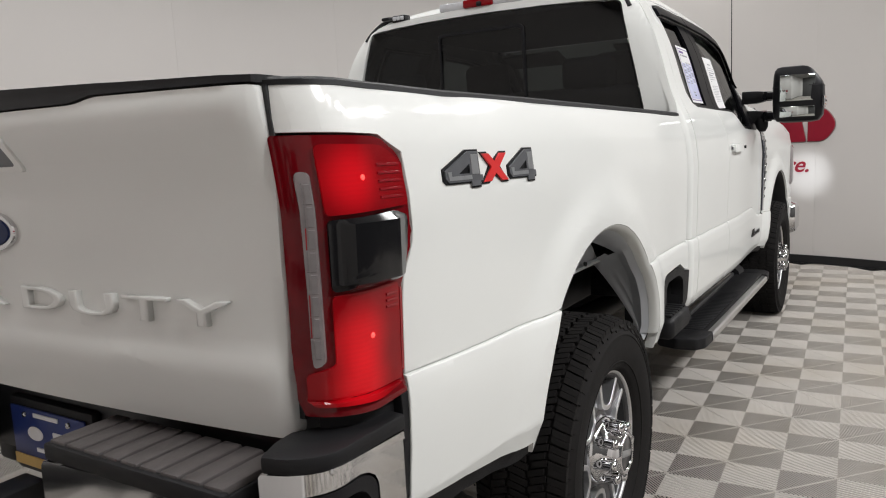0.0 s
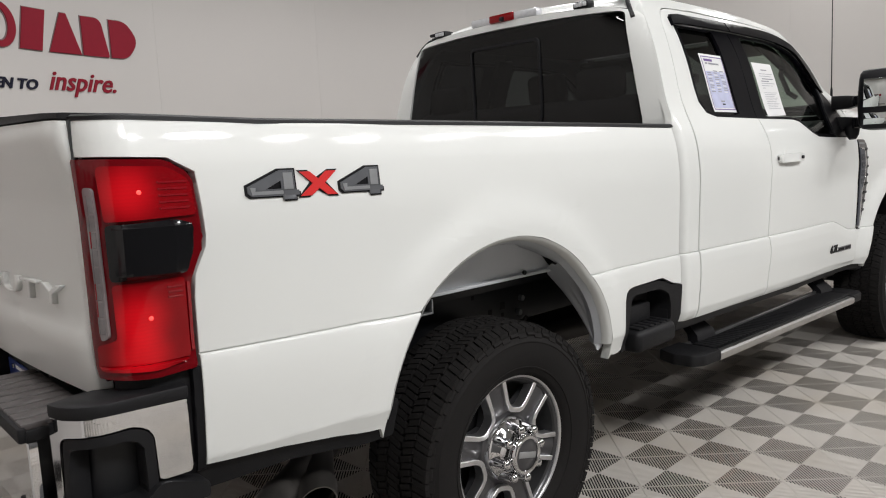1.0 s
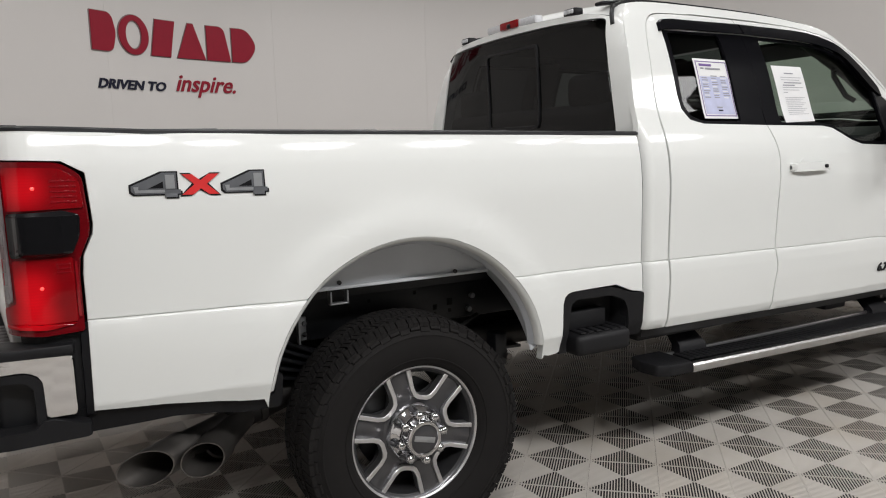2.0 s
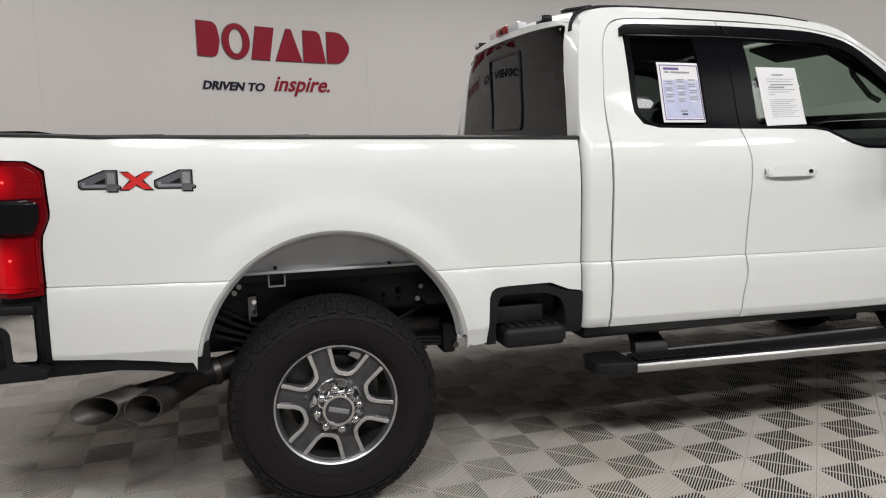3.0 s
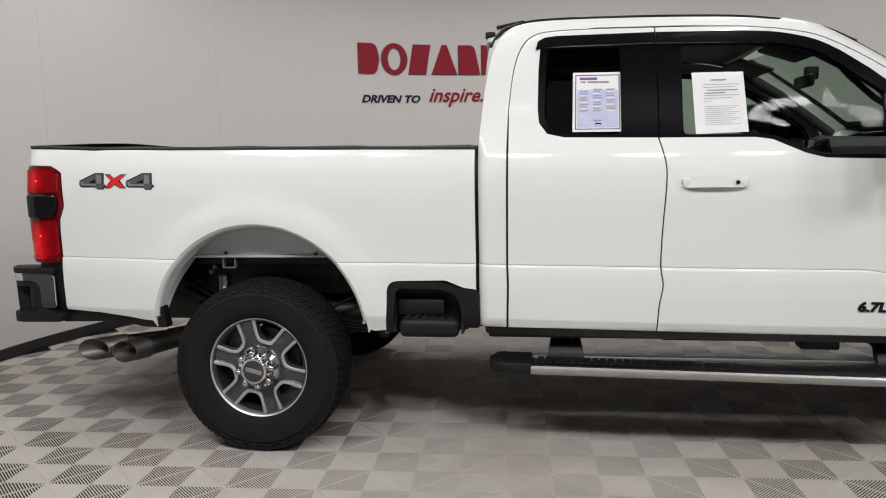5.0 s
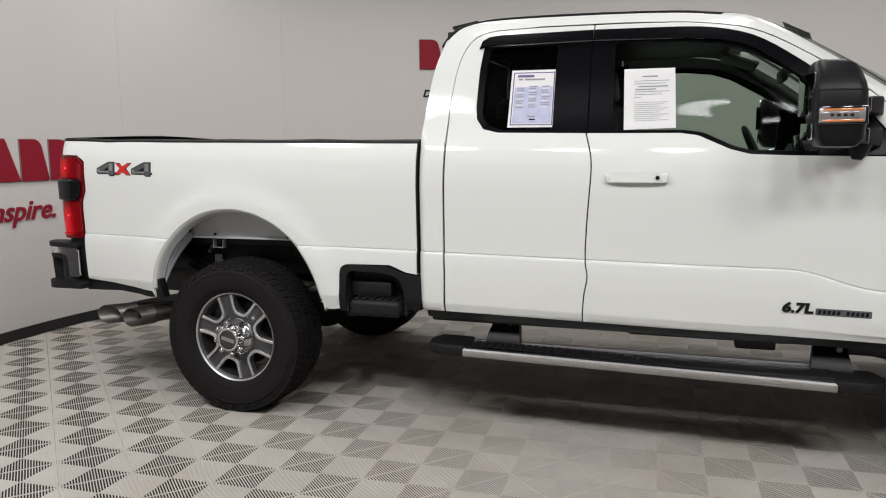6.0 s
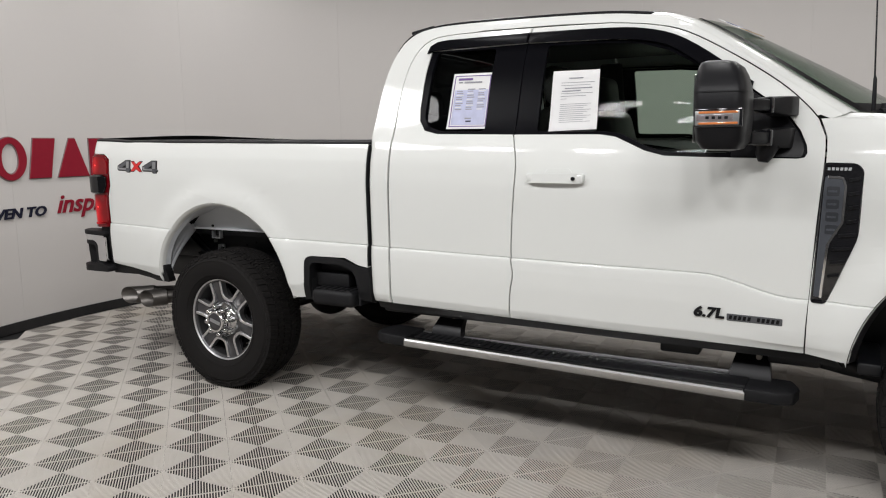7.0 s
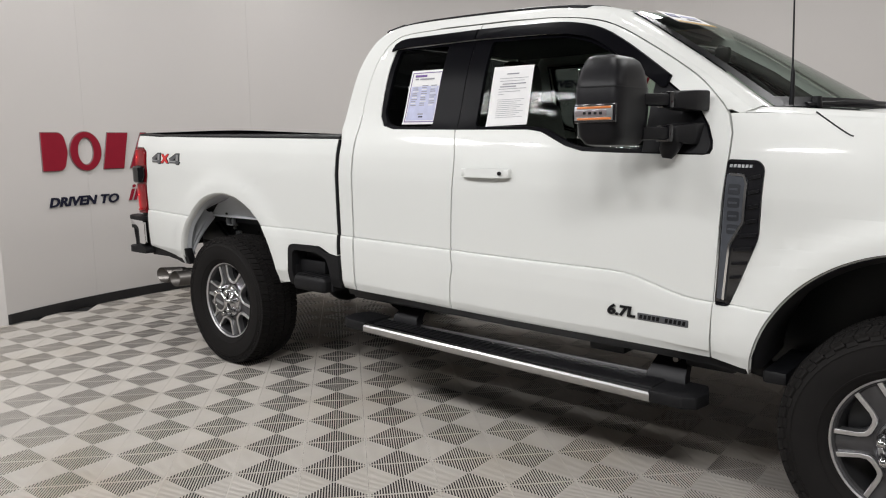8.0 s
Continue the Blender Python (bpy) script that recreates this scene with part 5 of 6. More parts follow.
    # pressed grey shield closing the front of the rear wheel well, with two ribs along its free edge
    def shield(u, v, o=0.0, way=1):
        a = radians(9 + 43 * v)
        outer = Vector((ax + (ar - 0.012) * math.cos(a), 0.935 - 0.03 * v, az + (ar - 0.012) * math.sin(a)))
        inner_edge = Vector((0.512 - 0.095 * v ** 2.2, 0.925 - 0.148 * v, 0.622 + 0.285 * v))
        p = outer.lerp(inner_edge, u)
        rib = max(0.0, 1 - abs(u - 0.62) / 0.10) + max(0.0, 1 - abs(u - 0.88) / 0.10)
        rib *= max(0.0, min(1.0, (0.86 - v) * 6)) * max(0.0, min(1.0, (v - 0.04) * 10))
        px = p.x - 0.007 * rib - o + 0.012 * math.sin(math.pi * u)
        return Vector((px if way > 0 else 2 * ax - px, side * p.y, p.z))
    part("splash_shield", sheet([[(0, 0), (0, 1), (0.5, 1.02), (0.55, 1.06), (0.8, 1.06), (1, 1), (1, 0)]], shield, 0.05, 0.006), PRIMER, truck, "pressed grey splash shield")
    part("splash_shield", sheet([[(0, 0), (0, 1), (0.5, 1.02), (0.55, 1.06), (0.8, 1.06), (1, 1), (1, 0)]], lambda u, v, o=0.0: shield(u, v, o, -1), 0.05, 0.006), PRIMER, truck, "pressed grey splash shield")
    part("hood_gap", sheet([strip_along(smooth_line([(3.400, 1.5505), (3.468, 1.5045), (3.512, 1.476), (3.53, 1.468)]), 0.005)], pl, 0.05, 0.006, 0.0012, 0.0004), FRAMEBLACK, truck)
    # mud flap edge by the front wheel
    part("fender_tab", sheet([[(3.240, 0.635), (3.240, 0.66), (3.262, 0.72), (3.272, 0.72), (3.262, 0.635)]], pl, 0.05, 0.04, -0.01), BLACK, truck)

    # badge on the bed: dark outline below, letters on top
    def badge_at(x0, z0, off, sx=1.0):
        if side == RIGHT:
            return lambda x, y, z: pl(x0 + x * sx, z0 + y, off + z)
        return lambda x, y, z: pl(x0 + 0.378 - x * sx, z0 + y, off + z)
    four = [(0.0, 0.018), (0.0, 0.033), (0.085, 0.070), (0.122, 0.070), (0.122, 0.022), (0.132, 0.022), (0.132, 0.010), (0.122, 0.010), (0.122, 0.0), (0.088, 0.0), (0.088, 0.010), (0.010, 0.010)]
    fourhole = [(0.045, 0.026), (0.086, 0.026), (0.086, 0.046)]
    ex = [(0.0, 0.004), (0.042, 0.035), (0.003, 0.066), (0.036, 0.066), (0.062, 0.046), (0.090, 0.066), (0.124, 0.066), (0.082, 0.035), (0.122, 0.004), (0.088, 0.004), (0.062, 0.023), (0.036, 0.004)]
    ex = [(0.062 + (x - 0.062) * 0.86, 0.035 + (z - 0.035) * 0.95) for x, z in ex]
    bd = new("four_by_four_badge")
    bd.parent = truck
    bd["label"] = "grey and red four-by-four badge"
    for pts, hole, dx, mat, topmat in ((four, fourhole, 0.0, BADGEGREY, BADGESILVER), (ex, None, 0.126, BADGERED, BADGERED), (four, fourhole, 0.250, BADGEGREY, BADGESILVER)):
        cxm = sum(p[0] for p in pts) / len(pts)
        czm = sum(p[1] for p in pts) / len(pts)
        big = [(x + (0.005 if x > cxm else -0.005), z + (0.004 if z > czm else -0.004)) for x, z in pts]
        zz = 1.266
        fnb = badge_at(-0.858 + dx if side == RIGHT else -0.858 - dx, zz, 0.0)
        part("badge_edge", sheet([big], lambda u, v, o=0.0, f=fnb: f(u, v, 0.003 + o), 0.2, 0.003, 0.0, 0.0005), SATIN, bd)
        part("badge_letter", sheet([pts] + ([hole] if hole else []), lambda u, v, o=0.0, f=fnb: f(u, v, 0.006 + o), 0.2, 0.003, 0.0, 0.0008), mat, bd)
        # flat silver patches paint lit bevels onto the grey figures
        if hole:
            lit = [(0.010, 0.014), (0.006, 0.031), (0.020, 0.031), (0.018, 0.022), (0.089, 0.022), (0.089, 0.014)]
            part("badge_lit_bevel", sheet([lit], lambda u, v, o=0.0, f=fnb: f(u, v, 0.0072 + o), 0.2, 0.002, 0.0, 0.0005), BADGESILVER, bd)
            part("badge_lit_bevel", sheet([[(0.092, 0.024), (0.092, 0.064), (0.117, 0.064), (0.117, 0.024)]], lambda u, v, o=0.0, f=fnb: f(u, v, 0.0072 + o), 0.2, 0.002, 0.0, 0.0005), BADGESILVER, bd)

    # engine badge on the front door, the words after the figures as bars
    eb = new("engine_badge")
    eb.parent = truck
    eb["label"] = "small dark engine badge"

    def eplace(x, z, off):
        return pl(2.685 + x, z, off) if side == RIGHT else pl(3.02 - x, z, off)
    bm = letters("6.7L", 0.057, 0.004, 1.22, 0.15, 0.0025)
    part("badge_figures", moved(bm, lambda x, y, z: eplace(x, 0.748 + y, 0.004 + z)), SATIN, eb)
    part("badge_bar", sheet([rounded([(0.128, 0.744), (0.128, 0.773), (0.335, 0.773), (0.335, 0.744)], 0.004, 2)], lambda u, v, o=0.0: eplace(u, v, 0.002 + o), 0.1, 0.003, 0.0, 0.001), BADGEGREY, eb)
    for k in range(11):
        if k == 5:
            continue
        x = 0.136 + 0.0175 * k
        part("print_bar", sheet([[(x, 0.750), (x + 0.003, 0.767), (x + 0.0145, 0.767), (x + 0.0115, 0.750)]], lambda u, v, o=0.0: eplace(u, v, 0.004 + o), 0.1, 0.002, 0.0, 0.0005), SATIN, eb)

    # door handle
    hd = part("door_handle", sheet([rounded([(1.950, 1.278), (1.950, 1.318), (2.215, 1.324), (2.215, 1.282)], 0.012, 4)], lambda x, z, o=0.0: pl(x, z, 0.030 + o - 0.014 * abs((x - 2.083) / 0.133) ** 4), 0.03, 0.018, 0.0, 0.006), PAINT, front_doors[0 if side == RIGHT else 1])
    for x in (1.965, 2.200):
        part("handle_foot", box(pl(x, 1.300, 0.010), (0.03, 0.03, 0.036), 0.006), PAINT, hd)
    part("handle_button", tube([pl(2.172, 1.302, 0.028), pl(2.172, 1.302, 0.037)], 0.0085, 14), SATIN, hd)
    cup = rounded([(2.035, 1.26), (2.02, 1.30), (2.04, 1.345), (2.15, 1.345), (2.165, 1.30), (2.15, 1.26)], 0.03, 4)
    part("handle_cup", sheet([cup], lambda x, z, o=0.0: pl(x, z, 0.0015 + o), 0.03, 0.004, 0.0, 0.001), PAINT, hd)

    # fender vent
    vo = rounded([(3.112, 0.850), (3.134, 1.386), (3.245, 1.384), (3.268, 1.360), (3.262, 1.110), (3.168, 0.850)], [0.01, 0.015, 0.03, 0.03, 0.03, 0.015], 4)
    vt = part("fender_vent", sheet([vo], pl, 0.05, 0.02, 0.004, 0.004), GLOSSBLACK, truck, "black and silver fender vent")
    vi = rounded([(3.122, 0.875), (3.140, 1.335), (3.195, 1.337), (3.214, 1.315), (3.208, 1.165), (3.165, 1.080), (3.152, 0.875)], [0.005, 0.01, 0.02, 0.02, 0.02, 0.02, 0.005], 3)
    part("vent_plate", sheet([vi], pl, 0.04, 0.006, 0.009, 0.002), VENTGREY, vt)
    edge = [(3.146, 0.872), (3.160, 1.078), (3.205, 1.165), (3.211, 1.30), (3.200, 1.330), (3.150, 1.333)]
    part("bright_edge", sheet([strip_along(edge, 0.010)], pl, 0.03, 0.006, 0.013, 0.002), CHROME, vt, "bright edge strip")
    for k in range(4):
        z = 1.298 - 0.048 * k
        part("print_bar", sheet([rounded([(3.148, z - 0.036), (3.149, z), (3.192, z), (3.191, z - 0.036)], 0.006, 2)], pl, 0.05, 0.004, 0.0105, 0.001), VENTDARK, vt)
        part("print_slot", sheet([[(3.153, z - 0.022), (3.153, z - 0.015), (3.183, z - 0.015), (3.183, z - 0.022)]], pl, 0.05, 0.003, 0.012, 0.0005), VENTGREY, vt)
    for k in range(6):
        x = 3.146 + 0.0138 * k
        part("name_bar", sheet([[(x, 1.357), (x + 0.001, 1.368), (x + 0.0112, 1.368), (x + 0.0102, 1.357)]], pl, 0.05, 0.003, 0.0065, 0.0005), BADGESILVER, vt)
    for k in range(8):
        z = 1.33 - 0.052 * k
        xl = lerp_table([(0.88, 3.158), (1.09, 3.178), (1.17, 3.218), (1.4, 3.222)], z)
        xr = lerp_table([(0.85, 3.166), (1.11, 3.254), (1.4, 3.258)], z)
        part("vent_slat", sheet([[(xl, z - 0.014), (xl, z - 0.002), (xr, z + 0.006), (xr, z - 0.006)]], pl, 0.05, 0.006, 0.012, 0.002), SATIN, vt)


# ---- towing mirrors ----
def mirror(side):
    mb = new("side_mirror")
    mb.parent = truck
    mb["label"] = "large black towing mirror with amber marker"
    # rounded shell, lofted upwards
    bm = bmesh.new()
    rows = []
    for z, x0, x1, y0, y1 in ((1.430, 2.775, 2.845, 1.095, 1.250), (1.437, 2.745, 2.875, 1.062, 1.288), (1.465, 2.725, 2.895, 1.044, 1.308), (1.56, 2.715, 2.902, 1.040, 1.316), (1.63, 2.715, 2.899, 1.041, 1.312), (1.66, 2.715, 2.894, 1.043, 1.303), (1.700, 2.717, 2.882, 1.046, 1.278), (1.730, 2.721, 2.866, 1.052, 1.252), (1.745, 2.728, 2.846, 1.064, 1.232), (1.751, 2.742, 2.822, 1.085, 1.212)):
        ring_ = []
        cx, cy, hx, hy = (x0 + x1) / 2, (y0 + y1) / 2, (x1 - x0) / 2, (y1 - y0) / 2
        for k in range(32):
            a = 2 * math.pi * k / 32
            c, s = math.cos(a), math.sin(a)
            e = 0.42
            ring_.append(bm.verts.new(body(cx + hx * math.copysign(abs(c) ** e, c), side * (cy + hy * math.copysign(abs(s) ** e, s)), z)))
        rows.append(ring_)
    for p, q in zip(rows, rows[1:]):
        for k in range(32):
            bm.faces.new((p[k], p[(k + 1) % 32], q[(k + 1) % 32], q[k]))
    bm.faces.new(rows[0][::-1])
    bm.faces.new(rows[-1])
    bmesh.ops.recalc_face_normals(bm, faces=bm.faces)
    part("shell", bm, SATIN, mb)
    bm = bmesh.new()
    rr = []
    for z, g in ((1.634, 0.0015), (1.638, 0.0015)):
        ring_ = []
        for k in range(32):
            a = 2 * math.pi * k / 32
            c, s = math.cos(a), math.sin(a)
            ring_.append(bm.verts.new(body(2.807 + (0.0920 + g) * math.copysign(abs(c) ** 0.42, c), side * (1.1765 + (0.1358 + g) * math.copysign(abs(s) ** 0.42, s)), z)))
        rr.append(ring_)
    for k in range(32):
        bm.faces.new((rr[0][k], rr[0][(k + 1) % 32], rr[1][(k + 1) % 32], rr[1][k]))
    part("seam", bm, FRAMEBLACK, mb)
    # marker lamp wrapping the outer front corner
    part("marker_base", box(body(2.812, side * 1.312, 1.545), (0.160, 0.012, 0.066), 0.005), GLOSSBLACK, mb)
    ml = part("marker_lens", box(body(2.808, side * 1.3165, 1.545), (0.148, 0.010, 0.050), 0.004), BADGESILVER, mb, "clear and amber marker lens")
    for z in (1.5645, 1.5265):
        part("marker_strip", box(body(2.812, side * 1.3205, z), (0.132, 0.006, 0.009), 0.003), AMBER, ml)
    part("marker_window", box(body(2.800, side * 1.3205, 1.5455), (0.122, 0.005, 0.023), 0.003), CLEAR, ml)
    for k in range(4):
        part("marker_led", box(body(2.776 + 0.021 * k, side * 1.3230, 1.546), (0.012, 0.003, 0.010), 0.0015), SATIN, ml)
    # glass on the rear face
    part("upper_glass", box(body(2.7080, side * 1.180, 1.625), (0.006, 0.185, 0.150), 0.0025, Matrix.Rotation(radians(-9 * side), 3, "Z")), MIRRORGLASS, mb, "silvered mirror glass")
    part("lower_glass", box(body(2.7135, side * 1.180, 1.490), (0.006, 0.185, 0.062), 0.0025, Matrix.Rotation(radians(-5 * side), 3, "Z")), MIRRORGLASS, mb, "silvered mirror glass")
    # two boxed telescoping arms, each from a block on the sail panel
    for z, tall in ((1.598, 0.062), (1.476, 0.066)):
        bm = box((0, 0, 0), (0.060, 0.15, tall * 0.72), 0.010, Matrix.Rotation(radians(side * 24), 3, "Z"))
        bmesh.ops.translate(bm, vec=body(2.905, side * 1.035, z), verts=bm.verts)
        part("arm", bm, SATIN, mb)
        bm = box((0, 0, 0), (0.072, 0.022, tall * 0.95), 0.006, Matrix.Rotation(radians(side * 24), 3, "Z"))
        bmesh.ops.translate(bm, vec=body(2.925, side * 0.992, z), verts=bm.verts)
        part("arm_collar", bm, GLOSSBLACK, mb)
        bm = bmesh.new()
        rr = []
        for y, x0, x1, z0_, z1 in ((0.84, 2.93, 3.035, z - tall * 0.62, z + tall * 0.62), (0.925, 2.925, 3.015, z - tall * 0.60, z + tall * 0.58), (0.985, 2.905, 2.965, z - tall * 0.46, z + tall * 0.46)):
            rr.append([bm.verts.new(body(x0, side * y, z0_)), bm.verts.new(body(x1, side * y, z0_)), bm.verts.new(body(x1, side * y, z1)), bm.verts.new(body(x0, side * y, z1))])
        for p, q in zip(rr, rr[1:]):
            for k in range(4):
                bm.faces.new((p[k], p[(k + 1) % 4], q[(k + 1) % 4], q[k]))
        bm.faces.new(rr[0])
        bm.faces.new(rr[-1][::-1])
        bmesh.ops.recalc_face_normals(bm, faces=bm.faces)
        bmesh.ops.bevel(bm, geom=bm.edges[:], offset=0.008, segments=2, profile=0.5, affect="EDGES")
        part("arm_block", bm, BLACK, mb)
    part("pivot", tube([body(2.925, side * 0.965, 1.385), body(2.928, side * 0.962, 1.41), body(2.94, side * 0.955, 1.45)], [0.018, 0.034, 0.042], 14), SATIN, mb)


mirror(RIGHT)
mirror(LEFT)

# ---- under the truck ----
for side in (RIGHT, LEFT):
    part("frame_rail", box(body(1.75, side * 0.43, 0.66), (5.6, 0.09, 0.19), 0.015), FRAMEBLACK, truck)
    part("outer_rail", box(body(0.0, side * 0.60, 0.80), (1.6, 0.05, 0.18), 0.01), FRAMEBLACK, truck)
    for k in range(5):
        bm = bmesh.new()
        L = 0.66 - 0.07 * k
        rows = []
        for j in range(17):
            x = -L + 2 * L * j / 16
            z = 0.613 - 0.016 * k + (0.84 - 0.14 * k if x < 0 else 0.10) * x * x - (0.16 * x if x > 0 else 0)
            rows.append([bm.verts.new((x, side * 0.575, z)), bm.verts.new((x, side * 0.645, z)), bm.verts.new((x, side * 0.645, z + 0.011)), bm.verts.new((x, side * 0.575, z + 0.011))])
        for p, q in zip(rows, rows[1:]):
            for m in range(4):
                bm.faces.new((p[m], p[(m + 1) % 4], q[(m + 1) % 4], q[m]))
        bm.faces.new(rows[0])
        bm.faces.new(rows[-1][::-1])
        bmesh.ops.recalc_face_normals(bm, faces=bm.faces)
        part("leaf_spring", bm, FRAMEBLACK, truck)
    part("shock_absorber", tube([(-0.22, side * 0.62, 0.44), (-0.10, side * 0.52, 0.86)], 0.032, 14), STEEL, truck)
    part("spring_clamp", box((-0.02, side * 0.61, 0.50), (0.16, 0.10, 0.10), 0.012), FRAMEBLACK, truck)
    for x, z in ((-0.364, 0.825), (-0.345, 0.850), (0.414, 0.746), (0.43, 0.80)):
        part("frame_bolt", tube([(x, side * 0.625, z), (x, side * 0.642, z)], 0.011, 10), BADGESILVER, truck)
    br = part("bracket", box((-0.292, side * 0.640, 0.765), (0.030, 0.012, 0.088), 0.003), BADGESILVER, truck)
    part("flange", box((-0.309, side * 0.652, 0.760), (0.006, 0.030, 0.098), 0.002), BADGESILVER, br)
    for z in (0.745, 0.785):
        part("bolt", tube([(-0.288, side * 0.645, z), (-0.288, side * 0.656, z)], 0.010, 8), CHROME, br)
    # frame holes are thin boxes, black in place of their shade
    for x, z, w in ((0.174, 0.84, 0.014), (0.263, 0.770, 0.020), (0.263, 0.745, 0.012), (0.33, 0.785, 0.026), (0.33, 0.750, 0.014), (-0.10, 0.81, 0.014), (-0.02, 0.83, 0.012)):
        part("frame_hole", box((x, side * 0.6245, z), (w, 0.003, w * 1.1), 0.001), HOLLOWSHADE, truck)
    part("brake_hose", tube([(0.02, side * 0.66, 0.55), (0.20, side * 0.66, 0.60), (0.36, side * 0.65, 0.68), (0.45, side * 0.64, 0.72)], 0.009, 8), RUBBER, truck)
    part("spring_hanger", box((0.55, side * 0.61, 0.56), (0.06, 0.11, 0.14), 0.012), FRAMEBLACK, truck)
    part("hanger_bolt", tube([(0.575, side * 0.66, 0.53), (0.575, side * 0.685, 0.53)], 0.014, 8), STEEL, truck)
    for x0, z0_, w, h in ((-0.228, 0.890, 0.006, 0.048), (-0.166, 0.890, 0.006, 0.048), (-0.197, 0.869, 0.062, 0.006)):
        part("hem_loop", box((x0, side * 0.775, z0_), (w, 0.03, h), 0.002), BADGESILVER, truck)
    part("inner_liner", box(body(3.78, side * 0.50, 0.80), (1.15, 0.03, 0.62), 0.01), FRAMEBLACK, truck)
    part("radius_arm", tube([(3.70, side * 0.52, 0.40), (3.25, side * 0.50, 0.45), (2.72, side * 0.46, 0.53)], [0.05, 0.045, 0.04], 14), FRAMEBLACK, truck)
    part("body_mount", box(body(3.06, side * 0.64, 0.590), (0.20, 0.34, 0.075), 0.015), FRAMEBLACK, truck)
    part("mount_cushion", tube([body(3.06, side * 0.70, 0.61), body(3.06, side * 0.70, 0.66)], 0.05, 16), RUBBER, truck)
    part("liner_foot", box(body(3.325, side * 0.71, 0.600), (0.085, 0.36, 0.050), 0.012), FRAMEBLACK, truck)
    part("front_shock", tube([(3.80, side * 0.62, 0.44), (3.80, side * 0.56, 0.98)], 0.035, 14), FRAMEBLACK, truck)
    part("step_motor", box(body(2.60, side * 0.74, 0.560), (0.17, 0.09, 0.05), 0.01), FRAMEBLACK, truck)
    part("brake_line", tube([body(1.30, side * 0.70, 0.588), body(2.0, side * 0.71, 0.580), body(2.9, side * 0.70, 0.588)], 0.007, 8), FRAMEBLACK, truck)
part("rear_axle", tube([(0, -0.72, 0.41), (0, 0.72, 0.41)], 0.055, 16), FRAMEBLACK, truck)
bm = bmesh.new()
bmesh.ops.create_uvsphere(bm, u_segments=20, v_segments=14, radius=0.17)
bmesh.ops.translate(bm, vec=(0.02, 0.05, 0.41), verts=bm.verts)
part("differential", bm, FRAMEBLACK, truck)
part("front_axle", tube([(WHEELBASE, -0.72, 0.40), (WHEELBASE, 0.72, 0.40)], 0.05, 16), FRAMEBLACK, truck)
part("drive_shaft", tube([(0.05, 0.0, 0.44), (1.9, 0.0, 0.52)], 0.045, 14), FRAMEBLACK, truck)
part("fuel_tank", box(body(1.55, 0.22, 0.56), (1.3, 0.42, 0.26), 0.04), FRAMEBLACK, truck)
part("gearbox", box(body(2.4, 0.0, 0.56), (0.9, 0.42, 0.30), 0.06), FRAMEBLACK, truck)
part("engine_sump", box(body(3.5, 0.0, 0.62), (0.9, 0.50, 0.40), 0.06), FRAMEBLACK, truck)
part("cab_floor", box(body(2.15, 0, 0.70), (2.1, 1.62, 0.05), 0.01), FRAMEBLACK, truck)
part("bed_underside", box(body(-0.05, 0, 0.90), (2.15, 1.46, 0.04)), FRAMEBLACK, truck)
part("cross_member", box(body(-0.95, 0, 0.70), (0.10, 0.95, 0.14), 0.01), FRAMEBLACK, truck)
part("cross_member", box(body(0.75, 0, 0.70), (0.10, 0.95, 0.14), 0.01), FRAMEBLACK, truck)

# twin exhaust tips, turned out behind the rear wheel
ex = new("exhaust")
ex.parent = truck
ex["label"] = "twin stained steel exhaust tips"


def tip(pts, r, cut):
    """A sleeve whose open end is cut off square to the truck's side."""
    bm = bmesh.new()
    n = 28
    d = (Vector(pts[0]) - Vector(pts[1])).normalized()
    q = d.to_track_quat("Z", "Y")
    rings = []
    for wall_, order in ((1.0, range(len(pts) - 1, -1, -1)), (0.945, range(len(pts)))):
        for i in order:
            ring_ = []
            for k in range(n):
                a = 2 * math.pi * k / n
                v = Vector(pts[i]) + q @ Vector((r[i] * wall_ * math.cos(a), r[i] * wall_ * math.sin(a), 0))
                if i == 0:
                    v += d * ((cut - v.y) / d.y)
                ring_.append(bm.verts.new(v))
            rings.append(ring_)
    for p, g in zip(rings, rings[1:]):
        for k in range(n):
            bm.faces.new((p[k], p[(k + 1) % n], g[(k + 1) % n], g[k]))
    bm.faces.new(rings[-1])
    bmesh.ops.recalc_face_normals(bm, faces=bm.faces)
    return bm


part("tip", tip([(-0.875, -0.912, 0.474), (-0.76, -0.810, 0.476), (-0.755, -0.806, 0.476), (-0.55, -0.65, 0.480)], [0.055, 0.055, 0.048, 0.044], -0.915), STEEL, ex)
part("tip", tip([(-0.712, -0.912, 0.464), (-0.645, -0.815, 0.468), (-0.642, -0.810, 0.468), (-0.52, -0.63, 0.478)], [0.055, 0.055, 0.048, 0.044], -0.915), STEEL, ex)
part("pipe", tube([(-0.60, -0.685, 0.478), (-0.50, -0.605, 0.484), (-0.36, -0.56, 0.51), (-0.20, -0.55, 0.56), (-0.05, -0.55, 0.62), (0.6, -0.55, 0.60), (1.6, -0.55, 0.56)], [0.050, 0.053, 0.053, 0.050, 0.050, 0.050, 0.050], 20), STEELDARK, ex)
part("clamp", tube([(-0.475, -0.596, 0.488), (-0.45, -0.588, 0.492)], 0.060, 20), STEEL, ex)
part("slot", box((-0.652, -0.878, 0.502), (0.024, 0.006, 0.016), 0.002, Matrix.Rotation(radians(55), 3, "Z")), BADGESILVER, ex)


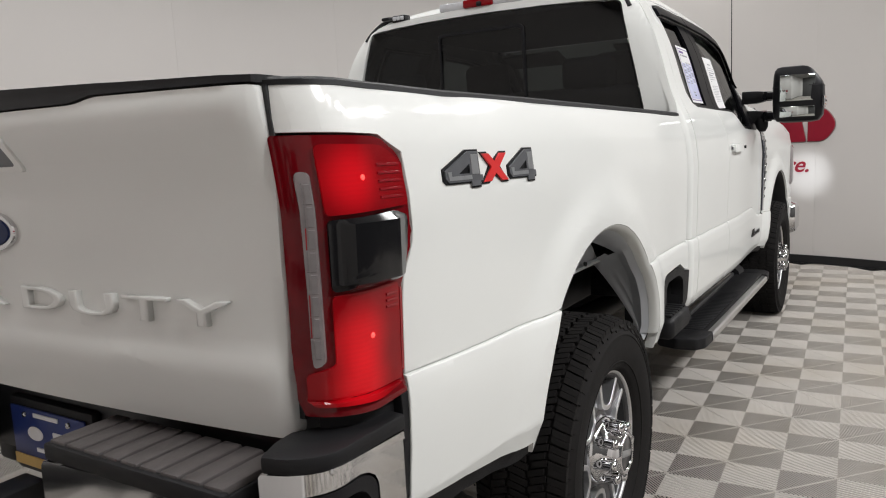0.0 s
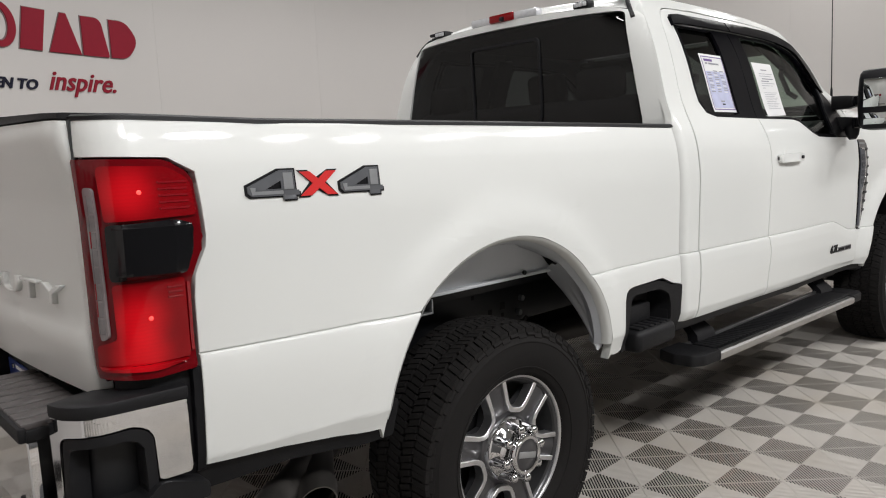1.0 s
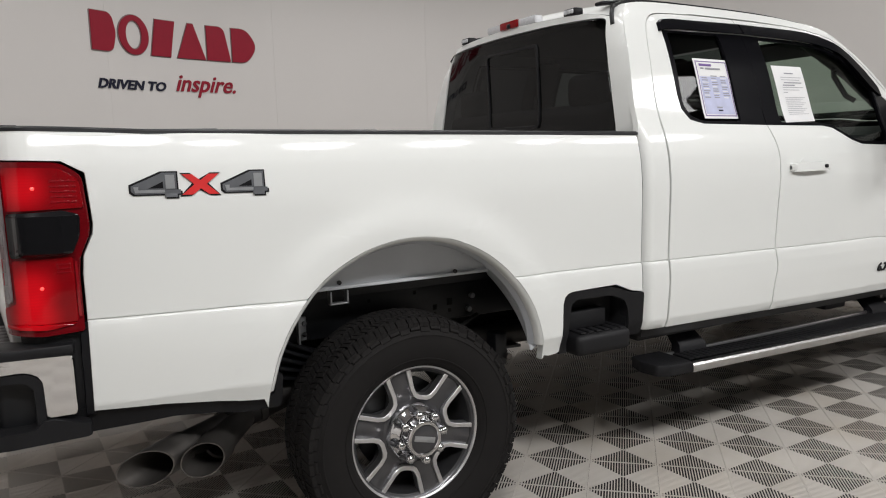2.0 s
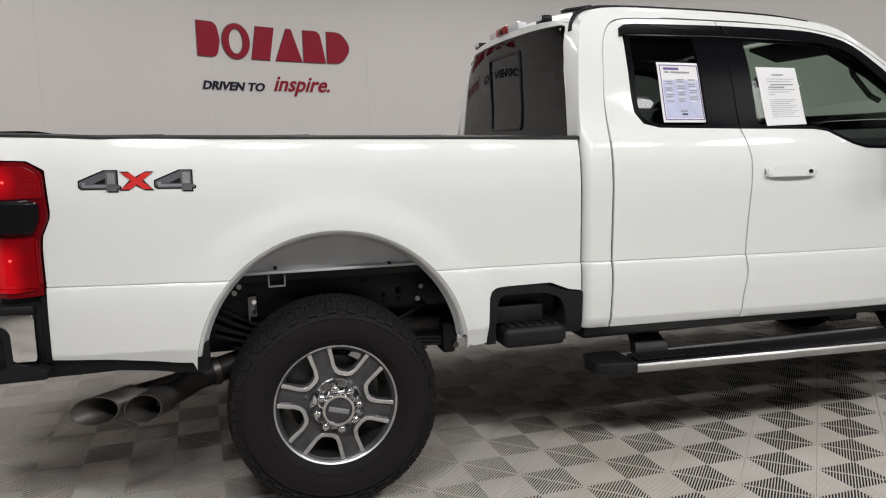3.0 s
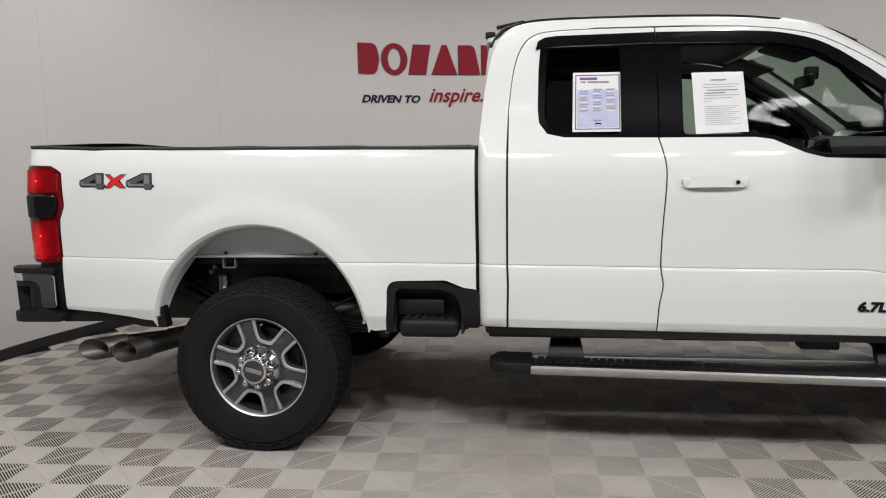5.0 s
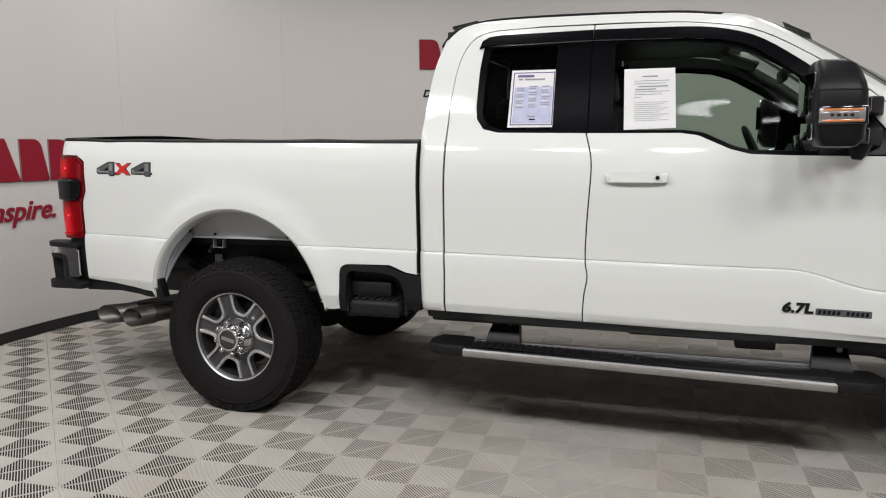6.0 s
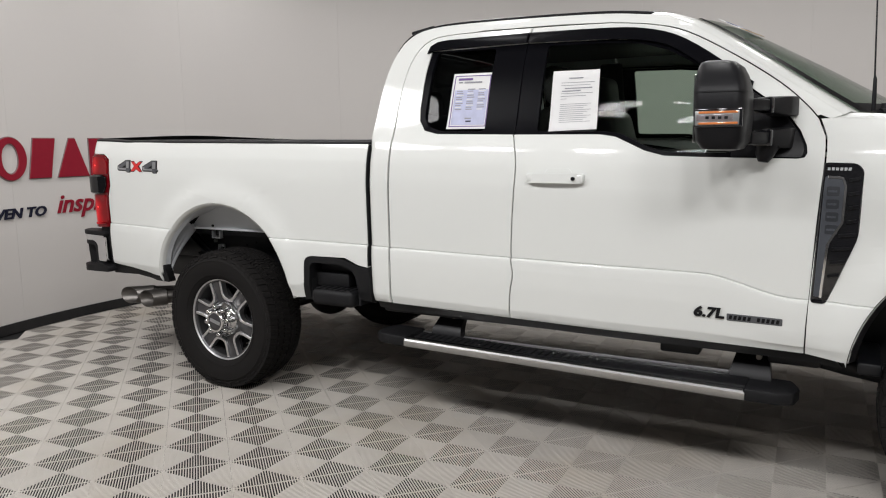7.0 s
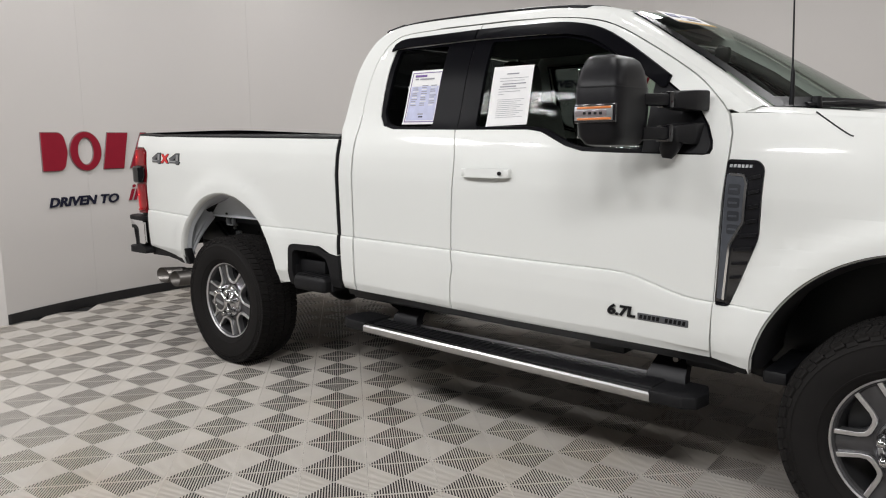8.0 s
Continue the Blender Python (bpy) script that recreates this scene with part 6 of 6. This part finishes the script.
# ---- cab roof, rear and cowl fittings ----
cl = part("high_brake_lamp", box(body(1.090, 0.0, 2.020), (0.050, 0.43, 0.040), 0.010), LAMPCLEAR, truck, "clear and red high brake lamp")
part("red_lens", box(body(1.078, 0.0, 2.020), (0.050, 0.155, 0.038), 0.008), REDLENS, cl)
part("camera_eye", box(body(1.054, -0.01, 2.012), (0.02, 0.026, 0.022), 0.006), SATIN, cl)
for y in (-0.46, 0.46):
    lp = part("cargo_lamp", box(body(1.100, y, 2.006), (0.05, 0.085, 0.034), 0.008), SATIN, truck, "clear cargo lamp")
    for k in range(3):
        part("lamp_cell", box(body(1.074, y - 0.023 + 0.023 * k, 2.007), (0.008, 0.020, 0.020), 0.004), LAMPCLEAR, lp)
for s in (RIGHT, LEFT):
    pts = [body(x - (0.02 if x < 1.2 else 0), s * (half_width(x, z) - 0.05), z + 0.010) for x, z in ROOF_LINE if 1.135 <= x <= 2.56]
    part("roof_ditch_strip", tube(pts, 0.010, 8), SATIN, truck)
    part("roof_end_cap", box(body(1.205, s * 0.585, 2.036), (0.14, 0.050, 0.018), 0.008, Matrix.Rotation(radians(-9), 3, "Y")), SATIN, truck)

# mast antenna, wiper
part("mast_antenna", tube([body(3.285, -0.715, 1.58), body(3.284, -0.715, 1.70), body(3.282, -0.715, 1.715), body(3.262, -0.715, 2.42)], [0.009, 0.007, 0.0035, 0.0025], 10), SATIN, truck)
part("wiper", tube([body(3.31, -0.62, 1.580), body(3.39, -0.42, 1.592), body(3.46, -0.15, 1.600), body(3.48, 0.15, 1.606)], [0.013, 0.010, 0.007, 0.005], 8), SATIN, truck)
part("wiper_pivot", tube([body(3.33, -0.56, 1.565), body(3.33, -0.56, 1.615)], [0.025, 0.018], 12), SATIN, truck)
def sticker_at(w, h, dy, down, lift):
    """A flat piece on the screen's upper corner."""
    turn = Matrix.Rotation(radians(-9.5), 3, "Z") @ Matrix.Rotation(radians(28), 3, "Y")
    bm = box((0, 0, 0), (h, w, 0.0015), 0.0, turn)
    c = body(2.752, -0.40, 1.966) + turn @ Vector((down, dy, lift))
    bmesh.ops.translate(bm, vec=c, verts=bm.verts)
    return bm


wt = part("windscreen_sticker", sticker_at(0.30, 0.13, 0, 0, 0), PAPER, truck, "white sticker with gold foot on the windscreen")
part("sticker_foot", sticker_at(0.30, 0.022, 0, 0.054, 0.002), PLATEGOLD, wt)
part("print_oval", sticker_at(0.075, 0.035, -0.085, -0.02, 0.002), PLATEBLUE, wt)
part("print_bar", sticker_at(0.12, 0.018, 0.045, -0.025, 0.002), PAPERBLUE, wt)
part("print_bar", sticker_at(0.10, 0.014, 0.045, 0.008, 0.002), PRINT, wt)

# ---- inside the cab ----
def seat(x, y, name="front_seat"):
    st = new(name)
    st.parent = truck
    st["label"] = "dark grey leather seat with headrest"
    part("cushion", box(body(x, y, 1.02), (0.52, 0.50, 0.16), 0.05, None, 3), SEATGREY, st)
    part("backrest", box(body(x - 0.27, y, 1.33), (0.16, 0.50, 0.62), 0.06, Matrix.Rotation(radians(-14), 3, "Y"), 3), SEATGREY, st)
    part("headrest", box(body(x - 0.36, y, 1.74), (0.10, 0.27, 0.19), 0.045, Matrix.Rotation(radians(-8), 3, "Y"), 3), SEATGREY, st)
    for d in (-0.06, 0.06):
        part("headrest_post", tube([body(x - 0.34, y + d, 1.60), body(x - 0.355, y + d, 1.70)], 0.007, 8), CHROME, st)


seat(2.25, -0.40)
seat(2.25, 0.40)
part("rear_bench", box(body(1.42, 0, 1.05), (0.46, 1.45, 0.16), 0.05, None, 3), SEATGREY, truck)
part("rear_backrest", box(body(1.20, 0, 1.33), (0.13, 1.45, 0.55), 0.05, Matrix.Rotation(radians(-8), 3, "Y"), 3), SEATGREY, truck)
for y in (-0.50, 0.50):
    part("rear_headrest", box(body(1.16, y, 1.66), (0.09, 0.25, 0.15), 0.04, None, 3), SEATGREY, truck)
part("centre_console", box(body(2.35, 0, 1.02), (0.80, 0.24, 0.34), 0.04), TRIM, truck)
bm = bmesh.new()
rows = []
for k in range(17):
    v = -1 + 2 * k / 16
    hump = 0.035 * math.exp(-((v * 0.8 - 0.38) / 0.16) ** 2)
    rows.append([bm.verts.new(body(2.76, v * 0.80, 1.05)), bm.verts.new(body(2.80, v * 0.80, 1.34)), bm.verts.new(body(2.86, v * 0.80, 1.455 + hump)), bm.verts.new(body(2.96, v * 0.80, 1.49 + hump)), bm.verts.new(body(3.28, v * 0.78, 1.515)), bm.verts.new(body(3.28, v * 0.78, 1.05))])
for p, q in zip(rows, rows[1:]):
    for k in range(5):
        bm.faces.new((p[k], p[k + 1], q[k + 1], q[k]))
bmesh.ops.recalc_face_normals(bm, faces=bm.faces)
part("dashboard", bm, TRIM, truck)
part("centre_screen", box(body(2.83, 0, 1.40), (0.02, 0.34, 0.20), 0.01, Matrix.Rotation(radians(-12), 3, "Y")), GLOSSBLACK, truck)
ringp = [Matrix.Rotation(radians(-24), 4, "Y") @ Vector((0, 0.19 * math.cos(2 * math.pi * k / 32), 0.19 * math.sin(2 * math.pi * k / 32))) for k in range(33)]
part("steering_wheel", tube([body(2.66 + p.x, 0.40 + p.y, 1.37 + p.z) for p in ringp], 0.015, 10), TRIM, truck)
part("steering_hub", box(body(2.67, 0.40, 1.36), (0.05, 0.16, 0.12), 0.03, Matrix.Rotation(radians(-24), 3, "Y")), TRIM, truck)
part("steering_spoke", box(body(2.67, 0.40, 1.36), (0.02, 0.36, 0.035), 0.008, Matrix.Rotation(radians(-24), 3, "Y")), TRIM, truck)
part("inner_mirror", box(body(2.735, 0.0, 1.80), (0.035, 0.25, 0.065), 0.014), SATIN, truck)
part("mirror_foot", box(body(2.77, 0.0, 1.845), (0.07, 0.04, 0.07), 0.01), SATIN, truck)
part("headliner", box(body(1.84, 0, 1.985), (1.30, 1.28, 0.03), 0.012), SEATGREY, truck)
for s in (RIGHT, LEFT):
    part("grab_handle", tube([body(2.68, s * 0.665, 1.80), body(2.72, s * 0.64, 1.77), body(2.83, s * 0.64, 1.67), body(2.86, s * 0.675, 1.64)], 0.014, 10), TRIM, truck)
    part("sun_visor", box(body(2.54, s * 0.38, 1.915), (0.20, 0.40, 0.02), 0.008, Matrix.Rotation(radians(18), 3, "Y")), SEATGREY, truck)
    part("b_post_trim", box(body(1.83, s * 0.77, 1.70), (0.14, 0.04, 0.52), 0.015, Matrix.Rotation(radians(19 * s), 3, "X")), TRIM, truck)
    part("door_trim", box(body(2.48, s * 0.855, 1.20), (1.15, 0.05, 0.42), 0.02), TRIM, truck)
    part("a_post_trim", tube([body(2.52, s * 0.60, 1.94), body(2.80, s * 0.66, 1.78), body(3.14, s * 0.72, 1.54)], 0.03, 10), SEATGREY, truck)


# ---- papers stuck to the windows ----
def window_paper(corners, label, kind):
    """A sheet just outside a pane, with its print as bars. corners: flank coordinates, top left first, clockwise."""
    pl = side_place(RIGHT)
    ob = thing("price_sheet", label, "price sheet", "papers on the windows")
    (ax, az), (bx, bz), (cx, cz), (dx, dz) = corners

    def at(u, v, o=0.0):
        x = (ax * (1 - u) + bx * u) * (1 - v) + (dx * (1 - u) + cx * u) * v
        z = (az * (1 - u) + bz * u) * (1 - v) + (dz * (1 - u) + cz * u) * v
        return pl(x, z, -0.0175 + o)

    def patch(u0, v0, u1, v1, mat, o, name="print_bar"):
        part(name, sheet([[(u0, v0), (u1, v0), (u1, v1), (u0, v1)]], lambda u, v, d=0.0: at(u, v, o + d * 0.1), 0.09, 0.002, 0.0, 0.0002), mat, ob)
    patch(0, 0, 1, 1, PAPER, 0.0006, "sheet")
    if kind == "framed":
        for u0, v0, u1, v1 in ((0.05, 0.04, 0.95, 0.055), (0.05, 0.945, 0.95, 0.96), (0.05, 0.055, 0.07, 0.945), (0.93, 0.055, 0.95, 0.945)):
            patch(u0, v0, u1, v1, PRINTVIOLET, 0.0018)
        patch(0.09, 0.30, 0.91, 0.93, PAPERBLUE, 0.0014, "tint_panel")
        patch(0.14, 0.085, 0.50, 0.125, PRINTVIOLET, 0.0022)
        patch(0.16, 0.15, 0.26, 0.175, PRINT, 0.0022)
        patch(0.30, 0.15, 0.74, 0.178, PRINT, 0.0022)
        for c in range(3):
            for r_ in range(11):
                w = 0.14 + 0.06 * ((r_ * 5 + c * 3) % 4) / 4
                patch(0.14 + 0.27 * c, 0.28 + 0.036 * r_, 0.14 + 0.27 * c + w, 0.296 + 0.036 * r_, PRINT if (r_ + c) % 3 else WHITEPRINT, 0.0022)
        patch(0.42, 0.80, 0.58, 0.825, PRINT, 0.0022)
        patch(0.45, 0.85, 0.58, 0.875, SIGNNAVY, 0.0022)
    else:
        patch(0.36, 0.12, 0.66, 0.14, PRINT, 0.0022)
        for r_, (u0, u1) in enumerate(((0.2, 0.9), (0.2, 0.82), (0.28, 0.86), (0.22, 0.62), (0.2, 0.88), (0.2, 0.74), (0.2, 0.34))):
            patch(u0, 0.20 + 0.045 * r_, u1, 0.208 + 0.045 * r_ + (0.010 if r_ in (2, 3) else 0), PRINT, 0.0022)
        for r_ in range(10):
            patch(0.2, 0.56 + 0.033 * r_, 0.86 - 0.08 * ((r_ * 7) % 3), 0.566 + 0.033 * r_, PRINT, 0.0022)
    return ob


window_paper([(1.492, 1.786), (1.707, 1.786), (1.707, 1.520), (1.487, 1.519)], "framed blue and white price sheet taped to the rear side window", "framed")
window_paper([(2.008, 1.777), (2.226, 1.778), (2.238, 1.515), (2.017, 1.506)], "white printed sheet taped to the front side window", "plain")


# ---- wall signs ----
def wall_sign(left_angle, top, label):
    """A raised dealer sign: six red shapes with grey edges over a slogan."""
    ob = thing("wall_sign", label, "wall sign", "booth wall signs")
    h = 0.315

    def on_wall(depth):
        def fn(u, v, w):
            a = left_angle - math.degrees(u / ROOM_R)
            return wall_point(a, top - h + v, depth + w)
        return fn

    def shape(pts, name, hole=None):
        grow = []
        c = Vector((sum(p[0] for p in pts) / len(pts), sum(p[1] for p in pts) / len(pts)))
        for p in pts:
            d = Vector(p) - c
            grow.append(tuple(Vector(p) + d.normalized() * 0.007))
        loops_g = [grow] + ([hole] if hole else [])
        small = None
        if hole:
            ch = Vector((sum(p[0] for p in hole) / len(hole), sum(p[1] for p in hole) / len(hole)))
            small = [tuple(ch + (Vector(p) - ch) * 0.93) for p in hole]
        f = on_wall(0.0)
        part("letter_edge", sheet([grow] + ([small] if small else []), lambda u, v, o=0: f(u, v, 0.010 + o), 0.12, 0.009), SIGNEDGE, ob)
        part("letter_face", sheet([pts] + ([hole] if hole else []), lambda u, v, o=0: f(u, v, 0.018 + o), 0.12, 0.008), SIGNRED, ob)

    def oval(cx, cy, rx, ry, n=32):
        return [(cx + rx * math.cos(2 * math.pi * k / n), cy + ry * math.sin(2 * math.pi * k / n)) for k in range(n)]

    shape(rounded([(0, 0), (0, h), (0.20, h), (0.235, h / 2), (0.20, 0)], [0.01, 0.01, 0.06, 0.04, 0.06]), "a")
    shape(oval(0.405, h / 2, 0.145, h / 2 + 0.008), "b", oval(0.405, h / 2, 0.075, h / 2 - 0.038))
    shape([(0.565, 0), (0.62, h), (0.815, h), (0.76, 0)], "c")
    shape([(0.825, 0), (0.945, h), (1.0, h), (1.115, 0)], "d")
    shape(rounded([(1.13, 0), (1.13, h), (1.31, h), (1.375, 0)], [0, 0, 0.06, 0.02]), "e")
    shape(rounded([(1.39, 0), (1.39, h), (1.55, h), (1.66, h / 2), (1.55, 0)], [0, 0, 0.1, 0.1, 0.1]), "f")
    f = on_wall(0.0)
    bm = letters("DRIVEN TO", 0.108, 0.01, 1.17, 0.25, 0.003)
    part("slogan", moved(bm, lambda x, y, z: f(x + 0.03, y - 0.305, 0.008 + z)), SIGNNAVY, ob, "dark navy slanted lettering")
    bm = letters("inspire.", 0.215, 0.01, 1.0, 0.35, 0.003)
    part("slogan", moved(bm, lambda x, y, z: f(x + 0.79, y - 0.345, 0.008 + z)), SIGNRED, ob, "red slanted lettering")
    return ob


wall_sign(123.5, 2.605, "raised red and navy sign high on the grey wall")
wall_sign(194.5, 1.515, "raised red and navy sign low on the grey wall")
wall_sign(6.0, 1.515, "raised red and navy sign low on the grey wall")


# ---- floor: ribbed interlocking tiles over an underlay blackened as the shade of deep grooves ----
TILE_S, TILE_TURN = 0.2865, radians(47.6)
TILE_O = Vector((1.818, -1.495))
bm = bmesh.new()
loop = [bm.verts.new(wall_point(a * 2, -0.0047, -0.1)) for a in range(180)]
bm.faces.new(loop)
r = bmesh.ops.extrude_face_region(bm, geom=bm.faces[:])
bmesh.ops.translate(bm, vec=(0, 0, -0.15), verts=[g for g in r["geom"] if isinstance(g, bmesh.types.BMVert)])
bmesh.ops.recalc_face_normals(bm, faces=bm.faces)
floor = tagged(finish("floor", bm, HOLLOWSHADE, smooth=False), "grey ribbed interlocking tile floor over underlay blackened as groove shade", "floor", kind="structure")


def tile_geometry(ribs=25, top_w=0.0026, base_w=0.0045, deep=0.0043):
    """Verts and quads of one tile: in each of four triangles round-topped ribs stand square to the tile's edge, inside a thin rim."""
    vs, fs = [], []
    h = TILE_S / 2 - 0.0006
    rim = 0.0014
    pitch = TILE_S / ribs
    for q in range(4):
        c, s = math.cos(math.pi / 2 * q), math.sin(math.pi / 2 * q)

        def put(x, y, z):
            vs.append((c * x - s * y, s * x + c * y, z))
            return len(vs) - 1

        for k in range(ribs):
            x = -TILE_S / 2 + pitch * (k + 0.5)
            y0 = -h + rim
            if abs(x) > h - rim - 0.003:
                continue
            rows = []
            for dx, z in ((-base_w / 2, -deep), (-base_w / 2, -0.0010), (-top_w / 2, 0), (top_w / 2, 0), (base_w / 2, -0.0010), (base_w / 2, -deep)):
                rows.append((put(x + dx, y0, z), put(x + dx, -abs(x + dx), z)))
            fs += [(a0, b0, b1, a1) for (a0, a1), (b0, b1) in zip(rows, rows[1:])]
        a, b, d, e = put(-h, -h, -0.0006), put(h, -h, -0.0006), put(h - rim, -h + rim, -0.0006), put(-h + rim, -h + rim, -0.0006)
        a2, b2, d2, e2 = put(-h, -h, -deep), put(h, -h, -deep), put(h - rim, -h + rim, -deep), put(-h + rim, -h + rim, -deep)
        fs += [(a, b, d, e), (a2, b2, b, a), (e, d, d2, e2)]
    return vs, fs


TV, TF = tile_geometry()
tile_mesh = bpy.data.meshes.new("tile")
tile_mesh.from_pydata(TV, [], TF)
tile_mesh.materials.append(TILE)
near, far = [], []
ct, st = math.cos(TILE_TURN), math.sin(TILE_TURN)
for i in range(-32, 33):
    for j in range(-32, 33):
        u, v = (i + 0.5) * TILE_S, (j + 0.5) * TILE_S
        x, y = TILE_O.x + ct * u - st * v, TILE_O.y + st * u + ct * v
        ang = math.degrees(math.atan2(y - CY, x - CX))
        rr = math.hypot(x - CX, y - CY)
        if rr > wall_radius(ang) + 0.02:
            continue
        if -1.3 < x < 3.9 and -2.75 < y < -0.85 or (x - 1.6) ** 2 + (y + 1.4) ** 2 < 0.5:
            near.append((x, y))
        else:
            far.append((x, y))
near.sort(key=lambda p: abs(p[1] + 1.8) + 0.15 * abs(p[0] - 1.4))
far += near[300:]
for x, y in near[:300]:
    t = new("tile", tile_mesh)
    t.location = (x, y, 0)
    t.rotation_euler = (0, 0, TILE_TURN)
    t.parent = floor
base_v = np.array(TV)
base_f = np.array(TF)
rot = np.array([[ct, -st, 0], [st, ct, 0], [0, 0, 1]])
base_v = base_v @ rot.T
all_v = np.concatenate([base_v + np.array((x, y, 0)) for x, y in far])
all_f = np.concatenate([base_f + k * len(base_v) for k in range(len(far))])
me = bpy.data.meshes.new("tile_field")
me.from_pydata(all_v.tolist(), [], all_f.tolist())
me.materials.append(TILE)
field = new("tile_field", me)
field.parent = floor
field["kind"] = "stuff"
